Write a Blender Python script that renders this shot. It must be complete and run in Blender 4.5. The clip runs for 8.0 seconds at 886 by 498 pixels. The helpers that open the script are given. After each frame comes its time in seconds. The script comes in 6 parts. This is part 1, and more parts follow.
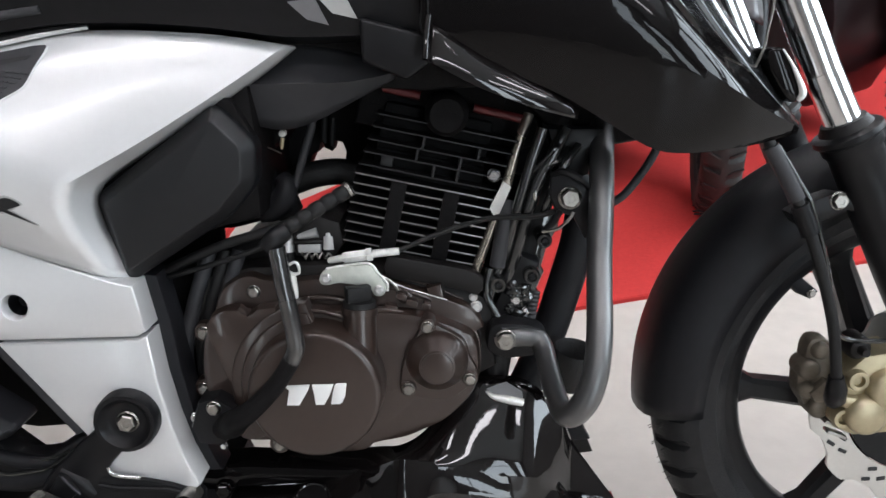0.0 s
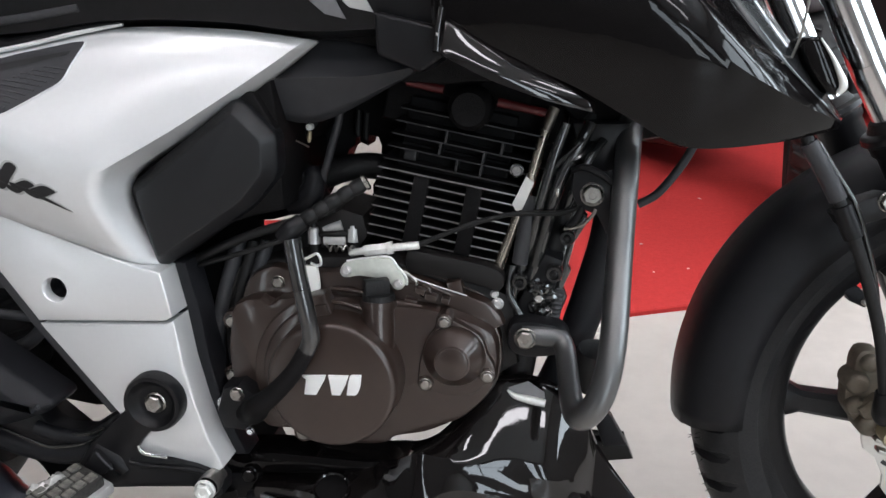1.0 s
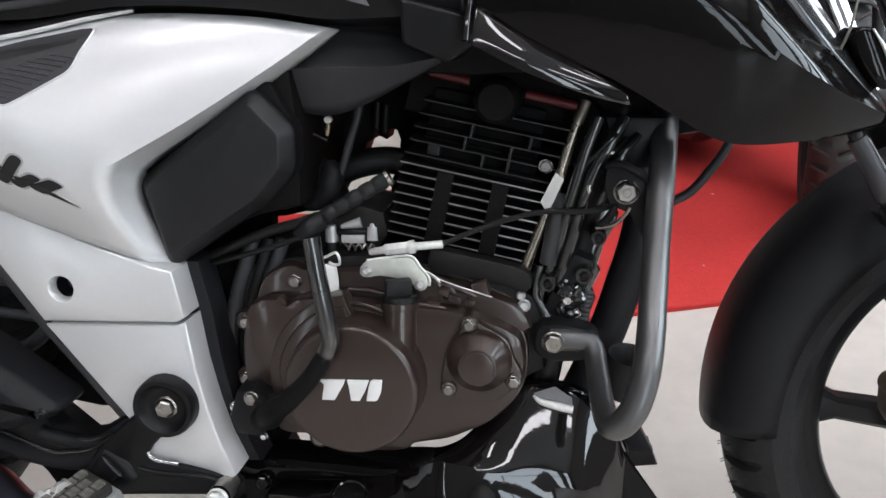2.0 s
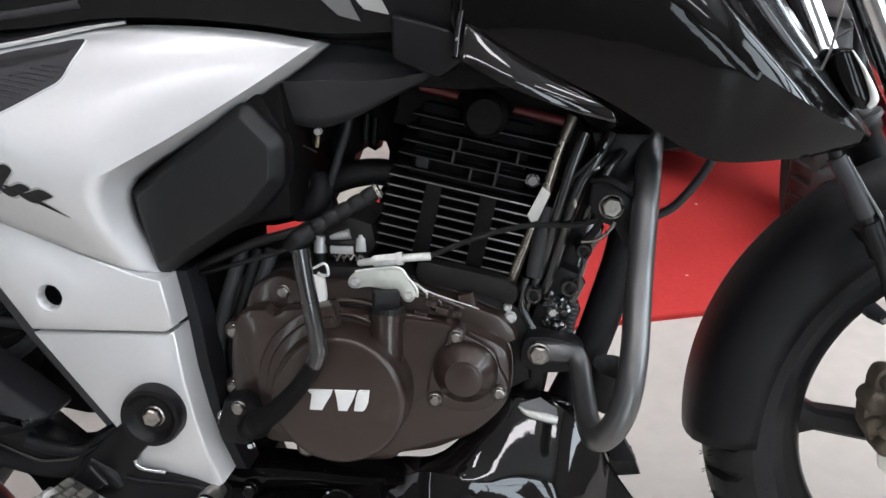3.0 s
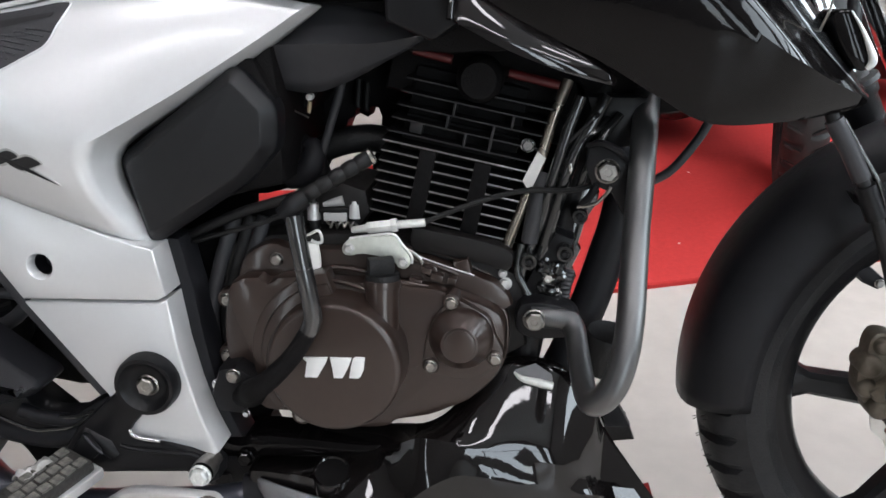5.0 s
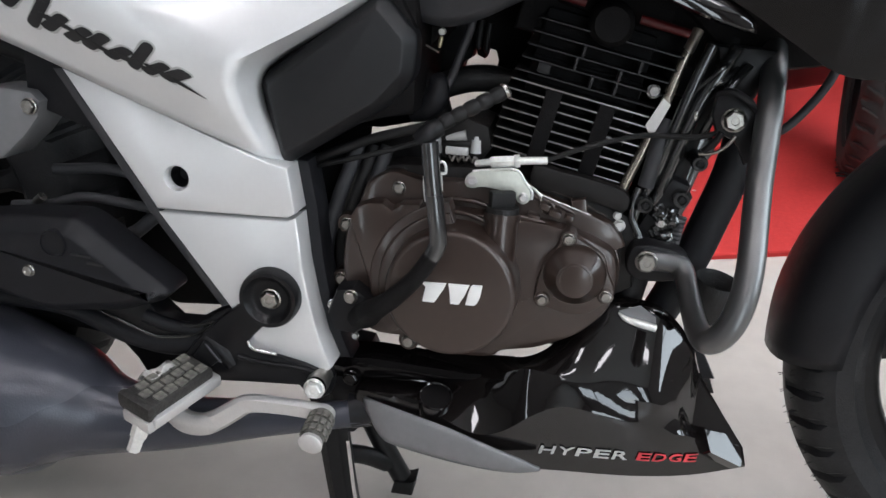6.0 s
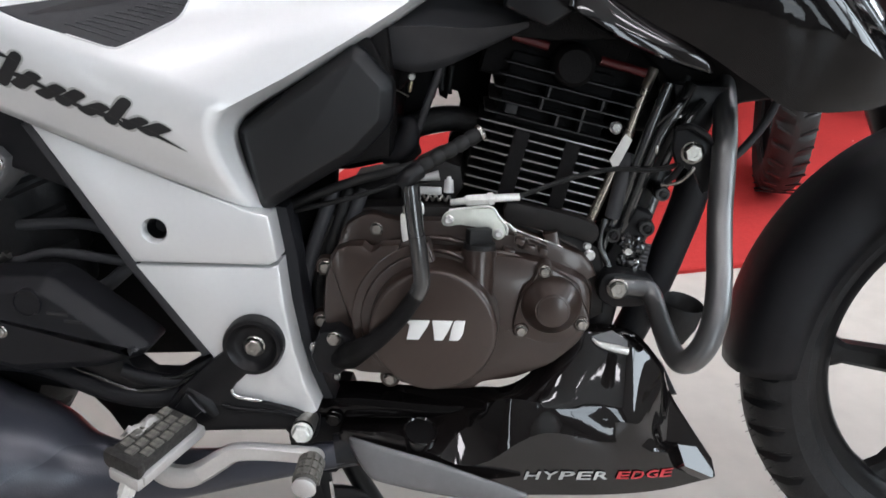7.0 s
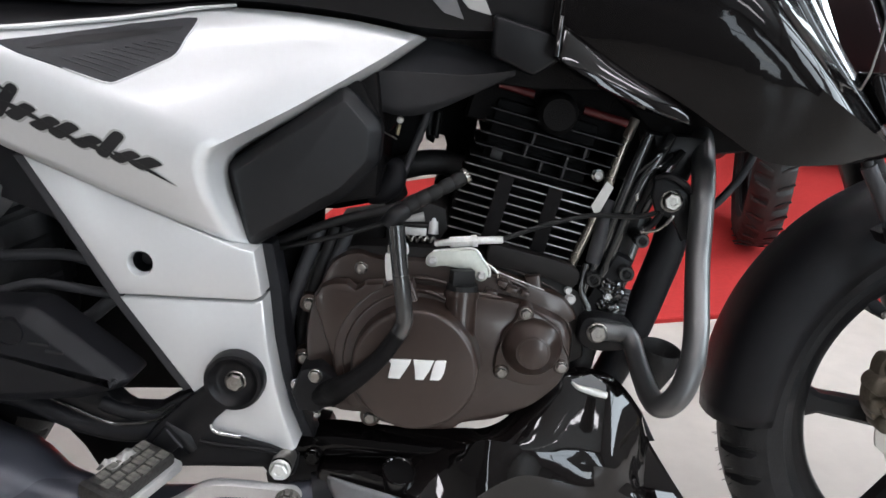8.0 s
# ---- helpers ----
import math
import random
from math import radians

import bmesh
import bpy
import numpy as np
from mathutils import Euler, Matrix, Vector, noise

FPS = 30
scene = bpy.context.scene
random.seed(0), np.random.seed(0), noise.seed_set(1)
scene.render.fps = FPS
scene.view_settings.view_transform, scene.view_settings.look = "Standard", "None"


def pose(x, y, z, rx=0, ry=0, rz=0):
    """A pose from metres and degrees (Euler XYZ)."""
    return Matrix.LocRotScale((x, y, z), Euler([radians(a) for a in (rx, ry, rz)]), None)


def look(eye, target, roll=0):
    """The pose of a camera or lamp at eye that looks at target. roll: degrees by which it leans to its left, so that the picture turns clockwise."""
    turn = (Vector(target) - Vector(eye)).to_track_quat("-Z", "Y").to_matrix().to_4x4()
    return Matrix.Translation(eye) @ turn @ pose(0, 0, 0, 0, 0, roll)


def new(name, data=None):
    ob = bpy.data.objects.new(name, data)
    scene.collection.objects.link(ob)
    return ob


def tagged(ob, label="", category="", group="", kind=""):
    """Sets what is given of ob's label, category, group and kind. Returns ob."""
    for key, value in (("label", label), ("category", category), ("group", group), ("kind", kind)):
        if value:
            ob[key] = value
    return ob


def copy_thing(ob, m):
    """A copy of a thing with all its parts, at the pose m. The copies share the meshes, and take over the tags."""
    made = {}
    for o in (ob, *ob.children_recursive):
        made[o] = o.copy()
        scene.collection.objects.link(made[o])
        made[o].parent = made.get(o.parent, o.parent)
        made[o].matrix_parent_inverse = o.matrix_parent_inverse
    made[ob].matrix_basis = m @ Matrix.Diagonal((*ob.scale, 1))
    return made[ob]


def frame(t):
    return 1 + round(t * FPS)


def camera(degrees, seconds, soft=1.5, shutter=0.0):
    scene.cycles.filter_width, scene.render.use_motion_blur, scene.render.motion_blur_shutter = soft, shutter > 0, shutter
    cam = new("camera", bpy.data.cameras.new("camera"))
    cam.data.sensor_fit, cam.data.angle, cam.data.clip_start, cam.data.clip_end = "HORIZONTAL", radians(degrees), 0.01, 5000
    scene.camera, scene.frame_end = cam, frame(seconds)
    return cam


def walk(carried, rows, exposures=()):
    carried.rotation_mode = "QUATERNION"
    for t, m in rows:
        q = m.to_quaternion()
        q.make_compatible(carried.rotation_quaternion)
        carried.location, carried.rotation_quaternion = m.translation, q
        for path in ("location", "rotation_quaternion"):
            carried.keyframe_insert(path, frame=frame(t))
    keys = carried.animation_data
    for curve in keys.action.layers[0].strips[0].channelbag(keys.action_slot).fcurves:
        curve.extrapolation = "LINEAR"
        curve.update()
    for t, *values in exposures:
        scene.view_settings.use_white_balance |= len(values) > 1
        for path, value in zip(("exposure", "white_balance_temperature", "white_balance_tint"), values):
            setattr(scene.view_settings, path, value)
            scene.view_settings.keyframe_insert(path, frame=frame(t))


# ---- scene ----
LEAN = 9.65  # the motorcycle leans away from the camera on its stand
cam = camera(57.37, 8.0, 1.5, 0.25)
ROWS = [
    (0.0, -0.0000, -0.7363, 0.8241, 65.35, 0.00, 0.00),
    (0.5, 0.0507, -0.7448, 0.8211, 65.96, 1.30, 5.07),
    (1.0, 0.0831, -0.7281, 0.8150, 65.55, 1.88, 7.45),
    (1.5, 0.0569, -0.6950, 0.8032, 64.91, 1.75, 7.64),
    (3.0, 0.0541, -0.7024, 0.8165, 65.36, 0.74, 6.81),
    (3.5, 0.0488, -0.6951, 0.8136, 65.25, 0.30, 6.16),
    (4.0, 0.0489, -0.6955, 0.8136, 64.97, 0.63, 6.21),
    (4.2, 0.0455, -0.6931, 0.8161, 64.52, 0.45, 5.80),
    (5.3, 0.0567, -0.7012, 0.7994, 61.76, 1.25, 6.47),
    (5.4, 0.0697, -0.6974, 0.7812, 60.26, 1.73, 9.29),
    (5.5, 0.0532, -0.7118, 0.7607, 60.64, 1.37, 9.81),
    (5.6, 0.0387, -0.7153, 0.7633, 59.79, 1.17, 10.19),
    (5.8, 0.0118, -0.7289, 0.7729, 59.57, -0.06, 11.00),
    (6.0, -0.0364, -0.7526, 0.7869, 61.47, -1.97, 9.16),
    (6.2, -0.0657, -0.7572, 0.7900, 61.41, -2.30, 7.04),
    (6.5, -0.0896, -0.7687, 0.7890, 61.96, -2.21, 4.86),
    (7.0, -0.0949, -0.7719, 0.8073, 63.38, -2.04, 2.70),
    (7.5, -0.0781, -0.7689, 0.8196, 66.14, -2.32, 2.37),
    (8.0, -0.0956, -0.7854, 0.8066, 66.72, -3.91, 2.19),
]
walk(cam, [(t, pose(x, y, z, rx, ry, rz)) for t, x, y, z, rx, ry, rz in ROWS])

# ---- light: daylight through the showroom's glass front, behind the camera, and ceiling panels ----
world = bpy.data.worlds.new("world")
scene.world = world
world.use_nodes = True
sky = world.node_tree.nodes.new("ShaderNodeTexSky")
sky.sky_type, sky.sun_disc, sky.sun_elevation, sky.sun_rotation = "NISHITA", False, radians(38), radians(200)
world.node_tree.links.new(sky.outputs[0], world.node_tree.nodes["Background"].inputs[0])
world.node_tree.nodes["Background"].inputs[1].default_value = 0.12
scene.view_settings.exposure = 0.18


def area_lamp(name, m, sx, sy, power, colour):
    lamp = bpy.data.lights.new(name, "AREA")
    lamp.shape, lamp.size, lamp.size_y, lamp.energy, lamp.color = "RECTANGLE", sx, sy, power, colour
    ob = new(name, lamp)
    ob.matrix_world = m
    return ob


WEST, EAST, ROOM_Y0, ROOM_Y1, ROOM_Z = -6.0, 3.6, -4.0, 6.0, 3.4
SILL, HEAD, SKYLIGHT = 1.15, 3.15, (0.82, 0.92, 1.0)
GLASS = [(-0.75, 1.1), (0.75, 1.3), (2.4, 1.4)]  # middle and width of the east panes
GLASS_SOUTH = [(-2.5, 0.26), (1.45, 0.50), (2.5, 0.60)]
LOW = 0.15  # the south panes reach down to the floor
for y, w in GLASS:
    area_lamp("window_daylight", look((EAST + 0.03, y, (SILL + HEAD) / 2), (0, y, (SILL + HEAD) / 2)), w, HEAD - SILL, 54 * w, SKYLIGHT)
for x, w in GLASS_SOUTH:
    area_lamp("window_daylight", look((x, ROOM_Y0 - 0.03, (LOW + HEAD) / 2), (x, 0, (LOW + HEAD) / 2)), w, HEAD - LOW, 58 * w, SKYLIGHT)

# ---- materials ----


def material(name, colour, rough=0.5, metal=0.0, coat=0.0, vary=0.12, scale=30.0, bump=0.0, bump_scale=200.0, rough_vary=0.08, spec=0.5, each=0.0, coat_ior=1.45, coat_rough=0.04):
    """A principled surface whose colour and gloss vary at two scales, with a fine relief."""
    mat = bpy.data.materials.new(name)
    mat.use_nodes = True
    nodes, links = mat.node_tree.nodes, mat.node_tree.links
    b = nodes["Principled BSDF"]
    b.inputs["Metallic"].default_value = metal
    b.inputs["Coat Weight"].default_value = coat
    b.inputs["Coat Roughness"].default_value = coat_rough
    b.inputs["Coat IOR"].default_value = coat_ior
    b.inputs["Specular IOR Level"].default_value = spec
    where = nodes.new("ShaderNodeTexCoord")
    large = nodes.new("ShaderNodeTexNoise")
    large.inputs["Scale"].default_value, large.inputs["Detail"].default_value = scale * 0.15, 3
    small = nodes.new("ShaderNodeTexNoise")
    small.inputs["Scale"].default_value, small.inputs["Detail"].default_value = scale * 3, 4
    mix = nodes.new("ShaderNodeMath")
    mix.operation = "ADD"
    for n in (large, small):
        links.new(where.outputs["Object"], n.inputs["Vector"])
    links.new(large.outputs[0], mix.inputs[0])
    links.new(small.outputs[0], mix.inputs[1])
    ramp = nodes.new("ShaderNodeMapRange")
    ramp.inputs[1].default_value, ramp.inputs[2].default_value = 0.7, 1.3
    ramp.inputs[3].default_value, ramp.inputs[4].default_value = 1 - vary, 1 + vary
    links.new(mix.outputs[0], ramp.inputs[0])
    tint = nodes.new("ShaderNodeVectorMath")
    tint.operation = "SCALE"
    tint.inputs[0].default_value = colour
    links.new(ramp.outputs[0], tint.inputs["Scale"])
    out = tint.outputs[0]
    if each:
        info = nodes.new("ShaderNodeObjectInfo")
        rnd = nodes.new("ShaderNodeMapRange")
        rnd.inputs[3].default_value, rnd.inputs[4].default_value = 1 - each, 1 + each
        links.new(info.outputs["Random"], rnd.inputs[0])
        again = nodes.new("ShaderNodeVectorMath")
        again.operation = "SCALE"
        links.new(out, again.inputs[0])
        links.new(rnd.outputs[0], again.inputs["Scale"])
        out = again.outputs[0]
    links.new(out, b.inputs["Base Color"])
    gloss = nodes.new("ShaderNodeMapRange")
    gloss.inputs[1].default_value, gloss.inputs[2].default_value = 0.3, 0.7
    gloss.inputs[3].default_value, gloss.inputs[4].default_value = max(0.02, rough - rough_vary), min(1, rough + rough_vary)
    links.new(large.outputs[0], gloss.inputs[0])
    links.new(gloss.outputs[0], b.inputs["Roughness"])
    if bump:
        fine = nodes.new("ShaderNodeTexNoise")
        fine.inputs["Scale"].default_value, fine.inputs["Detail"].default_value = bump_scale, 3
        links.new(where.outputs["Object"], fine.inputs["Vector"])
        relief = nodes.new("ShaderNodeBump")
        relief.inputs["Strength"].default_value, relief.inputs["Distance"].default_value = bump, 0.002
        links.new(fine.outputs[0], relief.inputs["Height"])
        links.new(relief.outputs[0], b.inputs["Normal"])
        if coat >= 1:
            links.new(relief.outputs[0], b.inputs["Coat Normal"])
    return mat


def glowing(name, colour, strength):
    mat = bpy.data.materials.new(name)
    mat.use_nodes = True
    b = mat.node_tree.nodes["Principled BSDF"]
    b.inputs["Base Color"].default_value = (*colour, 1)
    b.inputs["Emission Color"].default_value = (*colour, 1)
    b.inputs["Emission Strength"].default_value = strength
    return mat


SILVER = material("silver_paint", (0.70, 0.705, 0.705), 0.36, 0.35, 0.35, 0.015, 60, 0.0, 1500, 0.02)
GLOSS = material("gloss_black_paint", (0.0045, 0.0039, 0.0040), 0.14, 0.0, 1.0, 0.2, 20, 0.22, 24, rough_vary=0.03, spec=0.02, coat_ior=1.28)
SATIN = material("satin_black_metal", (0.0076, 0.0074, 0.0082), 0.36, 0.0, 0.0, 0.2, 40, 0.12, 900, spec=0.22)
MATT = material("matt_black_plastic", (0.0100, 0.0100, 0.0118), 0.42, 0.0, 0.0, 0.18, 40, 0.25, 1400, spec=0.21)
GREYPLASTIC = material("dark_grey_plastic", (0.036, 0.036, 0.039), 0.46, 0.0, 0.0, 0.12, 30, 0.2, 1400, spec=0.35)
AIRBLACK = material("black_airbox_plastic", (0.0068, 0.0068, 0.0080), 0.36, 0.0, 0.0, 0.15, 40, 0.2, 1400, spec=0.42)
GUARDPAINT = material("satin_guard_paint", (0.020, 0.020, 0.0205), 0.44, 0.0, 1.0, 0.15, 30, 0.05, 900, spec=0.9, coat_ior=1.6, coat_rough=0.34)
TRIM = material("bright_black_trim", (0.045, 0.048, 0.050), 0.20, 0.3, 0.8, 0.05, 40)
PIPE = material("dull_zinc_pipe", (0.34, 0.30, 0.25), 0.24, 0.9, 0.0, 0.2, 60)
LEVER = material("gloss_black_lever", (0.008, 0.008, 0.008), 0.18, 0.0, 1.0, 0.15, 30, coat_ior=1.45)
LEVERPAINT = material("black_lever_paint", (0.007, 0.007, 0.0075), 0.24, 0.0, 1.0, 0.15, 30, spec=0.5, coat_ior=1.75, coat_rough=0.08)
RUBBER = material("black_rubber", (0.0085, 0.0082, 0.0084), 0.52, 0.0, 0.0, 0.25, 50, 0.3, 500, spec=0.3)
FARTYRE = material("dusty_tyre_rubber", (0.018, 0.018, 0.018), 0.7, 0.0, 0.0, 0.3, 40, 0.3, 400)
TYRE = material("tyre_rubber", (0.012, 0.012, 0.0132), 0.50, 0.0, 0.0, 0.3, 40, 0.3, 400, spec=0.3)
PEGRUBBER = material("worn_grey_rubber", (0.125, 0.118, 0.104), 0.8, 0.0, 0.0, 0.6, 90, 0.5, 300)
PADRUBBER = material("dusty_black_rubber", (0.030, 0.028, 0.026), 0.62, 0.0, 0.0, 0.4, 70, 0.4, 400, spec=0.35)
ZINC = material("bright_zinc_fitting", (0.80, 0.80, 0.77), 0.40, 0.45, 0.0, 0.12, 90, 0.1, 700)
CLEARFILM = material("cloudy_plastic_wrap", (0.42, 0.40, 0.38), 0.22, 0.0, 0.6, 0.3, 60)
PANGLOSS = material("gloss_black_plastic", (0.0060, 0.0050, 0.0050), 0.12, 0.0, 1.0, 0.2, 20, 0.12, 30, rough_vary=0.03, spec=0.03, coat_ior=1.52)
CASE = material("bronze_grey_casing", (0.039, 0.0250, 0.0200), 0.32, 0.35, 0.45, 0.08, 40, 0.05, 1400, rough_vary=0.04, coat_ior=1.55, coat_rough=0.12)
CASEDARK = material("dark_casing", (0.0090, 0.0078, 0.0074), 0.5, 0.15, 0.0, 0.2, 50, 0.3, 900, spec=0.3)
FINBLACK = material("black_cylinder_casting", (0.0062, 0.0056, 0.0058), 0.6, 0.0, 0.0, 0.25, 60, 0.4, 700, spec=0.12)
FINEDGE = material("machined_fin_edge", (0.29, 0.28, 0.275), 0.34, 0.9, 0.0, 0.2, 90)
FINDULL = material("dull_fin_edge", (0.0165, 0.0158, 0.0165), 0.5, 0.3, 0.0, 0.3, 90)
STEEL = material("zinc_steel", (0.34, 0.325, 0.30), 0.28, 0.95, 0.0, 0.2, 80, 0.08, 800)
CHROME = material("chrome", (0.70, 0.70, 0.70), 0.17, 1.0, 0.0, 0.05, 30, rough_vary=0.03)
ALLOY = material("cast_aluminium", (0.62, 0.61, 0.60), 0.40, 0.6, 0.0, 0.05, 120, 0.12, 900)
ALLOYPALE = material("pale_zinc_plate", (0.60, 0.62, 0.56), 0.5, 0.45, 0.0, 0.1, 60, 0.1, 700)
GOLD = material("gold_anodised_casting", (0.42, 0.36, 0.235), 0.38, 0.65, 0.0, 0.08, 60, 0.06, 600)
# the caliper's gold, darkened and browned to hold the bracket's shade
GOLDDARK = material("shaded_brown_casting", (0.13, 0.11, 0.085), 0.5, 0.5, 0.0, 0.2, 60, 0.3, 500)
WHITE = material("white_lettering_paint", (0.82, 0.82, 0.80), 0.45, vary=0.05)
TAGWHITE = material("white_paper_tag", (0.75, 0.74, 0.70), 0.7, vary=0.08)
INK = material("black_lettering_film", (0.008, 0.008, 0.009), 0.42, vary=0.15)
INKEDGE = material("grey_lettering_border", (0.42, 0.42, 0.41), 0.45, vary=0.1)
LETTERGREY = material("pale_grey_lettering_film", (0.42, 0.42, 0.41), 0.4, vary=0.06)
LETTERRED = material("red_lettering_film", (0.55, 0.035, 0.045), 0.4, vary=0.06)
REDPART = material("red_anodised_part", (0.075, 0.005, 0.006), 0.45, 0.1, vary=0.2)
ACCENT = material("grey_accent_plastic", (0.17, 0.17, 0.175), 0.42, 0.1, 0.0, 0.08, 40, 0.1, 1200)
MUFFLER = material("blue_black_exhaust_coating", (0.045, 0.048, 0.061), 0.33, 0.2, 0.0, 0.10, 14, 0.1, 500)
DISC = material("brushed_disc_steel", (0.52, 0.50, 0.47), 0.38, 0.9, 0.0, 0.04, 60, 0.03, 600)
FLOOR = material("beige_floor_vinyl", (0.48, 0.437, 0.395), 0.40, 0.0, 0.0, 0.07, 9, 0.05, 60, 0.12)
CARPET = material("red_carpet", (0.46, 0.036, 0.034), 0.95, 0.0, 0.0, 0.10, 30, 0.6, 260, 0.02, 0.15)
FLECK = material("pale_lint", (0.8, 0.55, 0.5), 0.9)
WALL = material("grey_wall_paint", (0.20, 0.195, 0.19), 0.8, vary=0.04, scale=4)
CEIL = material("white_ceiling_paint", (0.54, 0.535, 0.53), 0.85, vary=0.03, scale=4)
DARKFRAME = material("dark_window_frame", (0.03, 0.03, 0.03), 0.4)
GROUND = material("outdoor_paving", (0.22, 0.21, 0.19), 0.9, vary=0.2, scale=5)
FARPAINT = material("maroon_paint", (0.013, 0.0065, 0.0075), 0.4, 0.0, 0.15)
PANEL = glowing("ceiling_panel_glow", (0.975, 0.950, 1.0), 14.0)

# ---- helpers for shapes ----


def finish(bm, sharp=38):
    me = bpy.data.meshes.new("mesh")
    bmesh.ops.recalc_face_normals(bm, faces=bm.faces[:])
    bm.to_mesh(me)
    bm.free()
    me.shade_smooth()
    me.set_sharp_from_angle(angle=radians(sharp))
    return me


def part(name, bm, mat, parent=None, label="", sharp=38):
    ob = new(name, finish(bm, sharp))
    ob.data.name = name
    ob.data.materials.append(mat)
    ob.parent = parent
    if label:
        ob["label"] = label
    return ob


def shared(name, me, mat, parent, m):
    """A repeat that shares its mesh data."""
    if not me.materials:
        me.materials.append(mat)
    ob = new(name, me)
    ob.parent = parent
    ob.matrix_basis = m
    return ob


def poly_offset(poly, d):
    """Moves the sides of an outline inwards by d."""
    n = len(poly)
    area = sum(poly[i][0] * poly[(i + 1) % n][1] - poly[(i + 1) % n][0] * poly[i][1] for i in range(n))
    sign = 1 if area > 0 else -1
    out = []
    for i in range(n):
        p, q, r = Vector(poly[i - 1]), Vector(poly[i]), Vector(poly[(i + 1) % n])
        a, b = (q - p).normalized(), (r - q).normalized()
        na, nb = Vector((-a.y, a.x)) * sign, Vector((-b.y, b.x)) * sign
        k = na + nb
        k = k / max(0.35, k.length_squared / 2)
        out.append((q.x + k.x * d, q.y + k.y * d))
    return out


def prism(outline, y0, y1, bevel=0.0, bm=None, segments=2):
    """An outline in x and z, from y0 (front, towards the camera) to y1, with rounded edges."""
    bm = bm or bmesh.new()
    rings = []
    if bevel:
        small = poly_offset(outline, bevel)
        mid = poly_offset(outline, bevel * 0.3)
        rings = [(small, y0), (mid, y0 + bevel * 0.3), (outline, y0 + bevel), (outline, y1)]
    else:
        rings = [(outline, y0), (outline, y1)]
    vs = [[bm.verts.new((x, y, z)) for x, z in ring] for ring, y in rings]
    n = len(outline)
    for a, b in zip(vs, vs[1:]):
        for i in range(n):
            bm.faces.new((a[i], a[(i + 1) % n], b[(i + 1) % n], b[i]))
    bm.faces.new(vs[0])
    bm.faces.new(vs[-1])
    return bm


def fillet(outline, r, n=4):
    """An outline whose corners are cut by arcs of about radius r."""
    out = []
    for i in range(len(outline)):
        p, q, s = (Vector(outline[(i + k) % len(outline)]) for k in (-1, 0, 1))
        a, b = p - q, s - q
        d = min(r, 0.45 * a.length, 0.45 * b.length)
        a, b = q + a.normalized() * d, q + b.normalized() * d
        for k in range(n + 1):
            t = k / n
            v = a * (1 - t) ** 2 + q * (2 * t * (1 - t)) + b * t ** 2
            out.append((v.x, v.y))
    return out


def soft_cover(corners, steps, r):
    """A cover from rings of (inset, y), each with rounded corners."""
    bm = bmesh.new()
    vs = [[bm.verts.new((x, y, z)) for x, z in fillet(poly_offset(corners, inset), max(0.002, r - 0.5 * inset))] for inset, y in steps]
    n = len(vs[0])
    for a, b in zip(vs, vs[1:]):
        for i in range(n):
            bm.faces.new((a[i], a[(i + 1) % n], b[(i + 1) % n], b[i]))
    bm.faces.new(vs[0])
    bm.faces.new(vs[-1])
    return bm


def holed(outline, hole, y0, y1, bevel):
    """A plate with a round hole (x, z, radius) through it."""
    bm = bmesh.new()
    hx, hz, hr = hole
    ring = [(hx + hr * math.cos(math.tau * i / 24), hz + hr * math.sin(math.tau * i / 24)) for i in range(24)]
    loops = []
    for pts, y in ((poly_offset(outline, bevel), y0), ([(hx + (x - hx) * 1.12, hz + (z - hz) * 1.12) for x, z in ring], y0)):
        vs = [bm.verts.new((x, y, z)) for x, z in pts]
        loops.append(vs)
    edges = [bm.edges.new((v[i], v[(i + 1) % len(v)])) for v in loops for i in range(len(v))]
    bmesh.ops.triangle_fill(bm, edges=edges, use_beauty=True)
    for vs, rings in ((loops[0], [(poly_offset(outline, bevel * 0.3), y0 + bevel * 0.3), (outline, y0 + bevel), (outline, y1)]), (loops[1], [(ring, y0 + 0.002), (ring, y1)])):
        last = vs
        for pts, y in rings:
            nxt = [bm.verts.new((x, y, z)) for x, z in pts]
            for i in range(len(nxt)):
                bm.faces.new((last[i], last[(i + 1) % len(nxt)], nxt[(i + 1) % len(nxt)], nxt[i]))
            last = nxt
    return bm


def smooth_path(points, steps=6):
    """A Catmull-Rom curve through points; further values (radii) run along."""
    arr = np.array([list(p) for p in points], float)
    ext = np.vstack([2 * arr[0] - arr[1], arr, 2 * arr[-1] - arr[-2]])
    out = []
    for i in range(1, len(ext) - 2):
        a, b, c, d = ext[i - 1:i + 3]
        for k in range(steps):
            t = k / steps
            out.append(0.5 * (2 * b + (c - a) * t + (2 * a - 5 * b + 4 * c - d) * t * t + (3 * b - a - 3 * c + d) * t ** 3))
    out.append(arr[-1])
    return np.array(out)


def rounded(outline, steps=4):
    """An outline whose corners are eased into a closed curve."""
    n = len(outline)
    out = []
    for i in range(n):
        a, b, c, d = (np.array(outline[(i + k) % n]) for k in (-1, 0, 1, 2))
        for k in range(steps):
            t = k / steps
            p = 0.5 * (2 * b + (c - a) * t + (2 * a - 5 * b + 4 * c - d) * t * t + (3 * b - a - 3 * c + d) * t ** 3)
            out.append((float(p[0]), float(p[1])))
    return out


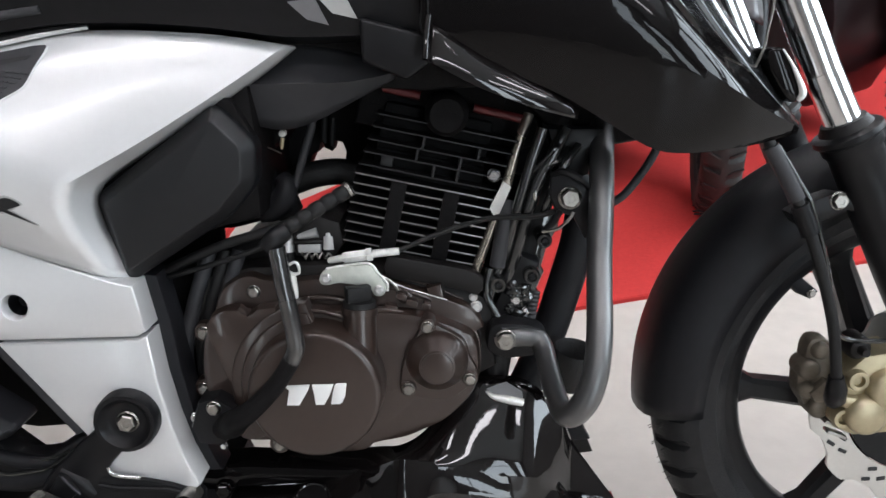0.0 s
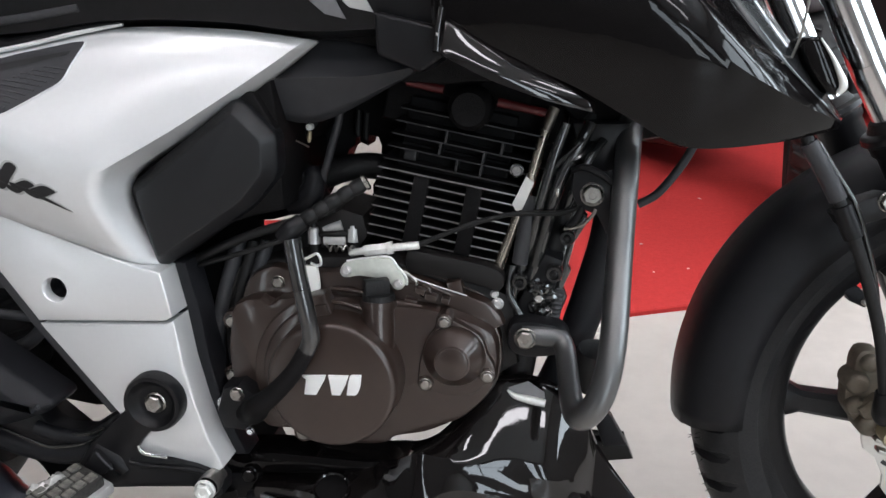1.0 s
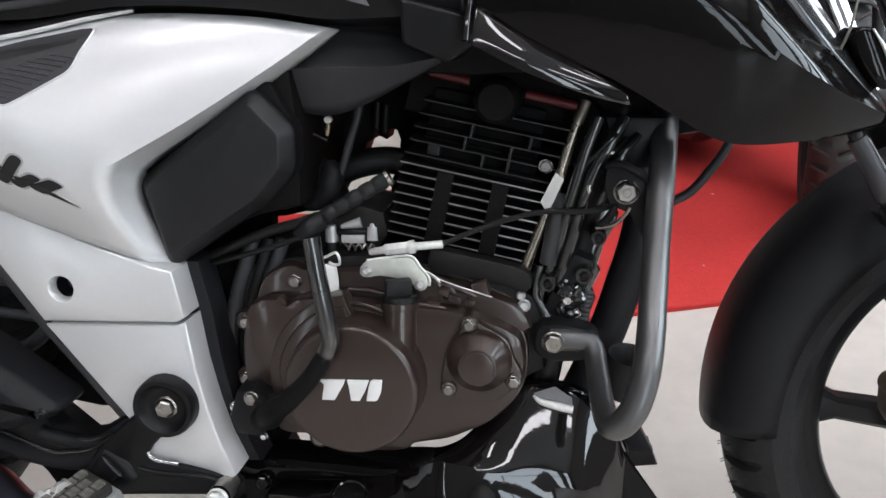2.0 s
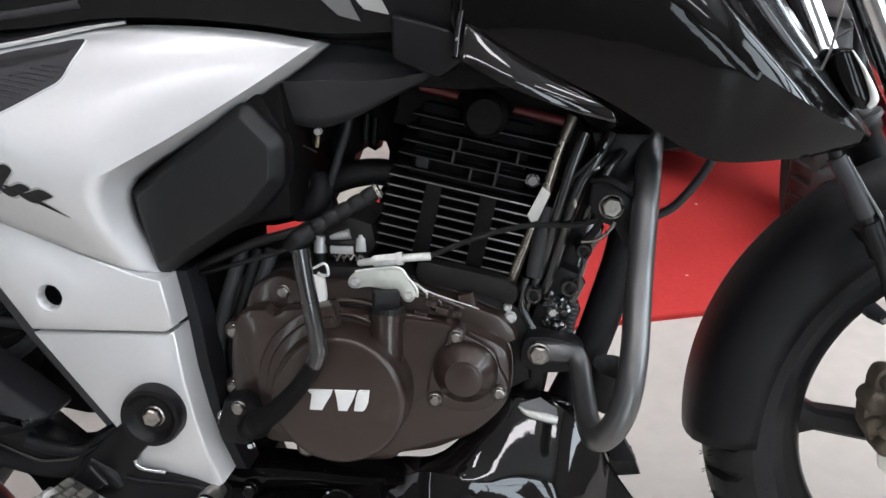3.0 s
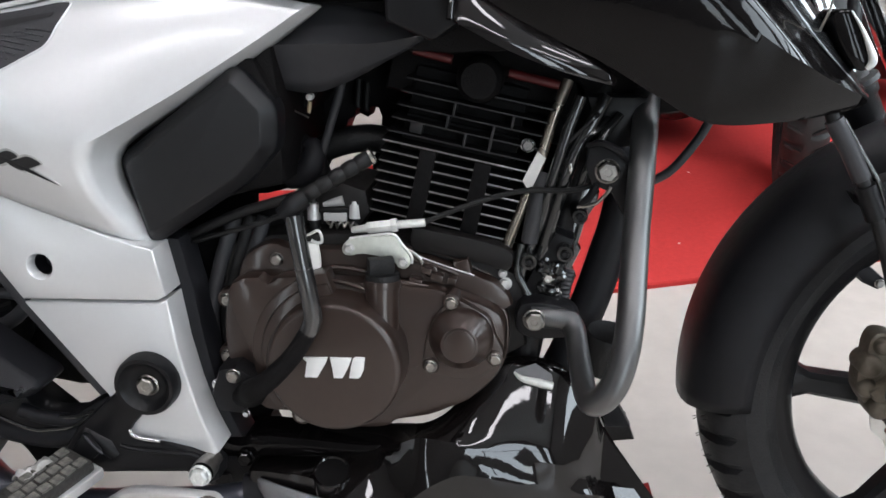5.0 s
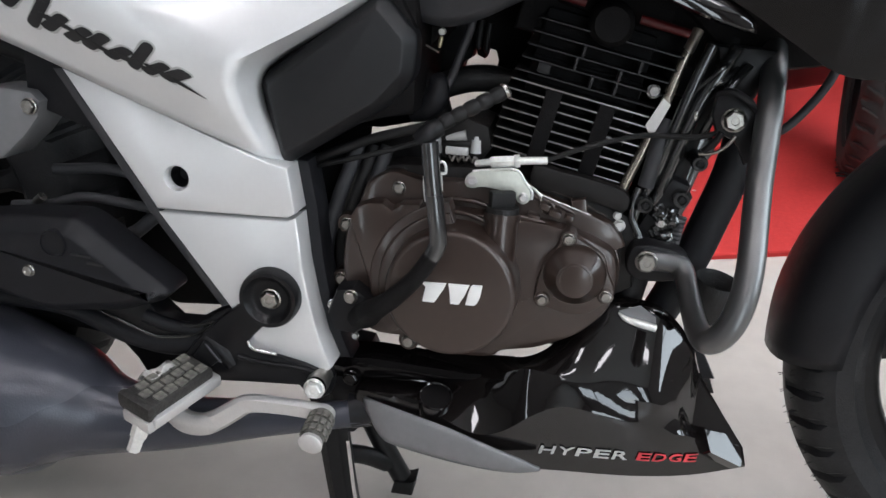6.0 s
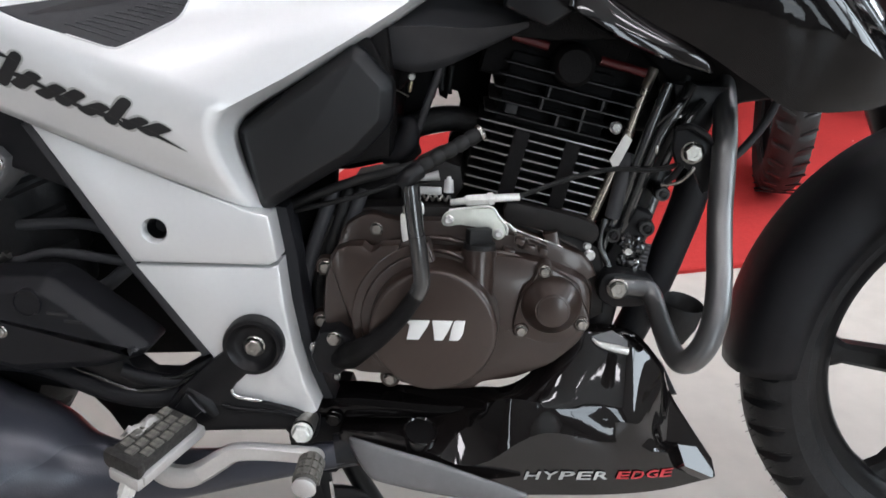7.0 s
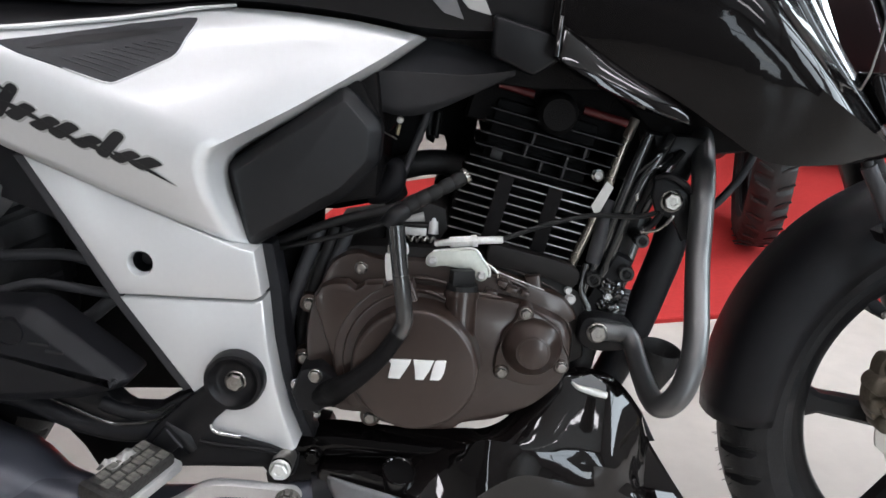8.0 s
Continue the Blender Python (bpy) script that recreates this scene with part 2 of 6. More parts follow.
def tube(points, radius=None, sides=14, steps=6, bm=None, straight=False, ribs=None):
    """A round bar along points (x, y, z) or (x, y, z, radius)."""
    bm = bm or bmesh.new()
    pts = [tuple(float(q) for q in (p if len(p) == 4 else (*p, radius))) for p in points]
    path = np.array(pts, float) if straight else smooth_path(pts, steps)
    up = Vector((0.13, 0.2, 1)).normalized()
    rings = []
    for i, p in enumerate(path):
        a, b = path[max(0, i - 1)][:3], path[min(len(path) - 1, i + 1)][:3]
        d = Vector(b - a).normalized()
        side = d.cross(up)
        side = (side if side.length > 1e-4 else d.cross(Vector((1, 0, 0)))).normalized()
        up = side.cross(d).normalized()
        r = float(p[3]) * (ribs(i) if ribs else 1)
        rings.append([bm.verts.new(Vector(p[:3]) + r * (math.cos(math.tau * k / sides) * side + math.sin(math.tau * k / sides) * up)) for k in range(sides)])
    for a, b in zip(rings, rings[1:]):
        for k in range(sides):
            bm.faces.new((a[k], a[(k + 1) % sides], b[(k + 1) % sides], b[k]))
    bm.faces.new(rings[0][::-1])
    bm.faces.new(rings[-1])
    return bm


def lathe(profile, centre=(0, 0, 0), axis=(0, -1, 0), sides=40, bm=None, start=0.0, sweep=360.0, squash=1.0):
    """Turns a profile of (radius, height along the axis) round the axis."""
    bm = bm or bmesh.new()
    turn = Vector((0, 0, 1)).rotation_difference(Vector(axis)).to_matrix()
    closed = sweep >= 359.9
    count = sides if closed else sides + 1
    rings = []
    for r, h in profile:
        if r < 1e-6:
            rings.append([bm.verts.new(Vector(centre) + turn @ Vector((0, 0, h)))])
        else:
            rings.append([bm.verts.new(Vector(centre) + turn @ Vector((r * math.cos(radians(start + sweep * k / sides)), squash * r * math.sin(radians(start + sweep * k / sides)), h))) for k in range(count)])
    for a, b in zip(rings, rings[1:]):
        for k in range(sides):
            j = (k + 1) % count
            if len(a) == 1 and len(b) == 1:
                continue
            if len(a) == 1:
                bm.faces.new((a[0], b[k], b[j]))
            elif len(b) == 1:
                bm.faces.new((a[k], a[j], b[0]))
            else:
                bm.faces.new((a[k], a[j], b[j], b[k]))
    return bm


def block(cx, cy, cz, sx, sy, sz, bevel=0.002, turn=None, bm=None):
    """A box with bevelled edges; turn is a rotation about its centre."""
    own = bmesh.new()
    bmesh.ops.create_cube(own, size=1)
    bmesh.ops.scale(own, vec=(sx, sy, sz), verts=own.verts)
    if bevel:
        bmesh.ops.bevel(own, geom=own.edges[:], offset=min(bevel, 0.45 * min(sx, sy, sz)), segments=2, affect="EDGES", profile=0.6)
    m = Matrix.Translation((cx, cy, cz)) @ (turn.to_4x4() if turn else Matrix.Identity(4))
    own.transform(m)
    if bm is None:
        return own
    me = bpy.data.meshes.new("scratch")
    own.to_mesh(me)
    own.free()
    bm.from_mesh(me)
    bpy.data.meshes.remove(me)
    return bm


def resample(curve, n):
    path = smooth_path(curve, 12)
    d = np.concatenate([[0], np.cumsum(np.linalg.norm(np.diff(path[:, :3], axis=0), axis=1))])
    return np.array([[np.interp(s, d, path[:, k]) for k in range(3)] for s in np.linspace(0, d[-1], n)])


class Patch:
    """A sheet stretched between four border curves; top and bottom run from left to right."""

    def __init__(self, top, bottom, left, right, nu=24, nv=10, bulge=0.0, outward=(0, -1, 0)):
        a, b, c, d = resample(top, nu), resample(bottom, nu), resample(left, nv), resample(right, nv)
        u, v = np.linspace(0, 1, nu)[None, :, None], np.linspace(0, 1, nv)[:, None, None]
        grid = (1 - v) * a[None] + v * b[None] + (1 - u) * c[:, None] + u * d[:, None]
        grid -= (1 - u) * (1 - v) * a[0] + u * (1 - v) * a[-1] + (1 - u) * v * b[0] + u * v * b[-1]
        grid += bulge * (16 * u * (1 - u) * v * (1 - v)) * np.array(outward)
        self.grid = grid

    def at(self, u, v):
        nv, nu = self.grid.shape[:2]
        x, y = u * (nu - 1), v * (nv - 1)
        i, j = min(int(x), nu - 2), min(int(y), nv - 2)
        fx, fy = x - i, y - j
        g = self.grid
        return (1 - fy) * ((1 - fx) * g[j, i] + fx * g[j, i + 1]) + fy * ((1 - fx) * g[j + 1, i] + fx * g[j + 1, i + 1])

    def draw(self, bm, thick=0.0):
        nv, nu = self.grid.shape[:2]
        vs = [[bm.verts.new(self.grid[j, i]) for i in range(nu)] for j in range(nv)]
        for j in range(nv - 1):
            for i in range(nu - 1):
                quad = (vs[j][i], vs[j][i + 1], vs[j + 1][i + 1], vs[j + 1][i])
                bm.faces.new(quad)
        return bm


def shell(name, patches, mat, parent, thick=0.003, label="", sharp=38):
    """Sheets sewn together and given thickness."""
    bm = bmesh.new()
    for p in patches:
        p.draw(bm)
    bmesh.ops.remove_doubles(bm, verts=bm.verts, dist=0.0012)
    bmesh.ops.dissolve_degenerate(bm, edges=bm.edges, dist=0.0003)
    ob = part(name, bm, mat, parent, label, sharp)
    mod = ob.modifiers.new("thickness", "SOLIDIFY")
    mod.thickness, mod.offset = thick, 0
    return ob


def film(patch, shapes, lift, bm=None, cuts=0, out=(0, -1, 0)):
    """Thin flat shapes, outlines in (u, v), laid on a patch; cuts lets a large one follow its bulge."""
    bm, out = bm or bmesh.new(), Vector(out)
    for shape in shapes:
        own = bmesh.new()
        own.faces.new([own.verts.new((u, v, 0)) for u, v in shape])
        bmesh.ops.triangulate(own, faces=own.faces[:], ngon_method="EAR_CLIP")
        for k in range(cuts):
            bmesh.ops.subdivide_edges(own, edges=own.edges[:], cuts=1, use_grid_fill=True)
        own.verts.index_update()
        high = [bm.verts.new(Vector(patch.at(v.co.x, v.co.y)) + out * lift) for v in own.verts]
        low = {v.index: bm.verts.new(Vector(patch.at(v.co.x, v.co.y)) + out * (lift - 0.0012)) for v in own.verts if v.is_boundary}
        for f in own.faces:
            bm.faces.new([high[v.index] for v in f.verts])
        for e in own.edges:
            if e.is_boundary:
                a, b = e.verts[0].index, e.verts[1].index
                bm.faces.new((low[a], low[b], high[b], high[a]))
        own.free()
    return bm


def bolt_mesh(r, h=0.6, washer=1.22):
    """A hexagonal flange bolt that points along -y."""
    bm = lathe([(0, 0), (r * washer, 0), (r * washer, r * 0.22), (r * 1.05, r * 0.34)], sides=24)
    bm2 = lathe([(r, r * 0.2), (r, r * h * 1.3), (r * 0.86, r * (h * 1.3 + 0.14)), (r * 0.45, r * (h * 1.3 + 0.14)), (r * 0.4, r * (h * 1.3 + 0.06)), (0, r * (h * 1.3 + 0.06))], sides=6, bm=bm)
    return finish(bm2, 30)


BOLTS = {}


def bolt(x, y, z, r, parent, mat=None, name="bolt", spin=0):
    mat = mat or STEEL
    key = (round(r, 5), mat.name)
    if key not in BOLTS:
        BOLTS[key] = bolt_mesh(r)
        BOLTS[key].materials.append(mat)
    return shared(name, BOLTS[key], mat, parent, pose(x, y, z, 0, spin, 0))

# ---- the setting ----


def setting(name, bm, mat, label, category, sharp=38):
    return tagged(part(name, bm, mat, None, "", sharp), label, category, kind="structure")


T = 0.2
LEVEL = 0.012  # the floor under the tyres
MID_X, WIDE = (WEST + EAST) / 2, EAST - WEST
setting("floor", block(MID_X, (ROOM_Y0 + ROOM_Y1) / 2, LEVEL - 0.05, WIDE, ROOM_Y1 - ROOM_Y0, 0.1, 0), FLOOR, "beige smooth vinyl showroom floor with faint scuffs", "floor")
setting("ceiling", block(MID_X, (ROOM_Y0 + ROOM_Y1) / 2, ROOM_Z + 0.05, WIDE, ROOM_Y1 - ROOM_Y0, 0.1, 0), CEIL, "plain white painted showroom ceiling", "ceiling")
setting("wall_north", block(MID_X, ROOM_Y1 + T / 2, ROOM_Z / 2, WIDE + 2 * T, T, ROOM_Z, 0), WALL, "plain grey painted back wall", "wall")
setting("wall_west", block(WEST - T / 2, (ROOM_Y0 + ROOM_Y1) / 2, ROOM_Z / 2, T, ROOM_Y1 - ROOM_Y0, ROOM_Z, 0), WALL, "plain grey painted side wall", "wall")
# the shop front: two walls with high panes


def glazed_wall(name, panes, low, high, sill, turned):
    """A wall along y (or, turned, along x) with tall openings through it."""
    bm = bmesh.new()
    line = EAST + T / 2 if not turned else ROOM_Y0 - T / 2

    def piece(a0, a1, z0, z1):
        c, w = (a0 + a1) / 2, a1 - a0
        block(*((c, line) if turned else (line, c)), (z0 + z1) / 2, *((w, T) if turned else (T, w)), z1 - z0, 0, bm=bm)

    cuts = [low] + [e for m, w in panes for e in (m - w / 2, m + w / 2)] + [high]
    for a0, a1 in zip(cuts[::2], cuts[1::2]):
        piece(a0, a1, sill, HEAD)
    piece(low, high, 0, sill)
    piece(low, high, HEAD, ROOM_Z)
    setting(name, bm, WALL, "plain grey wall round the shop windows", "wall")


glazed_wall("wall_east", GLASS, ROOM_Y0, ROOM_Y1, SILL, False)
glazed_wall("wall_south", GLASS_SOUTH, WEST - T, EAST + T, LOW, True)
for k, (m, w) in enumerate(GLASS + GLASS_SOUTH):
    window = tagged(new("window_%d" % (k + 1)), "shop window with slim dark frame", "window", kind="structure")
    window.matrix_basis = pose(EAST, m, 0) if k < len(GLASS) else pose(m, ROOM_Y0, 0, 0, 0, -90)
    sill = SILL if k < len(GLASS) else LOW
    for s in (-1, 1):
        part("window_frame", block(0.012, s * (w / 2 - 0.012), (sill + HEAD) / 2, 0.03, 0.024, HEAD - sill - 0.004, 0.003), DARKFRAME, window)
    for z in (sill + 0.016, 2.3, HEAD - 0.016):
        part("window_frame", block(0.012, 0, z, 0.026, w - 0.05, 0.05, 0.003), DARKFRAME, window)
setting("ground", block(EAST + 20.3, 0, -0.3, 40, 120, 0.2, 0), GROUND, "grey paving outside the shop", "ground")
for x, y in [(x, y) for y in (-2.6, -0.8, 1.0, 2.7) for x in (-0.9, 0.7, 2.3)]:
    lamp = tagged(new("ceiling_light"), "long flat white ceiling light panel", "ceiling light", "ceiling lights")
    lamp.location = (x, y, ROOM_Z)
    part("frame", block(0, 0, -0.015, 1.10, 0.38, 0.03, 0.004), CEIL, lamp)
    part("diffuser", block(0, 0, -0.034, 1.02, 0.30, 0.006, 0.002), PANEL, lamp)


def red_carpet(corners, lint):
    """A thin sheet with a straight front edge; its far edge runs off at an angle."""
    bm = bmesh.new()
    n = len(corners)
    rings = [[bm.verts.new((x, y, z)) for x, y in poly_offset(corners, d)] for d, z in ((0, LEVEL), (0, LEVEL + 0.009), (0.003, LEVEL + 0.012))]
    for low, high in zip(rings, rings[1:]):
        for i in range(n):
            bm.faces.new((low[i], low[(i + 1) % n], high[(i + 1) % n], high[i]))
    bm.faces.new(rings[-1])
    ob = tagged(part("red_carpet", bm, CARPET), "bright red carpet runner lying on the beige floor", "carpet")
    rng = random.Random(4)
    for k in range(lint):
        x, d = rng.uniform(0.1, 1.3), rng.uniform(0.08, 0.85)
        part("lint", block(x, 0.640 + 0.32 * x + d, LEVEL + 0.0128, rng.uniform(0.003, 0.008), 0.003, 0.0016, 0.0004, Matrix.Rotation(rng.uniform(0, 3), 3, "Z")), FLECK, ob)
    return ob


red_carpet([(-0.52, 0.64 - 0.32 * 0.52), (2.9, 0.64 + 0.32 * 2.9), (2.9, 3.53), (0.2, 1.86), (-0.25, 1.53), (-0.41, 1.30), (-0.47, 1.08), (-0.50, 0.80)], 12)
red_carpet([(-1.05, 0.64 - 0.32 * 1.05), (-0.53, 0.64 - 0.32 * 0.53), (-0.54, 0.90), (-0.53, 1.16), (-0.66, 1.15), (-1.05, 1.04)], 0)

# ---- the motorcycle: its own frame has x forward, y to its left, z up through the wheels ----
bike = tagged(new("motorcycle"), "black and silver street motorcycle standing on a beige floor", "motorcycle")
bike.matrix_basis = pose(0, 0, 0, -LEAN, 0, 0)
AXLE, REAR, RF, RR = (0.522, 0.294), (-0.842, 0.317), 0.281, 0.305


def tyre_mesh(r, half, rim, blocks):
    """A tyre about the y axis with cross grooves cut in its shoulders."""
    bm = bmesh.new()
    prof = [(rim, half * 0.62), (rim + 0.012, half * 0.80), (rim + 0.0135, half * 0.85), (rim + 0.017, half * 0.87), (rim + (r - rim) * 0.45, half), (r - 0.024, half * 0.93), (r - 0.012, half * 0.76), (r - 0.004, half * 0.45), (r, half * 0.12)]
    prof = prof + [(a, -h) for a, h in prof[::-1]]
    n = blocks * 8
    rings = []
    for k in range(n):
        ang = math.tau * k / n
        cut = 0.008 if k % 8 in (0, 1) else 0.0
        cut2 = 0.008 if (k + 4) % 8 in (0, 1) else 0.0
        ring = []
        for i, (a, h) in enumerate(prof):
            d = cut if i in (5, 6, 7) else cut2 if i in (10, 11, 12) else 0
            ring.append(bm.verts.new(((a - d) * math.cos(ang), h, (a - d) * math.sin(ang))))
        rings.append(ring)
    for k in range(n):
        a, b = rings[k], rings[(k + 1) % n]
        for i in range(len(prof) - 1):
            bm.faces.new((a[i], a[i + 1], b[i + 1], b[i]))
    return bm


def wheel(name, centre, r, half, spokes, first, parent, offset=0.018):
    cx, cz = centre
    hub = part(name, lathe([(0.0, 0.05), (0.018, 0.05), (0.02, 0.046), (0.036, 0.04), (0.04, 0.03), (0.034, 0.0), (0.04, -0.03), (0.036, -0.04), (0, -0.045)], (cx, 0, cz)), SATIN, parent, "black cast alloy wheel hub")
    bm = tyre_mesh(r, half, 0.205, 46)
    bm.transform(Matrix.Translation((cx, 0, cz)))
    part("tyre", bm, TYRE, hub, "black rubber tyre with grooved tread", 30)
    lip = [(0.207, 0.030), (0.214, 0.032), (0.216, 0.029), (0.209, 0.026), (0.200, 0.024), (0.188, 0.018), (0.184, 0.012)]
    part("rim", lathe(lip + [(a, -h) for a, h in lip[::-1]] + lip[:1], (cx, 0, cz), sides=96), SATIN, hub, "satin black alloy rim")
    for k in range(spokes):
        a = first + math.tau * k / spokes
        out = Vector((math.cos(a), math.sin(a)))
        side = Vector((-out.y, out.x))
        p0, p1 = out * 0.03 + side * offset, out * 0.192
        bm = bmesh.new()
        rings = []
        for t in (0, 0.15, 0.35, 0.6, 0.85, 0.95, 1.0):
            p = p0.lerp(p1, t)
            w = 0.016 - 0.004 * t + (0.012 * ((t - 0.85) / 0.15) if t > 0.85 else 0)
            h = 0.017 - 0.004 * t
            rings.append([bm.verts.new((cx + p.x + side.x * sx * w, sy * h, cz + p.y + side.y * sx * w)) for sx, sy in ((-1, -0.6), (-0.6, -1), (0.6, -1), (1, -0.6), (1, 0.6), (0.6, 1), (-0.6, 1), (-1, 0.6))])
        for q, s in zip(rings, rings[1:]):
            for i in range(8):
                bm.faces.new((q[i], q[(i + 1) % 8], s[(i + 1) % 8], s[i]))
        part("spoke", bm, SATIN, hub)
    return hub


def nubs(parent, centre, r):
    """Fine moulding hairs along the edge of a new tyre."""
    hair = finish(lathe([(0.0005, 0), (0.0004, 0.006), (0, 0.0062)], axis=(1, 0, 0.15), sides=5))
    rng = random.Random(8)
    for k in range(90):
        a, y = radians(150 + 110 * k / 90 + rng.uniform(-1, 1)), rng.choice((-0.026, -0.018, 0.004, 0.02))
        d = r - 0.0015 - 12 * y * y * 0.5
        shared("rubber_nub", hair, TYRE, parent, Matrix.Translation((centre[0] + d * math.cos(a), y, centre[1] + d * math.sin(a))) @ Matrix.Rotation(-a + rng.uniform(-0.4, 0.4), 4, "Y"))


front_wheel = wheel("front_wheel", AXLE, RF, 0.047, 6, radians(179), bike)
nubs(front_wheel, AXLE, RF)
rear_wheel = wheel("rear_wheel", REAR, RR, 0.062, 6, radians(200), bike)


def brake_disc():
    bm = bmesh.new()
    n = 120
    cx, cz = AXLE
    rings = []
    for r, y in ((0.080, -0.050), (0.080, -0.046), (1, -0.046), (1, -0.050)):
        ring = []
        for k in range(n):
            a = math.tau * k / n
            rr = 0.114 + 0.005 * math.tanh(2.5 * math.sin(10 * a)) if r == 1 else r
            ring.append(bm.verts.new((cx + rr * math.cos(a), y, cz + rr * math.sin(a))))
        rings.append(ring)
    for q, s in zip(rings, rings[1:] + rings[:1]):
        for k in range(n):
            bm.faces.new((q[k], q[(k + 1) % n], s[(k + 1) % n], s[k]))
    disc = part("brake_disc", bm, DISC, bike, "steel petal brake disc with slots")
    part("carrier", lathe([(0.028, 0.044), (0.078, 0.049), (0.078, 0.053), (0.028, 0.052)], (cx, 0, cz)), SATIN, disc, "black disc carrier")
    slot = finish(block(0, 0, 0, 0.010, 0.002, 0.0046, 0.0009))
    for k in range(20):
        a = math.tau * (k + 0.5 * (k % 2)) / 20
        for r in ((0.088, 0.102) if k % 2 else (0.095,)):
            shared("slot", slot, INK, disc, pose(cx + r * math.cos(a), -0.0502, cz + r * math.sin(a), 0, -math.degrees(a) + 60, 0))


brake_disc()


def front_fender():
    bm = bmesh.new()
    cx, cz = AXLE
    prof = [(0.297, 0.0), (0.296, 0.018), (0.292, 0.034), (0.283, 0.047), (0.268, 0.056), (0.250, 0.059), (0.236, 0.057)]
    full = [(r, -y) for r, y in prof[::-1]] + prof[1:]
    rings = []
    n = 40
    for k in range(n + 1):
        a = radians(62 + 122 * k / n)
        ring = []
        for r, y in full:
            tail = max(0, (k - (n - 5)) / 5)
            grow = 0.004 * math.sin(k / n * 3)
            narrow = 1 - 0.18 * tail ** 2
            skirt = 1.0 if k > 14 else 1.0 + (14 - k) * 0.006
            rr = r if r > 0.28 else min(0.28, r * skirt)
            ring.append(bm.verts.new((cx + (rr + grow) * math.cos(a), y * narrow, cz + (rr + grow) * math.sin(a))))
        rings.append(ring)
    for q, s in zip(rings, rings[1:]):
        for i in range(len(full) - 1):
            bm.faces.new((q[i], q[i + 1], s[i + 1], s[i]))
    ob = part("front_fender", bm, MATT, bike, "matt black plastic front fender", 60)
    mod = ob.modifiers.new("thickness", "SOLIDIFY")
    mod.thickness, mod.offset = 0.004, 1
    part("stay", prism([(0.3350, 0.5199), (0.3589, 0.5343), (0.3745, 0.5398), (0.3911, 0.5376), (0.425, 0.535), (0.425, 0.515), (0.3898, 0.5230), (0.3745, 0.5150), (0.3538, 0.5087), (0.3428, 0.5087)], -0.102, -0.080, 0.003), SATIN, ob, "black fender bracket")
    bolt(0.3795, -0.102, 0.5331, 0.0075, ob)
    part("mud_flap", prism([(0.378, 0.425), (0.392, 0.43), (0.412, 0.414), (0.404, 0.405), (0.388, 0.412)], -0.02, 0.02, 0.004), MATT, ob)
    bolt(0.403, -0.021, 0.413, 0.004, ob)


front_fender()


def fork():
    for side in (-1, 1):
        y = 0.092 * side
        leg = part("fork_leg", tube([(0.352, y, 0.655, 0.0), (0.353, y, 0.654, 0.0175), (0.30, y, 0.76, 0.0175), (0.22, y, 0.92, 0.0175)], straight=True, sides=32), CHROME, bike, "polished chrome fork tube")
        d = Vector((0.51, 0, -1)).normalized()
        top = Vector((0.384, y, 0.598))
        pts = []
        for t, r in ((-0.004, 0.0), (-0.004, 0.025), (-0.001, 0.0325), (0.004, 0.0330), (0.008, 0.0290), (0.016, 0.0285), (0.02, 0.0255), (0.05, 0.0255), (0.14, 0.0250), (0.28, 0.0235), (0.33, 0.024), (0.345, 0.018)):
            p = top + d * t
            pts.append((p.x, p.y, p.z, r))
        part("slider", tube(pts, straight=True, sides=28), SATIN, leg, "satin black fork slider")
        part("dust_seal", tube([(top.x - d.x * 0.012, y, top.z - d.z * 0.012, 0.021), (top.x, y, top.z, 0.0275)], straight=True, sides=28), RUBBER, leg, "black rubber dust seal")
        part("tube_lower", tube([(0.353, y, 0.654, 0.0175), (0.384, y, 0.598, 0.0175)], straight=True, sides=32), CHROME, leg)
    part("axle_nut", lathe([(0, 0.135), (0.012, 0.135), (0.013, 0.13), (0.013, 0.1), (0.02, 0.1), (0.02, 0.05), (0, 0.05)], (AXLE[0], 0, AXLE[1]), sides=6), STEEL, bike)
    fin = part("cowl_fin", prism(rounded([(0.2899, 0.6734), (0.299, 0.6762), (0.3069, 0.6693), (0.3163, 0.6517), (0.3227, 0.6375), (0.3196, 0.6284), (0.3107, 0.6300), (0.2978, 0.6469), (0.2894, 0.6637)], 3), -0.125, -0.085, 0.003), GLOSS, bike, "gloss black cowl fin behind the tank")
    part("fin_edge", tube([(0.3011, -0.1262, 0.6745, 0.0008), (0.3108, -0.1268, 0.6606, 0.0016), (0.3203, -0.1268, 0.6430, 0.0030), (0.3225, -0.1266, 0.6350, 0.0036), (0.3190, -0.1262, 0.6295, 0.0022)], sides=10), ZINC, fin, "bright edge of the fin")
    part("throttle_cable", tube([(0.2800, -0.112, 0.650), (0.2843, -0.120, 0.6688), (0.2867, -0.120, 0.6777), (0.2884, -0.120, 0.6908), (0.2910, -0.120, 0.7104), (0.2950, -0.118, 0.760), (0.290, -0.110, 0.85)], 0.0012, sides=8), STEEL, bike, "thin bright control cable")
    part("lower_yoke", prism([(0.205, 0.82), (0.285, 0.80), (0.30, 0.84), (0.22, 0.86)], -0.125, 0.125, 0.006), SATIN, bike, "black fork yoke")


fork()


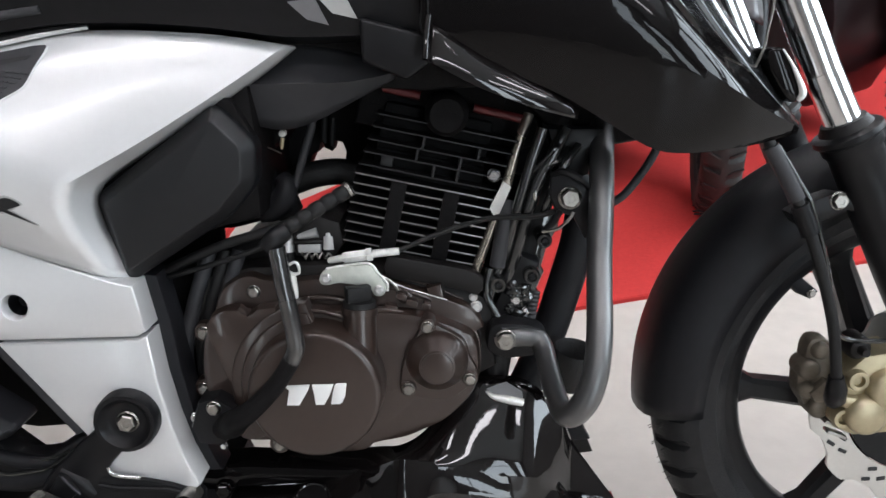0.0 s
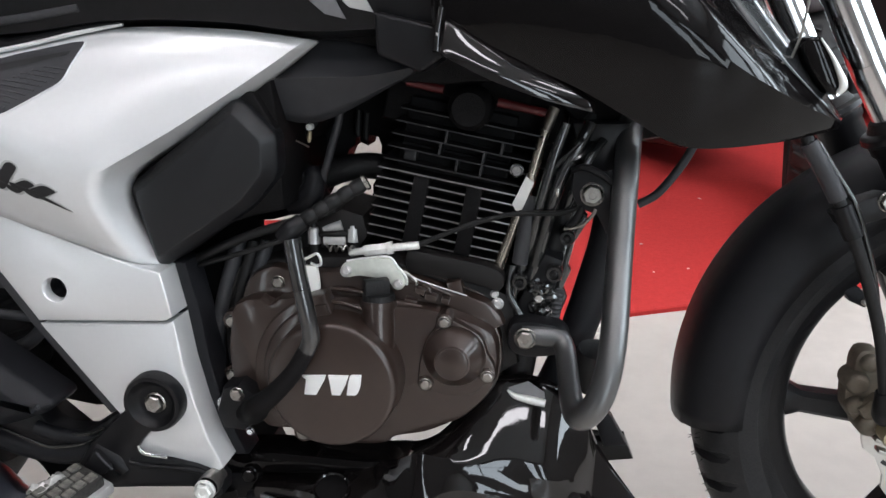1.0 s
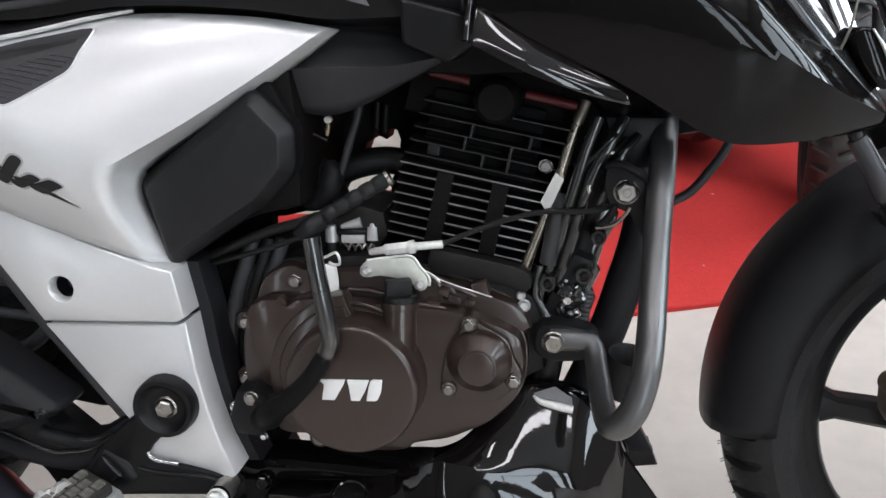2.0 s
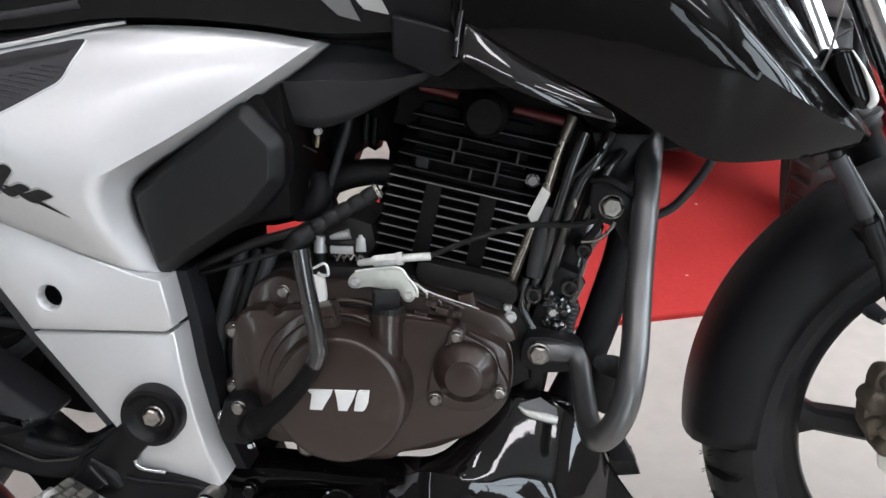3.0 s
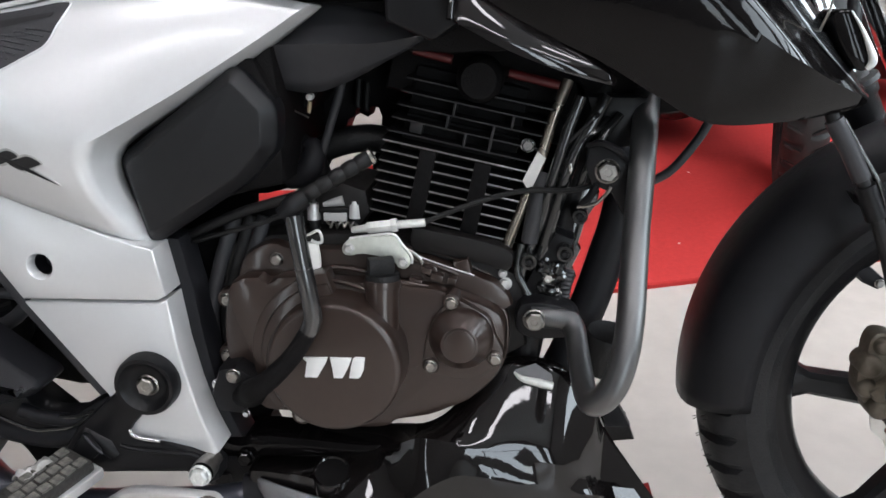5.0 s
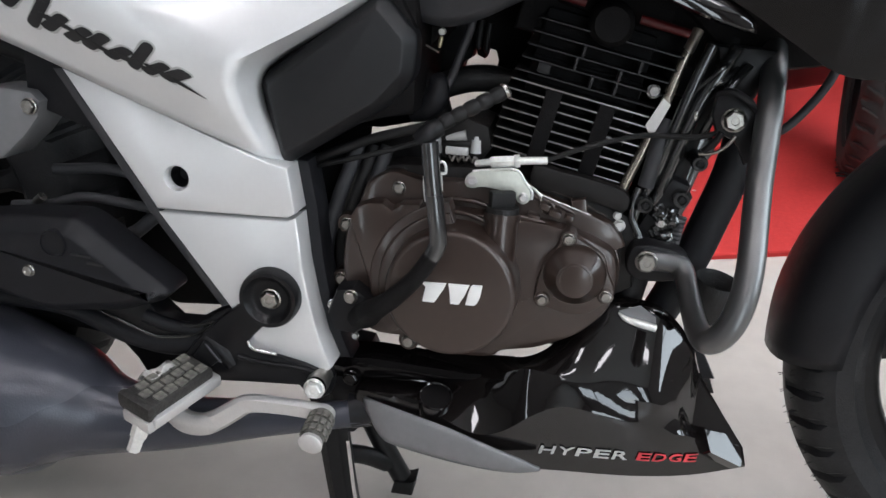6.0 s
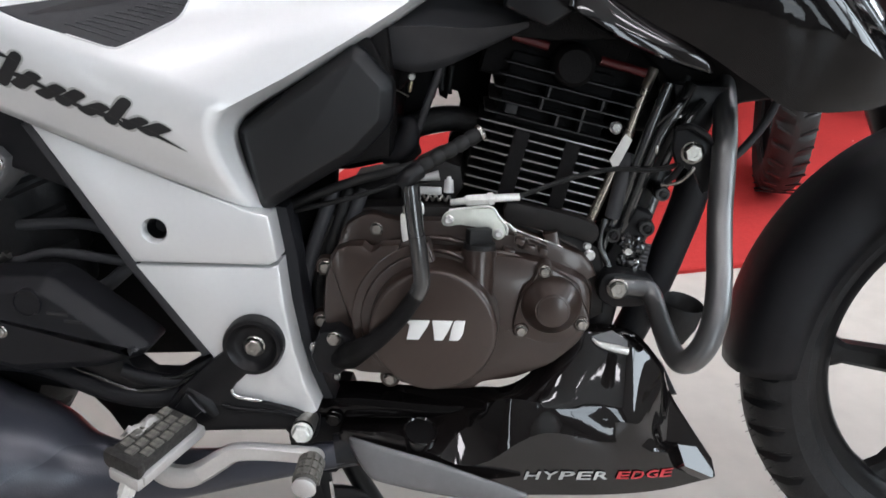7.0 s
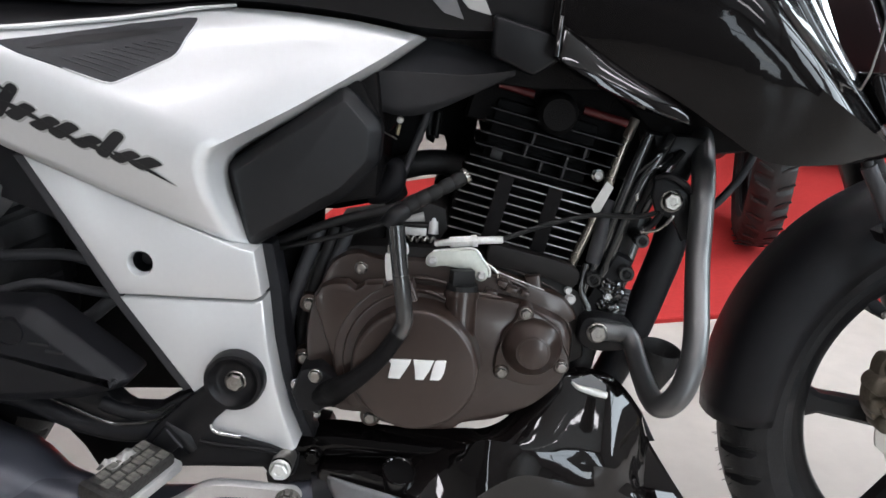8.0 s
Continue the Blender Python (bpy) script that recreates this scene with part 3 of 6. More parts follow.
def brake_caliper():
    body = part("brake_caliper", prism([(0.404, 0.302), (0.407, 0.335), (0.413, 0.354), (0.430, 0.371), (0.462, 0.377), (0.490, 0.352), (0.492, 0.302), (0.466, 0.283), (0.430, 0.280), (0.411, 0.288)], -0.098, -0.056, 0.008), GOLD, bike, "gold anodised brake caliper")
    for x, z, r in ((0.434, 0.309, 0.021), (0.455, 0.336, 0.022), (0.478, 0.309, 0.018)):
        part("piston_cover", lathe([(0, 0.114), (r - 0.006, 0.114), (r - 0.002, 0.1115), (r, 0.107), (r, 0.09)], (x, 0, z), sides=36), GOLD, body)
    part("web", prism([(0.405, 0.322), (0.412, 0.330), (0.440, 0.326), (0.436, 0.312), (0.412, 0.316)], -0.106, -0.09, 0.004), GOLD, body)
    for x, z in ((0.4236, 0.3455), (0.4134, 0.3035)):
        part("mount_ear", lathe([(0.0060, 0.092), (0.0062, 0.104), (0.0100, 0.104), (0.0112, 0.100), (0.0112, 0.06), (0.0060, 0.06)], (x, 0, z), sides=24), GOLD, body)
        part("ear_hole", lathe([(0, 0.094), (0.0061, 0.094), (0.0061, 0.06)], (x, 0, z), sides=20), INK, body)
    part("bleed_boss", lathe([(0, 0.116), (0.004, 0.116), (0.005, 0.106), (0.010, 0.104), (0.013, 0.098), (0.013, 0.08)], (0.420, 0, 0.381), sides=24), CASEDARK, body, "dark brake line boss")
    arm = part("caliper_bracket", prism(rounded([(0.3870, 0.381), (0.3800, 0.371), (0.3790, 0.3556), (0.3740, 0.345), (0.3750, 0.3234), (0.381, 0.310), (0.3900, 0.3006), (0.4086, 0.2880), (0.4203, 0.2907), (0.418, 0.33), (0.4060, 0.3746)], 3), -0.074, -0.054, 0.006), GOLDDARK, bike, "cast caliper bracket in gold darkened for shade")
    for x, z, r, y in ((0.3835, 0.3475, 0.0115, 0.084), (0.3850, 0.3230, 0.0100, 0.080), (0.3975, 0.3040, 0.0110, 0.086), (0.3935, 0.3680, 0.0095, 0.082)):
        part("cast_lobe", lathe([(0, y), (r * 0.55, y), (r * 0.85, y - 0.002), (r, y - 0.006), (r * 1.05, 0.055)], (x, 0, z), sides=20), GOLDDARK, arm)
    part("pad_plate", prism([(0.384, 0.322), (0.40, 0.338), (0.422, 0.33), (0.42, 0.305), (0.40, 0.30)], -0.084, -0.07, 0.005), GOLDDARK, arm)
    for k in range(3):
        part("clip", block(0.41 + 0.004 * k, -0.08, 0.300 - 0.012 * k, 0.022, 0.012, 0.004, 0.001, Matrix.Rotation(radians(20), 3, "Y")), STEEL, arm)
    bolt(0.428, -0.086, 0.352, 0.005, arm)
    bolt(0.418, -0.086, 0.314, 0.006, arm, CASEDARK)
    hose = part("brake_hose", tube([(0.290, -0.110, 0.62), (0.3022, -0.120, 0.586), (0.318, -0.121, 0.5608), (0.3312, -0.122, 0.5368), (0.3486, -0.122, 0.5013), (0.3664, -0.121, 0.4565), (0.3814, -0.120, 0.4102), (0.391, -0.116, 0.3686), (0.3965, -0.112, 0.342)], 0.0056), RUBBER, bike, "black rubber brake hose")
    part("sleeve", tube([(0.3015, -0.120, 0.5875, 0.0078), (0.318, -0.121, 0.5608, 0.0078), (0.3305, -0.122, 0.5380, 0.0078)], sides=16), GREYPLASTIC, hose, "dull grey protective sleeve")
    part("grommet", tube([(0.3335, -0.122, 0.5330, 0.0088), (0.3470, -0.122, 0.5050, 0.0088)], straight=True, sides=16), SATIN, hose)
    part("hose_union", tube([(0.3935, -0.114, 0.356, 0.0075), (0.3965, -0.112, 0.342, 0.0105), (0.3985, -0.108, 0.330, 0.0110), (0.4010, -0.100, 0.322, 0.0080)], straight=True), SATIN, bike)
    part("speed_sensor_lead", tube([(0.312, -0.112, 0.5864), (0.331, -0.115, 0.5573), (0.347, -0.116, 0.533), (0.3583, -0.115, 0.5056), (0.3712, -0.115, 0.4663), (0.3852, -0.113, 0.4113), (0.405, -0.105, 0.392), (0.45, -0.10, 0.388)], 0.0028), LEVER, bike, "thin glossy sensor lead")


brake_caliper()

# ---- bodywork ----
TOP = [(-0.64, -0.118, 0.672), (-0.52, -0.122, 0.676), (-0.421, -0.125, 0.676), (-0.315, -0.127, 0.689), (-0.213, -0.126, 0.687), (-0.141, -0.122, 0.678)]
RIDGE = [(-0.64, -0.176, 0.668), (-0.56, -0.182, 0.650), (-0.486, -0.187, 0.627), (-0.42, -0.190, 0.604), (-0.36, -0.190, 0.583), (-0.320, -0.187, 0.565)]
FRONT_IN = [(-0.141, -0.122, 0.678), (-0.180, -0.140, 0.650), (-0.250, -0.163, 0.605), (-0.300, -0.180, 0.576), (-0.320, -0.187, 0.565)]
JOINT = [(-0.64, -0.162, 0.590), (-0.542, -0.170, 0.561), (-0.488, -0.171, 0.542), (-0.414, -0.171, 0.515), (-0.336, -0.168, 0.487), (-0.304, -0.160, 0.474)]
DOWN_IN = [(-0.320, -0.187, 0.565), (-0.327, -0.186, 0.547), (-0.321, -0.178, 0.515), (-0.304, -0.158, 0.473)]
upper_face = Patch(TOP, RIDGE, [TOP[0], (-0.64, -0.15, 0.675), RIDGE[0]], FRONT_IN, 36, 14, 0.003, (0, -0.6, 0.8))
text_face = Patch(RIDGE, JOINT, [RIDGE[0], (-0.64, -0.172, 0.63), JOINT[0]], DOWN_IN, 36, 10, 0.002)
strip_top = Patch(FRONT_IN, [(-0.134, -0.105, 0.676), (-0.170, -0.112, 0.648), (-0.240, -0.122, 0.602), (-0.292, -0.132, 0.569), (-0.308, -0.138, 0.556)], [FRONT_IN[0], (-0.134, -0.105, 0.676)], [FRONT_IN[-1], (-0.308, -0.138, 0.556)], 14, 5, 0.002)
strip_down = Patch(DOWN_IN, [(-0.308, -0.138, 0.556), (-0.315, -0.138, 0.541), (-0.309, -0.138, 0.512), (-0.286, -0.135, 0.466)], [DOWN_IN[0], (-0.308, -0.138, 0.556)], [DOWN_IN[-1], (-0.286, -0.135, 0.466)], 10, 5, 0.002)
side_panel = shell("side_panel", (upper_face, text_face, strip_top, strip_down), SILVER, bike, 0.003, "silver painted side panel", 80)


GRILLE = [(0.37, 0.90), (0.406, 0.80), (0.463, 0.512), (0.525, 0.287), (0.606, 0.168), (0.628, 0.166), (0.639, 0.20), (0.675, 0.40), (0.704, 0.55), (0.702, 0.65), (0.686, 0.865), (0.672, 0.893), (0.656, 0.902), (0.562, 0.912), (0.444, 0.925)]
insert = part("side_grille", film(upper_face, [GRILLE], 0.0028, cuts=3, out=(0, -0.6, 0.8)), GREYPLASTIC, side_panel, "dark grey plastic grille insert")
rim_line = [tuple(upper_face.at(u, v) + np.array([0, -0.0016, 0.0018])) for u, v in GRILLE[5:-1]]
part("grille_rim", tube(rim_line, 0.0008, sides=8, steps=3), SILVER, side_panel, "silver rim of the grille")
# shade of the recess, laid on the insert as a flat black film
part("field_shade", film(upper_face, [[(0.444, 0.85), (0.481, 0.575), (0.556, 0.40), (0.634, 0.287), (0.640, 0.325), (0.575, 0.455), (0.508, 0.637), (0.456, 0.84)]], 0.0034, cuts=2, out=(0, -0.6, 0.8)), INK, insert, "black film painting the shade along the mesh field")
bead = finish(block(0, 0, 0, 0.0026, 0.0009, 0.0017, 0.0005))
for i in range(26):
    for j in range(10):
        u, v = 0.49 + 0.0084 * i + 0.0042 * (j % 2), 0.46 + 0.042 * j
        if u < 0.686 - 0.16 * max(0, 0.45 - v) - 0.08 * max(0, v - 0.65) and v > 0.50 - (u - 0.575) * 2.1 and v > 1.28 - (u - 0.43) * 4.2:
            p = upper_face.at(u, v)
            shared("mesh_bead", bead, GREYPLASTIC, insert, pose(p[0], p[1] - 0.0018, p[2] + 0.0024, -52, 0, 0))


def script_strokes(grow):
    """The side panel's brand mark, as plain slanted strokes and loops."""
    shapes = []
    for u, w, v0, v1 in ((0.36, 0.030, 0.24, 0.52), (0.43, 0.026, 0.22, 0.62), (0.475, 0.030, 0.34, 0.58), (0.545, 0.030, 0.36, 0.57), (0.60, 0.030, 0.33, 0.56), (0.665, 0.030, 0.36, 0.55), (0.735, 0.026, 0.22, 0.54), (0.775, 0.026, 0.34, 0.53), (0.835, 0.034, 0.32, 0.50)):
        lean, g, h = 0.036, grow, grow * 2.6
        shapes.append([(u - w / 2 + lean - g, v0 - h), (u + w / 2 + lean + g, v0 + 0.02 - h), (u + w / 2 + 0.004 + g, (v0 + v1) / 2), (u + w / 2 - lean + g, v1 + h), (u - w / 2 - lean - g, v1 - 0.03 + h), (u - w / 2 - 0.004 - g, (v0 + v1) / 2)])
    for u0, u1, v0, v1, w in ((0.27, 0.46, 0.26, 0.30, 0.045), (0.43, 0.56, 0.42, 0.46, 0.04), (0.53, 0.66, 0.47, 0.50, 0.04), (0.64, 0.76, 0.46, 0.48, 0.04), (0.75, 0.90, 0.42, 0.50, 0.035)):
        h = grow * 2.0
        shapes.append([(u0 - grow, v0 - h), ((u0 + u1) / 2, (v0 + v1) / 2 - w * 0.7 - h), (u1 + grow, v1 - w * 0.1 - h), (u1 + grow, v1 + w * 0.1 + h), ((u0 + u1) / 2, (v0 + v1) / 2 + w * 0.7 + h), (u0 - grow, v0 + w + h)])
    return [rounded(shape, 4) for shape in shapes]


for shape in script_strokes(0.005):
    part("stroke_border", film(text_face, [shape], 0.0026), INKEDGE, side_panel)
for shape in script_strokes(0.0):
    part("stroke", film(text_face, [shape], 0.0034), INK, side_panel, "black slanted stroke of a brand mark")

# the lower side cover, in two silver pieces with a joint between them
COVER_A = [(-0.499, 0.543), (-0.405, 0.509), (-0.318, 0.477), (-0.300, 0.471), (-0.281, 0.467), (-0.2725, 0.4235), (-0.281, 0.4185), (-0.411, 0.4145)]
cover_a = part("lower_cover", holed(COVER_A, (-0.390, 0.447, 0.0115), -0.167, -0.13, 0.0018), SILVER, bike, "silver lower side cover with a round hole", 45)
part("recess", lathe([(0.0112, 0.156), (0.0105, 0.136), (0.0065, 0.134), (0.0062, 0.146), (0, 0.146)], (-0.390, 0, 0.447), sides=24), MATT, cover_a, "dark fixing recess")
COVER_B = [(-0.4105, 0.4115), (-0.281, 0.4155), (-0.2720, 0.4195), (-0.266, 0.373), (-0.257, 0.330), (-0.247, 0.295), (-0.2345, 0.266), (-0.240, 0.2615), (-0.258, 0.2600), (-0.312, 0.272), (-0.326, 0.284), (-0.326, 0.300), (-0.341, 0.322)]
part("lower_cover", prism(COVER_B, -0.167, -0.13, 0.0020), SILVER, bike, "silver lower side cover", 45)
part("cover_edging", prism([(-0.5110, 0.5420), (-0.4975, 0.5420), (-0.4095, 0.4130), (-0.3400, 0.3210), (-0.3500, 0.3170), (-0.4205, 0.4080)], -0.1640, -0.11, 0.0025), GREYPLASTIC, bike, "dark grey edge strip of the side cover")
part("inner_cover", prism([(-0.288, 0.470), (-0.2700, 0.468), (-0.2600, 0.420), (-0.254, 0.372), (-0.246, 0.330), (-0.232, 0.285), (-0.222, 0.262), (-0.27, 0.26), (-0.40, 0.40)], -0.134, -0.10, 0.004), MATT, bike, "dark inner cover")

# black rear body strip over the silver panel, running on into the tank
strip = Patch([(-0.66, -0.10, 0.79), (-0.42, -0.11, 0.80), (-0.2, -0.115, 0.805), (0.0, -0.12, 0.80)],
              [(-0.66, -0.135, 0.690), (-0.52, -0.138, 0.688), (-0.42, -0.138, 0.686), (-0.315, -0.137, 0.698), (-0.213, -0.135, 0.695), (-0.135, -0.132, 0.686), (-0.05, -0.132, 0.688), (0.0, -0.135, 0.684)],
              [(-0.66, -0.10, 0.79), (-0.66, -0.13, 0.74), (-0.66, -0.135, 0.690)], [(0.0, -0.12, 0.80), (0.0, -0.14, 0.74), (0.0, -0.135, 0.684)], 40, 8, 0.008)
strip_lip = Patch([tuple(strip.at(k / 10, 1.0)) for k in range(11)], [(x, y + 0.05, z - 0.006) for x, y, z in [tuple(strip.at(k / 10, 1.0)) for k in range(11)]],
                  [tuple(strip.at(0, 1)), tuple(strip.at(0, 1) + np.array([0, 0.05, -0.006]))], [tuple(strip.at(1, 1)), tuple(strip.at(1, 1) + np.array([0, 0.05, -0.006]))], 40, 4)
rear_body = shell("rear_body", (strip, strip_lip), SATIN, bike, 0.003, "satin black tail body above the side panel", 40)
lift = np.array([0, -0.0032, 0.0042])
skirt_low = [tuple(upper_face.at(u, v) + lift) for u, v in ((0.26, 0.97), (0.31, 0.85), (0.37, 0.66), (0.43, 0.40), (0.50, 0.20), (0.60, 0.05), (0.66, 0.0))]
skirt_top = [tuple(upper_face.at(u, 0.0) + lift * 1.6) for u in (0.20, 0.28, 0.36, 0.44, 0.52, 0.60, 0.66)]
skirt = Patch(skirt_top, skirt_low, [skirt_top[0], skirt_low[0]], [skirt_top[-1], skirt_low[-1]], 24, 8, 0.002, (0, -0.6, 0.8))
shell("tail_skirt", (skirt,), SATIN, rear_body, 0.003, "satin black lower edge of the tail body", 40)
part("skirt_edge", tube(skirt_low, 0.0022, sides=8), SILVER, rear_body, "thin silver edge under the tail body")
part("grab_seam", tube([(-0.60, -0.141, 0.690), (-0.50, -0.143, 0.693), (-0.42, -0.143, 0.697), (-0.345, -0.141, 0.708)], 0.004), GREYPLASTIC, rear_body)
for flash, mat, label in (([(0.838, 0.742), (0.875, 0.750), (0.888, 0.893), (0.856, 0.850)], LETTERGREY, "pale grey decal check"), ([(0.798, 0.770), (0.834, 0.745), (0.850, 0.930), (0.822, 0.888)], ACCENT, "dark grey decal check")):
    part("decal", film(strip, [flash], 0.0032), mat, rear_body, label)
COWL = [(-0.072, 0.7015), (-0.020, 0.6890), (-0.010, 0.6855), (-0.010, 0.6635), (-0.0310, 0.6485), (-0.0700, 0.6640)]
part("cowl", soft_cover(COWL, [(0.004, -0.1500), (0.002, -0.1495), (0.0006, -0.148), (0, -0.145), (0, -0.09)], 0.004), SATIN, rear_body, "satin black cowl between tail and tank", 50)
part("seat", prism([(-0.75, 0.80), (-0.70, 0.785), (-0.35, 0.79), (-0.12, 0.80), (-0.10, 0.84), (-0.3, 0.85), (-0.7, 0.86)], -0.12, 0.12, 0.02), RUBBER, bike, "black seat")

# airbox cover with sloping borders
AIRBOX = [(-0.3170, 0.5445), (-0.2060, 0.6265), (-0.1960, 0.6225), (-0.1676, 0.5940), (-0.1690, 0.5560), (-0.1963, 0.5245), (-0.2950, 0.4600)]
airbox = part("airbox_cover", soft_cover(AIRBOX, [(0.0125, -0.1525), (0.0112, -0.1522), (0.0100, -0.1512), (0.0022, -0.1415), (0.0006, -0.1395), (0, -0.137), (0, -0.115)], 0.010), AIRBLACK, bike, "matt black airbox cover with bevelled borders", 60)
part("airbox_gasket", prism([(-0.324, 0.548), (-0.305, 0.582), (-0.208, 0.638), (-0.190, 0.630), (-0.172, 0.598), (-0.174, 0.566), (-0.205, 0.530), (-0.292, 0.468)], -0.130, -0.11, 0.003), FINBLACK, airbox)
part("airbox", prism([(-0.345, 0.552), (-0.312, 0.606), (-0.20, 0.665), (-0.178, 0.650), (-0.172, 0.594), (-0.172, 0.5200), (-0.1740, 0.5184), (-0.2046, 0.5118), (-0.2377, 0.5009), (-0.2661, 0.4844), (-0.3064, 0.4538), (-0.33, 0.47)], -0.118, 0.10, 0.004), FINBLACK, bike, "black airbox behind the side panel")
part("airbox_outlet", prism([(-0.26, 0.535), (-0.175, 0.535), (-0.1620, 0.5240), (-0.1625, 0.5140), (-0.1721, 0.4960), (-0.2094, 0.4862), (-0.2283, 0.4815), (-0.26, 0.48)], 0.0, 0.03, 0.002), FINBLACK, bike, "black airbox outlet")
# added black sheet that stands for the shade in the open hollow
part("hollow_sheet", prism([(-0.3200, 0.4200), (-0.2970, 0.4452), (-0.2520, 0.4685), (-0.2165, 0.4834), (-0.1820, 0.4940), (-0.1650, 0.4922), (-0.1650, 0.3000), (-0.3000, 0.3000)], -0.066, -0.060, 0.002), FINBLACK, bike, "black sheet for the shaded hollow behind the wiring")
part("inner_tray", prism([(-0.33, 0.40), (-0.26, 0.40), (-0.245, 0.44), (-0.243, 0.53), (-0.33, 0.53)], 0.0, 0.02, 0.003), FINBLACK, bike, "black tray under the airbox")
# grey infill between side panel, tank and airbox
KNEE = [(-0.1930, -0.108, 0.6420), (-0.1418, -0.112, 0.6435), (-0.0906, -0.108, 0.6445), (-0.0452, -0.100, 0.6520)]
KNEE_TOP = [(-0.1930, -0.082, 0.6480), (-0.150, -0.076, 0.6800), (-0.1004, -0.078, 0.6755), (-0.0602, -0.078, 0.6650), (-0.0452, -0.080, 0.6610)]
KNEE_LOW = [(-0.1850, -0.092, 0.6060), (-0.1534, -0.092, 0.6000), (-0.1219, -0.091, 0.6075), (-0.0754, -0.092, 0.6315), (-0.0452, -0.095, 0.6480)]
grey_top = Patch(KNEE_TOP, KNEE, [KNEE_TOP[0], KNEE[0]], [KNEE_TOP[-1], KNEE[-1]], 20, 5)
grey_low = Patch(KNEE, KNEE_LOW, [KNEE[0], KNEE_LOW[0]], [KNEE[-1], KNEE_LOW[-1]], 20, 5)
shell("knee_infill", (grey_top, grey_low), GREYPLASTIC, bike, 0.003, "dark grey plastic infill panel under the tank", 20)

# ---- tank shroud ----
CREASE = [(-0.02, -0.158, 0.735), (0.093, -0.172, 0.709), (0.179, -0.175, 0.681), (0.245, -0.164, 0.643), (0.285, -0.142, 0.622), (0.326, -0.116, 0.6045)]
LOWER = [(-0.02, -0.154, 0.690), (0.039, -0.157, 0.6655), (0.103, -0.158, 0.638), (0.150, -0.156, 0.611), (0.196, -0.152, 0.5885), (0.263, -0.136, 0.590), (0.306, -0.122, 0.5965), (0.3255, -0.114, 0.6005)]
EDGE_IN = [(0.130, -0.100, 0.86), (0.178, -0.112, 0.78), (0.222, -0.122, 0.712), (0.268, -0.130, 0.657), (0.326, -0.116, 0.6045)]
EDGE_OUT = [(0.165, -0.080, 0.87), (0.208, -0.088, 0.785), (0.250, -0.096, 0.715), (0.288, -0.100, 0.664), (0.332, -0.100, 0.606)]
flank = Patch(CREASE, LOWER, [CREASE[0], LOWER[0]], [CREASE[-1], LOWER[-1]], 40, 10, 0.003)
brow = Patch([(-0.02, -0.09, 0.88), (0.06, -0.095, 0.88), (0.130, -0.100, 0.86)], CREASE, [(-0.02, -0.09, 0.88), (-0.02, -0.13, 0.81), CREASE[0]], EDGE_IN, 40, 16, 0.004, (0, -0.8, 0.6))
prow = Patch(EDGE_IN, EDGE_OUT, [EDGE_IN[0], EDGE_OUT[0]], [EDGE_IN[-1], EDGE_OUT[-1]], 16, 5, 0.002)
under = Patch(LOWER, [(x, y + 0.06, z + 0.012) for x, y, z in LOWER], [LOWER[0], (LOWER[0][0], LOWER[0][1] + 0.06, LOWER[0][2] + 0.012)], [LOWER[-1], (LOWER[-1][0], LOWER[-1][1] + 0.06, LOWER[-1][2] + 0.012)], 40, 4)
tank = shell("tank_shroud", (flank, brow, under), GLOSS, bike, 0.004, "gloss black tank shroud", 32)
LIP_TOP = [(-0.010, -0.159, 0.695), (0.030, -0.1575, 0.671), (0.096, -0.154, 0.638), (0.118, -0.152, 0.623)]
LIP_LOW = [(-0.013, -0.172, 0.667), (0.031, -0.1725, 0.645), (0.080, -0.165, 0.627), (0.117, -0.154, 0.617)]
lip_face = Patch(LIP_TOP, LIP_LOW, [LIP_TOP[0], (-0.012, -0.1655, 0.6810), LIP_LOW[0]], [LIP_TOP[-1], LIP_LOW[-1]], 20, 8, 0.0040)
lip_under = Patch(LIP_LOW, [(x, y + 0.03, z - 0.002) for x, y, z in LIP_LOW], [LIP_LOW[0], (-0.013, -0.142, 0.665)], [LIP_LOW[-1], (0.117, -0.124, 0.615)], 20, 3)
lip = shell("shroud_lip", (lip_face, lip_under), PANGLOSS, tank, 0.003, "gloss black lip with a bright edge", 30)
part("lip_end", tube([(-0.012, -0.158, 0.702), (-0.014, -0.167, 0.684), (-0.015, -0.172, 0.667)], 0.0028), PANGLOSS, tank)
part("fuel_tank", prism([(-0.10, 0.70), (0.00, 0.69), (0.10, 0.66), (0.17, 0.66), (0.20, 0.80), (0.10, 0.93), (-0.08, 0.90), (-0.13, 0.80)], -0.085, 0.12, 0.03), GLOSS, bike, "gloss black fuel tank")
shell("prow_trim", (prow,), TRIM, tank, 0.004, "gloss black trim strip along the front edge", 40)
for sheet in (flank, brow, prow, under):
    sheet.grid = sheet.grid * np.array([1, -1, 1])
far_shroud = shell("far_tank_shroud", (flank, brow, under), GLOSS, bike, 0.004, "gloss black shroud of the far side", 32)
shell("prow_trim", (prow,), PANGLOSS, far_shroud, 0.004, "gloss black trim strip along the front edge", 40)
part("frame_spine", prism([(-0.42, 0.66), (-0.12, 0.685), (0.02, 0.665), (0.08, 0.62), (0.12, 0.585), (0.17, 0.58), (0.23, 0.59), (0.29, 0.62), (0.26, 0.70), (0.10, 0.74), (-0.4, 0.74)], -0.06, 0.06, 0.008), FINBLACK, bike, "black frame spine")
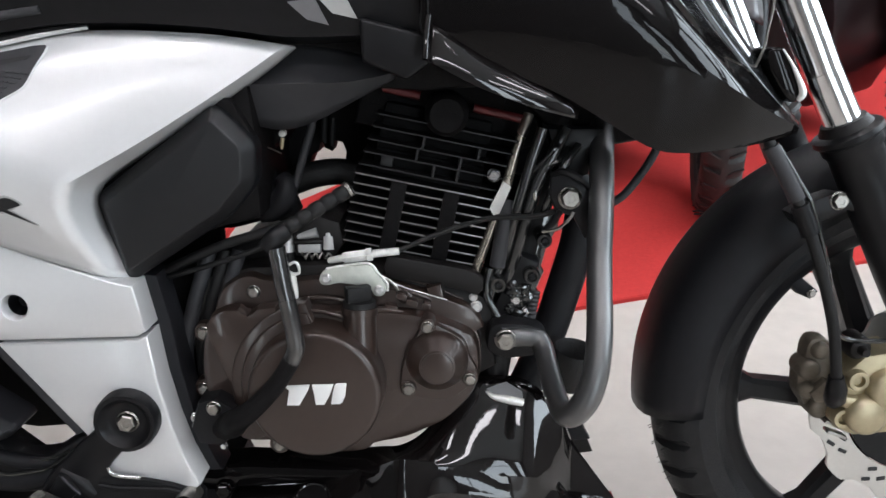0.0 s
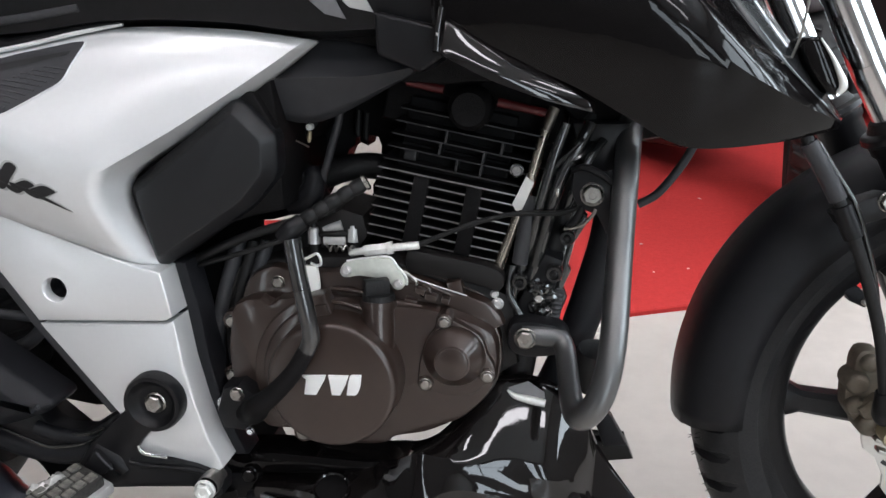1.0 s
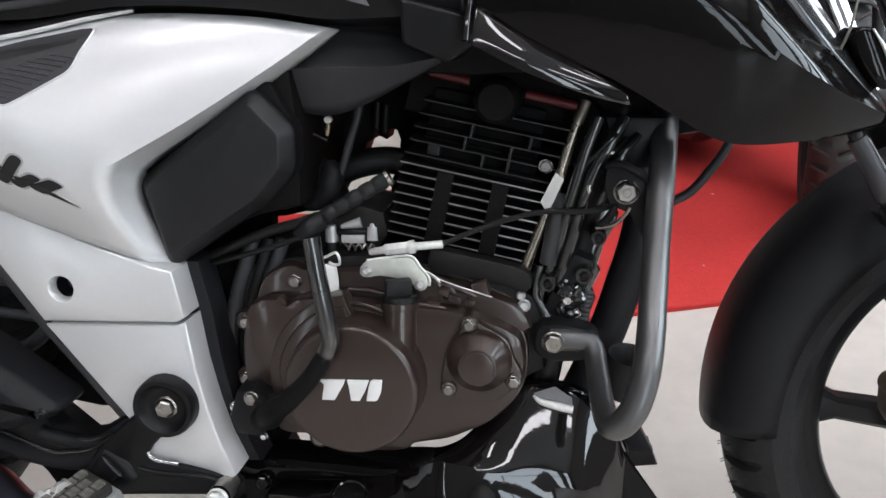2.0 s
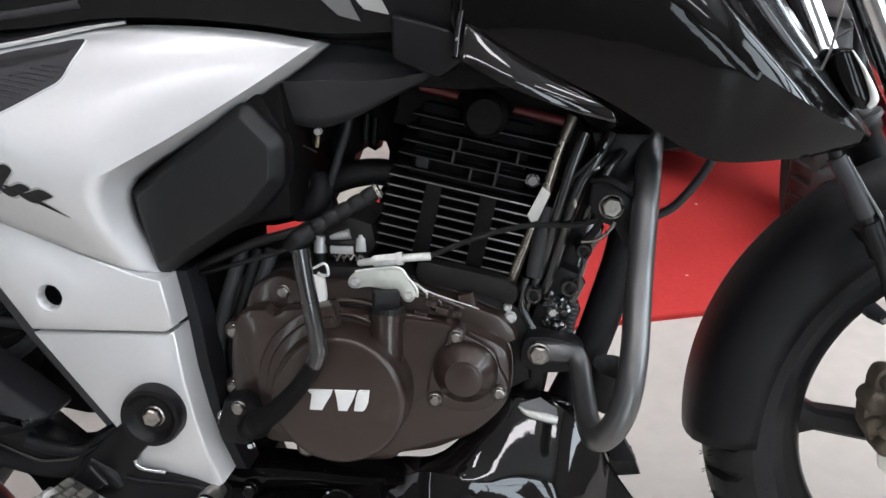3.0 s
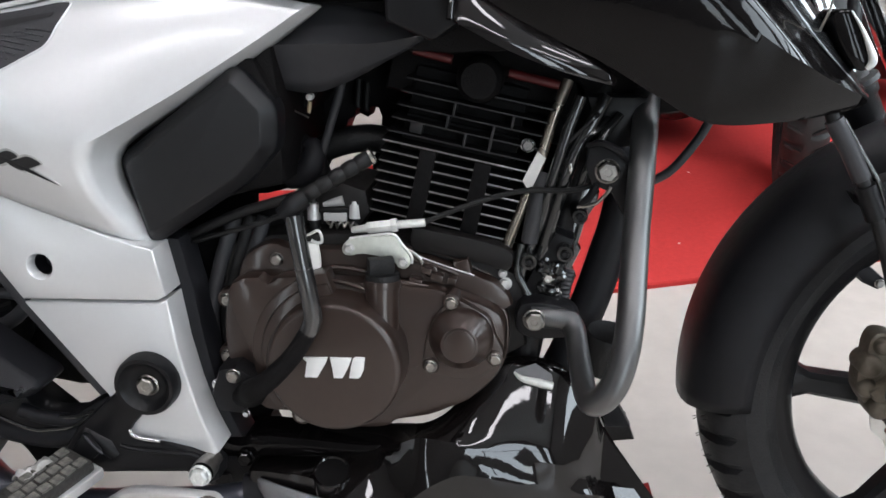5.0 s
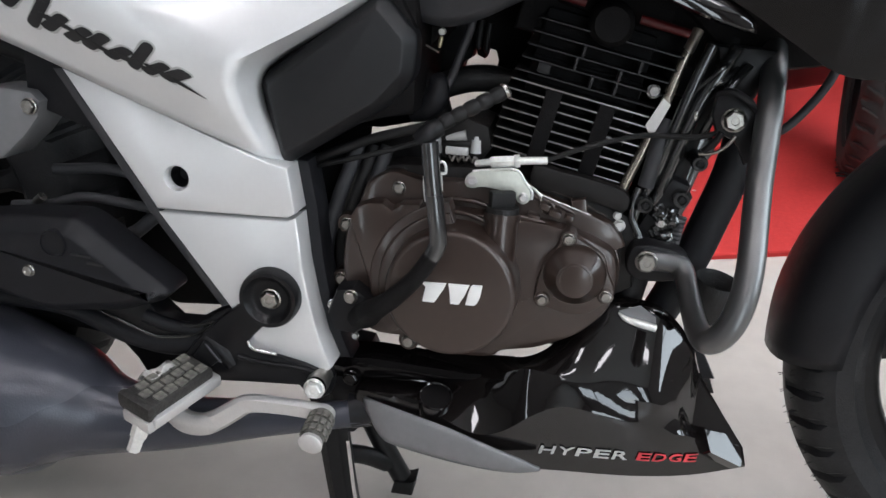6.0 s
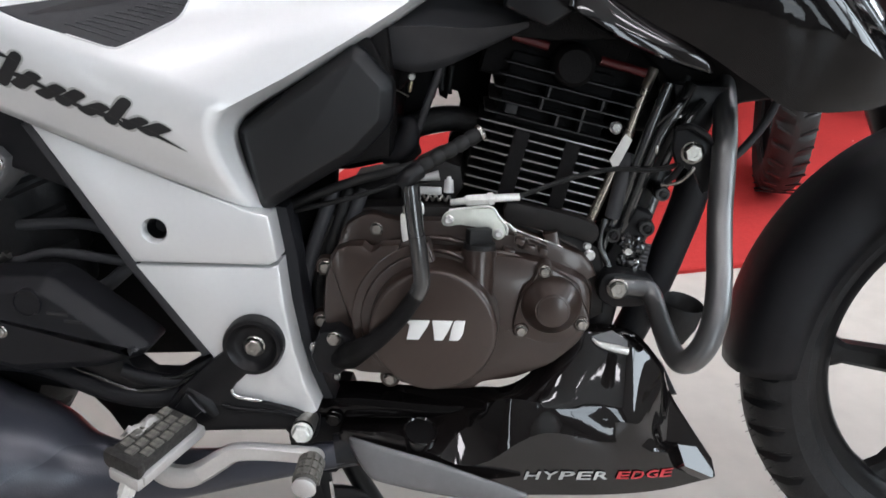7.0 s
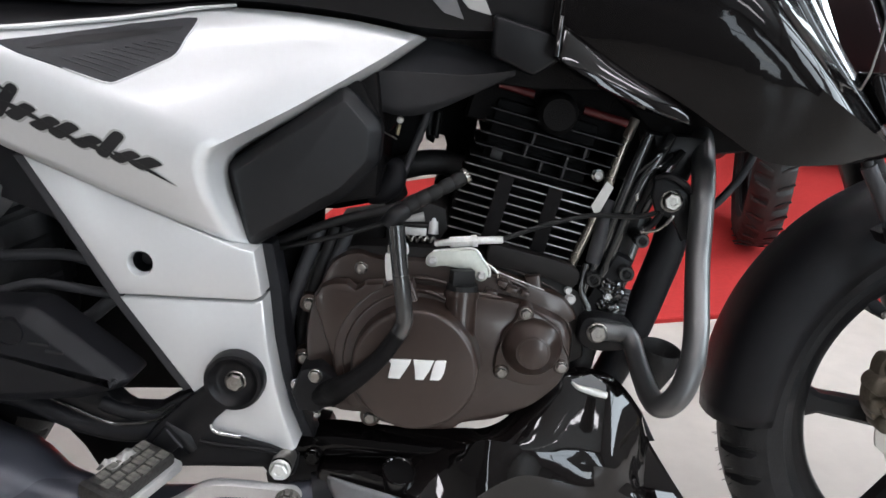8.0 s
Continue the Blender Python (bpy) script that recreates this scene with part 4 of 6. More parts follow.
part("seat_rail", prism([(-0.70, 0.645), (-0.70, 0.74), (0.05, 0.73), (0.06, 0.64), (-0.02, 0.635), (-0.10, 0.64), (-0.20, 0.645)], -0.082, -0.02, 0.004), FINBLACK, bike, "black rail under the seat")
part("steering_head", tube([(0.175, 0, 0.885, 0.03), (0.245, 0, 0.745, 0.03), (0.262, 0, 0.712, 0.026)], straight=True), SATIN, bike)

# ---- engine ----
SLANT = radians(11.5)
FIN_ROT = Matrix.Rotation(SLANT, 3, "Y")


def along(u, w, cx=-0.022, cz=0.520):
    """A place in the slanted frame of the cylinder: u forward along the fins, w up its axis."""
    v = FIN_ROT @ Vector((u, 0, w))
    return cx + v.x, cz + v.z


def cylinder_block():
    x, z = along(0, 0.0)
    body = part("cylinder", block(x, 0.0, z, 0.112, 0.120, 0.10, 0.006, FIN_ROT), FINBLACK, bike, "black finned engine cylinder")
    for k in range(8):
        w = -0.0451 + 0.0098 * k
        fx, fz = along(-0.001, w)
        part("fin", block(fx, 0, fz, 0.140, 0.166, 0.0022, 0.0007, FIN_ROT), FINBLACK, body)
        part("fin_edge", block(fx, -0.0832, fz, 0.137, 0.0012, 0.0015, 0.0003, FIN_ROT), FINEDGE, body, "bright machined fin edge")
    for u in (-0.0255, 0.0270):
        fx, fz = along(u, -0.0135)
        part("rib", block(fx, -0.0585, fz, 0.0160, 0.054, 0.072, 0.002, FIN_ROT), FINBLACK, body)
    hx, hz = along(0.0, 0.060)
    head = part("cylinder_head", block(hx, 0, hz, 0.110, 0.112, 0.07, 0.006, FIN_ROT), FINBLACK, bike, "black finned cylinder head")
    for k in range(5):
        w = 0.0325 + 0.0128 * k
        fx, fz = along(0.002 + 0.002 * k, w)
        part("fin", block(fx, 0, fz, 0.140, 0.160, 0.0020, 0.0007, FIN_ROT), FINBLACK, head)
        part("fin_edge", block(fx, -0.0802, fz, 0.136, 0.0012, 0.0013, 0.0003, FIN_ROT), FINDULL, head, "dull dark fin edge")
    for k, (u, w) in enumerate(((0.005, 0.0390), (0.029, 0.0390), (-0.014, 0.0518), (0.029, 0.0518), (-0.010, 0.0646), (0.045, 0.0646))):
        fx, fz = along(u, w)
        part("rib", block(fx, -0.055, fz, 0.0026, 0.05, 0.0125, 0.0006, FIN_ROT), FINDULL, head)
    fx, fz = along(-0.042, 0.0390)
    part("pad", block(fx, -0.05, fz, 0.012, 0.05, 0.010, 0.0010, FIN_ROT), FINDULL, head)
    cx, cz = along(0.006, 0.118)
    cover = part("head_cover", block(cx, 0, cz, 0.115, 0.10, 0.04, 0.01, FIN_ROT), FINBLACK, bike, "black cylinder head cover")
    for x0, z0, x1, z1 in ((-0.058, 0.6345, -0.022, 0.6265), (0.030, 0.6150, 0.076, 0.6045)):
        part("red_bar", tube([(x0, -0.070, z0 + 0.003, 0.0044), (x1, -0.070, z1 + 0.003, 0.0044)], straight=True, sides=10), REDPART, cover, "red accent bar")
    part("plug_cap", lathe([(0, 0.088), (0.016, 0.088), (0.020, 0.083), (0.022, 0.07), (0.022, 0.04)], (0.0035, 0, 0.612), sides=28), FINBLACK, cover, "black rubber spark plug cap")
    part("head_duct", prism([(-0.09, 0.60), (-0.075, 0.66), (0.0, 0.655), (0.09, 0.625), (0.10, 0.58), (0.07, 0.57)], -0.045, 0.06, 0.006), FINBLACK, cover)
    bolt(0.0495, -0.0842, 0.5545, 0.0055, head, CHROME)


cylinder_block()


def crankcase():
    CASE_OUT = [(-0.232, 0.405), (-0.222, 0.422), (-0.200, 0.4305), (-0.188, 0.4275), (-0.178, 0.4305), (-0.129, 0.4325), (-0.056, 0.430), (-0.022, 0.426), (0.012, 0.415), (0.032, 0.402), (0.0366, 0.3767), (0.0335, 0.354), (0.0258, 0.3375), (0.0034, 0.3150), (-0.0136, 0.3055), (-0.0365, 0.2950), (-0.0679, 0.2880), (-0.078, 0.2805), (-0.110, 0.2775), (-0.1538, 0.2820), (-0.162, 0.2905), (-0.1965, 0.2915), (-0.2080, 0.300), (-0.224, 0.320), (-0.2347, 0.3466), (-0.2363, 0.3767)]
    CASE_OUT = rounded(CASE_OUT, 3)
    body = part("crankcase", prism([(-0.255, 0.42), (-0.235, 0.455), (-0.19, 0.466), (-0.10, 0.470), (0.01, 0.452), (0.05, 0.43), (0.055, 0.36), (0.02, 0.338), (-0.02, 0.315), (-0.05, 0.303), (-0.10, 0.285), (-0.18, 0.280), (-0.21, 0.278), (-0.25, 0.30)], -0.098, 0.14, 0.008), CASEDARK, bike, "dark engine crankcase")
    part("upper_case", prism(rounded([(-0.225, 0.42), (-0.215, 0.448), (-0.19, 0.461), (-0.165, 0.456), (-0.10, 0.458), (-0.06, 0.456), (0.0, 0.438), (0.03, 0.425), (0.03, 0.40), (-0.10, 0.395), (-0.22, 0.40)], 3), -0.113, -0.09, 0.005), CASE, body, "bronze grey upper casing")
    cover = part("clutch_cover", prism(CASE_OUT, -0.130, -0.096, 0.008), CASE, bike, "bronze grey engine side cover", 30)
    part("cover_flange", prism(poly_offset(CASE_OUT, -0.002), -0.112, -0.098, 0.002), CASE, cover, sharp=30)
    # the raised left lobe and the kick-start boss
    part("lobe", prism([(-0.2258, 0.4097), (-0.2265, 0.4184), (-0.2206, 0.4286), (-0.209, 0.4338), (-0.1948, 0.4348), (-0.1906, 0.4314), (-0.1861, 0.4286), (-0.1812, 0.4315), (-0.1769, 0.4353), (-0.1587, 0.4375), (-0.1536, 0.4204), (-0.1564, 0.3969), (-0.1804, 0.3592), (-0.1955, 0.3489), (-0.2053, 0.3499)], -0.1385, -0.12, 0.0035), CASE, cover, "raised flat plate of the casing", 30)
    for r, y in ((0.0845, -0.1400), (0.0745, -0.1430)):
        arc = [(-0.121 + r * math.cos(radians(a)), 0.3585 + r * math.sin(radians(a))) for a in range(96, 232, 8)]
        part("step", prism(arc + [(-0.145, 0.32), (-0.115, 0.34), (-0.115, 0.40)], y, -0.12, 0.003), CASE, cover, sharp=30)
    disc = part("clutch_disc", lathe([(0, 0.166), (0.0575, 0.1659), (0.0606, 0.1652), (0.0622, 0.1638), (0.0630, 0.1615), (0.0636, 0.150), (0.0642, 0.140), (0.0652, 0.134), (0.0662, 0.126)], (-0.121, 0, 0.3585), sides=72), CASE, cover, "round bronze grey clutch lid", 50)
    # the maker's mark as three plain slanted white shapes
    for outline in ([(-0.1487, 0.3698), (-0.1244, 0.3709), (-0.1262, 0.3655), (-0.1348, 0.3502), (-0.1465, 0.3502), (-0.1440, 0.3655)],
                    [(-0.1223, 0.3709), (-0.1022, 0.3715), (-0.1060, 0.3610), (-0.1114, 0.3508), (-0.1194, 0.3508), (-0.1206, 0.3610)],
                    [(-0.1050, 0.3513), (-0.1030, 0.3640), (-0.1012, 0.3705), (-0.0990, 0.3722), (-0.0901, 0.3724), (-0.0915, 0.3600), (-0.0944, 0.3535), (-0.0965, 0.3515)]):
        part("mark", prism(outline, -0.1680, -0.1652, 0.0006), WHITE, disc, "white raised shape of a brand mark")
    # filter cap
    CAP = [(-0.0395, 0.3751), (-0.0338, 0.3956), (-0.0249, 0.4089), (-0.0206, 0.4200), (-0.0146, 0.4250), (-0.0086, 0.4205), (0.0087, 0.4112), (0.0206, 0.4026), (0.0262, 0.3868), (0.0330, 0.3735), (0.0335, 0.3640), (0.0255, 0.3555), (0.0089, 0.3425), (-0.0133, 0.3415), (-0.0271, 0.3452), (-0.0365, 0.3471), (-0.0415, 0.3550)]
    cap = part("filter_cap", prism(rounded(CAP, 3), -0.1370, -0.118, 0.0025), CASE, cover, "bronze grey oil filter cap", 30)
    part("cap_cone", lathe([(0, 0.1565), (0.0160, 0.1565), (0.0172, 0.1560), (0.0180, 0.1550), (0.0262, 0.1460), (0.0288, 0.1425), (0.0300, 0.1385), (0.0302, 0.130)], (-0.0055, 0, 0.3835), sides=56), CASE, cap, sharp=24)
    part("cap_face", lathe([(0, 0.1580), (0.0138, 0.1580), (0.0150, 0.1574), (0.0154, 0.1555)], (-0.0055, 0, 0.3835), sides=40), CASE, cap)
    for ex, ez, spin in ((-0.0337, 0.3540, 10), (-0.0148, 0.4178, 33), (0.0261, 0.3645, 50)):
        part("ear", lathe([(0, 0.1390), (0.0070, 0.1390), (0.0080, 0.1378), (0.0084, 0.12)], (ex, 0, ez), sides=24), CASE, cap)
        bolt(ex, -0.1388, ez, 0.0050, cap, spin=spin)
    # oil filler with its neck
    part("filler_neck", tube([(-0.080, -0.128, 0.431, 0.0160), (-0.080, -0.130, 0.418, 0.0158), (-0.079, -0.135, 0.395, 0.0150), (-0.078, -0.138, 0.37, 0.0140)], straight=True, sides=28), CASE, cover)
    part("neck_ring", tube([(-0.080, -0.1275, 0.434, 0.0172), (-0.080, -0.128, 0.430, 0.0176), (-0.080, -0.1285, 0.427, 0.0172)], straight=True, sides=28), CASE, cover)
    filler = part("filler_cap", tube([(-0.080, -0.127, 0.441, 0.0145), (-0.080, -0.127, 0.440, 0.0158), (-0.080, -0.1275, 0.434, 0.0162)], straight=True, sides=28), RUBBER, cover, "black plastic oil filler cap")
    part("grip", block(-0.081, -0.129, 0.4475, 0.024, 0.011, 0.016, 0.0016, Matrix.Rotation(radians(24), 3, "Z")), RUBBER, filler)
    part("case_rib", tube([(-0.130, -0.118, 0.4405), (-0.112, -0.118, 0.4400), (-0.094, -0.118, 0.4365)], 0.0025), CASE, cover)
    part("case_rib", tube([(-0.128, -0.128, 0.4310), (-0.110, -0.131, 0.4295), (-0.088, -0.131, 0.4205), (-0.07, -0.133, 0.404)], 0.0025), CASE, cover)
    part("case_rib", tube([(-0.066, -0.122, 0.4300), (-0.045, -0.122, 0.4275), (-0.025, -0.122, 0.4205)], 0.003), CASE, cover)
    part("case_rib", tube([(-0.058, -0.112, 0.451), (-0.025, -0.112, 0.442), (0.0, -0.108, 0.430)], 0.003), CASE, cover)
    part("gasket_line", tube([(-0.060, -0.103, 0.459), (-0.02, -0.103, 0.450), (0.02, -0.10, 0.433)], 0.0008), CASE, cover)
    for x, z, w in ((-0.040, 0.442, 0.010), (-0.030, 0.436, 0.012), (-0.016, 0.433, 0.008), (-0.05, 0.431, 0.012)):
        part("lug", block(x, -0.117, z, w, 0.012, 0.006, 0.0015, Matrix.Rotation(radians(15), 3, "Y")), CASE, cover)
    # the stepped top of the case under the cylinder
    part("base_flange", prism(rounded([(-0.055, 0.4780), (-0.033, 0.4752), (0.010, 0.4675), (0.034, 0.4600), (0.040, 0.4500), (0.034, 0.4385), (0.0152, 0.4443), (-0.0326, 0.4532), (-0.055, 0.4560)], 2), -0.1055, -0.09, 0.0022), CASEDARK, body, "dark flange under the cylinder")
    part("flange_edge", tube([(-0.0536, -0.1150, 0.4581), (-0.0446, -0.1150, 0.4525), (-0.0314, -0.1145, 0.4476), (-0.0182, -0.1140, 0.4433), (0.004, -0.112, 0.436)], 0.0007, sides=6), ALLOY, cover, "thin bright gasket edge")
    part("case_plug", lathe([(0, 0.1165), (0.0042, 0.1165), (0.0048, 0.1155), (0.0052, 0.1170), (0.0066, 0.1165), (0.0072, 0.1150), (0.0074, 0.10)], (-0.0366, 0, 0.4396), sides=24), CASE, cover, "small round plug in the casing")
    part("pier", prism([(-0.0164, 0.4479), (-0.0020, 0.4520), (0.0041, 0.4266), (-0.0117, 0.4224)], -0.1120, -0.095, 0.0025), CASE, cover)
    for x, y, z, r in ((-0.184, -0.113, 0.445, 0.0055), (-0.236, -0.113, 0.402, 0.0055), (-0.240, -0.113, 0.3425, 0.0055), (-0.166, -0.118, 0.2835, 0.006), (-0.205, -0.112, 0.300, 0.0055)):
        bolt(x, y, z, r, cover, spin=random.uniform(0, 60))
        part("boss", lathe([(0, -y - 0.0005), (r * 1.75, -y - 0.0005), (r * 1.9, -y - 0.004), (r * 1.9, -y - 0.03)], (x, 0, z), sides=20), CASE, cover)
    bolt(0.033, -0.10, 0.425, 0.005, cover, ALLOY)
    bolt(0.030, -0.10, 0.435, 0.0035, cover, ALLOY)
    return cover


crankcase()


def kick_starter():
    arm = part("kick_starter", tube([(-0.1385, -0.178, 0.399, 0.0080), (-0.1345, -0.178, 0.408, 0.0082), (-0.1335, -0.178, 0.420, 0.0082), (-0.1414, -0.178, 0.471, 0.0080), (-0.1467, -0.176, 0.506, 0.0082)]), LEVERPAINT, bike, "black folding kick-start lever")
    part("lower_arm", tube([(-0.226, -0.130, 0.312, 0.016), (-0.205, -0.150, 0.322, 0.014), (-0.192, -0.172, 0.338, 0.0115), (-0.175, -0.176, 0.352, 0.0095), (-0.1535, -0.178, 0.3755, 0.0084), (-0.1380, -0.178, 0.400, 0.0081)]), FINBLACK, arm, "dull black lower arm")
    part("knuckle", tube([(-0.1560, -0.174, 0.5040, 0.0085), (-0.1480, -0.172, 0.5130, 0.0092), (-0.1400, -0.166, 0.5185, 0.0085)], sides=14), SATIN, arm)
    part("pedal", tube([(-0.1500, -0.1640, 0.5130, 0.0070), (-0.1190, -0.1540, 0.5320, 0.0072), (-0.0870, -0.1420, 0.5505, 0.0074)], steps=15, ribs=lambda i: (0.84, 0.98, 1.0, 1.0, 0.98)[i % 5]), RUBBER, arm, "ribbed black rubber kick pedal")
    part("pedal_end", tube([(-0.0870, -0.1420, 0.5505, 0.0078), (-0.0845, -0.1412, 0.5519, 0.0080), (-0.0832, -0.1407, 0.5527, 0.0060)], straight=True), STEEL, arm, "worn steel end of the pedal")
    hub = part("hub", prism([(-0.245, 0.318), (-0.236, 0.345), (-0.218, 0.350), (-0.200, 0.338), (-0.196, 0.316), (-0.216, 0.298), (-0.238, 0.300)], -0.152, -0.11, 0.006), SATIN, arm, "black kick-start hub")
    bolt(-0.220, -0.152, 0.340, 0.006, hub)
    bolt(-0.241, -0.140, 0.324, 0.005, hub, CHROME)
    bolt(-0.2415, -0.122, 0.305, 0.0035, hub, CHROME)
    bolt(-0.222, -0.122, 0.284, 0.0035, hub, CHROME)


kick_starter()


def clutch_linkage():
    plate = part("clutch_bracket", prism(rounded([(-0.1190, 0.4599), (-0.1151, 0.4672), (-0.1055, 0.4709), (-0.0880, 0.4728), (-0.0718, 0.4740), (-0.0671, 0.4710), (-0.0634, 0.4652), (-0.0560, 0.4557), (-0.0550, 0.4476), (-0.0603, 0.4424), (-0.0666, 0.4443), (-0.0729, 0.4517), (-0.0994, 0.4559), (-0.1090, 0.4538), (-0.1164, 0.4545)], 2), -0.121, -0.1175, 0.0009), ALLOYPALE, bike, "pale zinc clutch cable bracket")
    part("folded_edge", tube([(-0.1120, -0.1195, 0.4700), (-0.0900, -0.1195, 0.4738), (-0.0705, -0.1195, 0.4752), (-0.0620, -0.1195, 0.4655), (-0.0540, -0.1195, 0.4555), (-0.0535, -0.1195, 0.4475)], 0.0013, sides=6), ZINC, plate, "bright folded edge")
    bolt(-0.1120, -0.121, 0.4605, 0.0042, plate, ALLOY)
    bolt(-0.0615, -0.121, 0.4490, 0.0040, plate, ALLOY)
    adj = part("cable_adjuster", tube([(-0.1113, -0.112, 0.4757, 0.0022), (-0.1095, -0.112, 0.4760, 0.0034), (-0.0960, -0.112, 0.4785, 0.0038)], straight=True, sides=12), ZINC, bike, "bright threaded cable adjuster")
    part("hex_nut", tube([(-0.0960, -0.112, 0.4785, 0.0056), (-0.0950, -0.112, 0.4787, 0.0061), (-0.0750, -0.111, 0.4812, 0.0061), (-0.0740, -0.111, 0.4813, 0.0056)], straight=True, sides=6), ZINC, adj)
    part("lock_nut", tube([(-0.0738, -0.111, 0.4813, 0.0066), (-0.0732, -0.111, 0.4814, 0.0071), (-0.0690, -0.110, 0.4820, 0.0071), (-0.0684, -0.110, 0.4821, 0.0066)], straight=True, sides=6), ZINC, adj)
    part("thread", tube([(-0.0684, -0.110, 0.4821, 0.0040), (-0.0450, -0.107, 0.4838, 0.0040), (-0.0440, -0.107, 0.4838, 0.0034)], steps=14, ribs=lambda i: 1.0 if i % 2 else 0.93, sides=12), ZINC, adj)
    part("clutch_cable", tube([(-0.045, -0.107, 0.4838), (0.00, -0.104, 0.5025), (0.045, -0.100, 0.515), (0.090, -0.102, 0.5175), (0.112, -0.106, 0.527), (0.122, -0.112, 0.545)], 0.0026, sides=8), RUBBER, bike, "thin black clutch cable")
    part("return_spring", tube([(-0.062, -0.118, 0.462), (-0.054, -0.118, 0.459), (-0.046, -0.117, 0.452), (-0.044, -0.117, 0.447)], 0.0016, sides=6), STEEL, bike)
    link = part("link_rod", tube([(-0.1520, -0.119, 0.4330, 0.0022), (-0.1545, -0.119, 0.4480, 0.0022), (-0.1560, -0.119, 0.4720, 0.0022)], straight=True), STEEL, bike, "short bright steel link")
    part("sleeve", prism(rounded([(-0.1600, 0.4600), (-0.1570, 0.4640), (-0.1445, 0.4640), (-0.1415, 0.4605), (-0.1400, 0.4430), (-0.1430, 0.4330), (-0.1535, 0.4330), (-0.1575, 0.4370)], 2), -0.1215, -0.1165, 0.0012), TAGWHITE, link, "pale plastic sleeve")
    part("hook", tube([(-0.1570, -0.1195, 0.4700), (-0.1500, -0.1200, 0.4725), (-0.1420, -0.1200, 0.4765), (-0.1385, -0.1200, 0.4730), (-0.1380, -0.1200, 0.4660), (-0.1430, -0.1200, 0.4650), (-0.1480, -0.1195, 0.4670)], 0.0015, sides=6), ZINC, link, "bright wire hook")



clutch_linkage()


def carburettor():
    body = part("throttle_body", prism([(-0.152, 0.500), (-0.148, 0.472), (-0.110, 0.468), (-0.098, 0.486), (-0.102, 0.508), (-0.125, 0.515)], -0.085, 0.0, 0.006), CASEDARK, bike, "dark throttle body with bright fittings")
    for x, z, r, h in ((-0.1550, 0.4850, 0.0066, 0.017), (-0.1140, 0.4885, 0.0068, 0.018)):
        stub = part("fitting", tube([(x, -0.080, z + h / 2, r * 0.55), (x, -0.080, z + h / 2 - 0.001, r * 0.8), (x, -0.080, z + h / 4, r * 0.85), (x, -0.080, z + h / 4, r), (x, -0.081, z - h / 2, r)], straight=True, sides=14), ALLOY, body, "bright fitting")
        part("hose_stub", tube([(x, -0.080, z - h / 2, r * 0.85), (x + 0.001, -0.081, z - h / 2 - 0.016, r * 0.8)], straight=True, sides=12), RUBBER, stub)
        part("nipple", tube([(x, -0.080, z + h / 2 - 0.001, r * 0.5), (x - 0.001, -0.080, z + h / 2 + 0.008, r * 0.45)], straight=True, sides=10), RUBBER, stub)
    part("valve", tube([(-0.1440, -0.080, 0.4925, 0.0055), (-0.1240, -0.082, 0.4975, 0.0062)], straight=True), ALLOY, body)
    part("valve", block(-0.1325, -0.083, 0.4815, 0.023, 0.012, 0.0090, 0.002), ALLOY, body)
    part("clip_band", tube([(-0.1480, -0.084, 0.4870), (-0.1330, -0.087, 0.4885), (-0.1200, -0.084, 0.4880)], 0.0030, sides=10), CASEDARK, body)
    part("intake_boot", tube([(-0.205, -0.035, 0.548, 0.022), (-0.190, -0.038, 0.540, 0.0205), (-0.178, -0.040, 0.530, 0.0215), (-0.1688, -0.041, 0.5215, 0.0200), (-0.162, -0.041, 0.513, 0.0165), (-0.156, -0.040, 0.505, 0.013)], sides=22), RUBBER, bike, "black rubber intake boot")
    part("boot_clamp", tube([(-0.183, -0.0390, 0.5345, 0.0216), (-0.180, -0.0395, 0.5317, 0.0224), (-0.177, -0.0400, 0.5290, 0.0216)], straight=True, sides=20), MATT, bike)
    part("boot_elbow", tube([(-0.1855, -0.058, 0.5100, 0.0095), (-0.1715, -0.061, 0.5160, 0.0125), (-0.1605, -0.063, 0.5270, 0.0128), (-0.1580, -0.060, 0.5405, 0.0105), (-0.1630, -0.056, 0.5470, 0.0085)], sides=18), MATT, bike, "black rubber elbow of the intake")
    part("drain_spring", tube([(-0.140 + 0.0020 * k, -0.090 + 0.003 * math.sin(k * 1.9), 0.4745 + 0.003 * math.cos(k * 1.9)) for k in range(16)], 0.0013, sides=6, steps=2), STEEL, bike)
    part("breather_hose", tube([(-0.124, -0.06, 0.640), (-0.1298, -0.06, 0.6001), (-0.1375, -0.06, 0.5756), (-0.1484, -0.06, 0.5422), (-0.156, -0.058, 0.525)], 0.0042), GREYPLASTIC, bike, "grey breather hose")
    part("wiring_harness", tube([(-0.275, -0.105, 0.462), (-0.2418, -0.113, 0.4785), (-0.2081, -0.114, 0.4930), (-0.1751, -0.112, 0.5030), (-0.15, -0.104, 0.510), (-0.13, -0.092, 0.516)], 0.0048), RUBBER, bike, "taped black wiring bundle")
    part("wiring_harness", tube([(-0.275, -0.108, 0.456), (-0.235, -0.120, 0.470), (-0.20, -0.121, 0.481), (-0.165, -0.116, 0.493)], 0.0026, sides=8), RUBBER, bike, "thin black wire")
    for dx, r, m in ((0.0, 0.0080, GREYPLASTIC), (0.0165, 0.0062, RUBBER), (0.0300, 0.0070, GREYPLASTIC)):
        part("frame_hose", tube([(-0.232 + dx, -0.088, 0.480), (-0.239 + dx, -0.094, 0.455), (-0.250 + dx, -0.096, 0.420), (-0.262 + dx, -0.094, 0.37), (-0.258 + dx, -0.088, 0.30)], r), m, bike, "black rubber hose beside the engine")
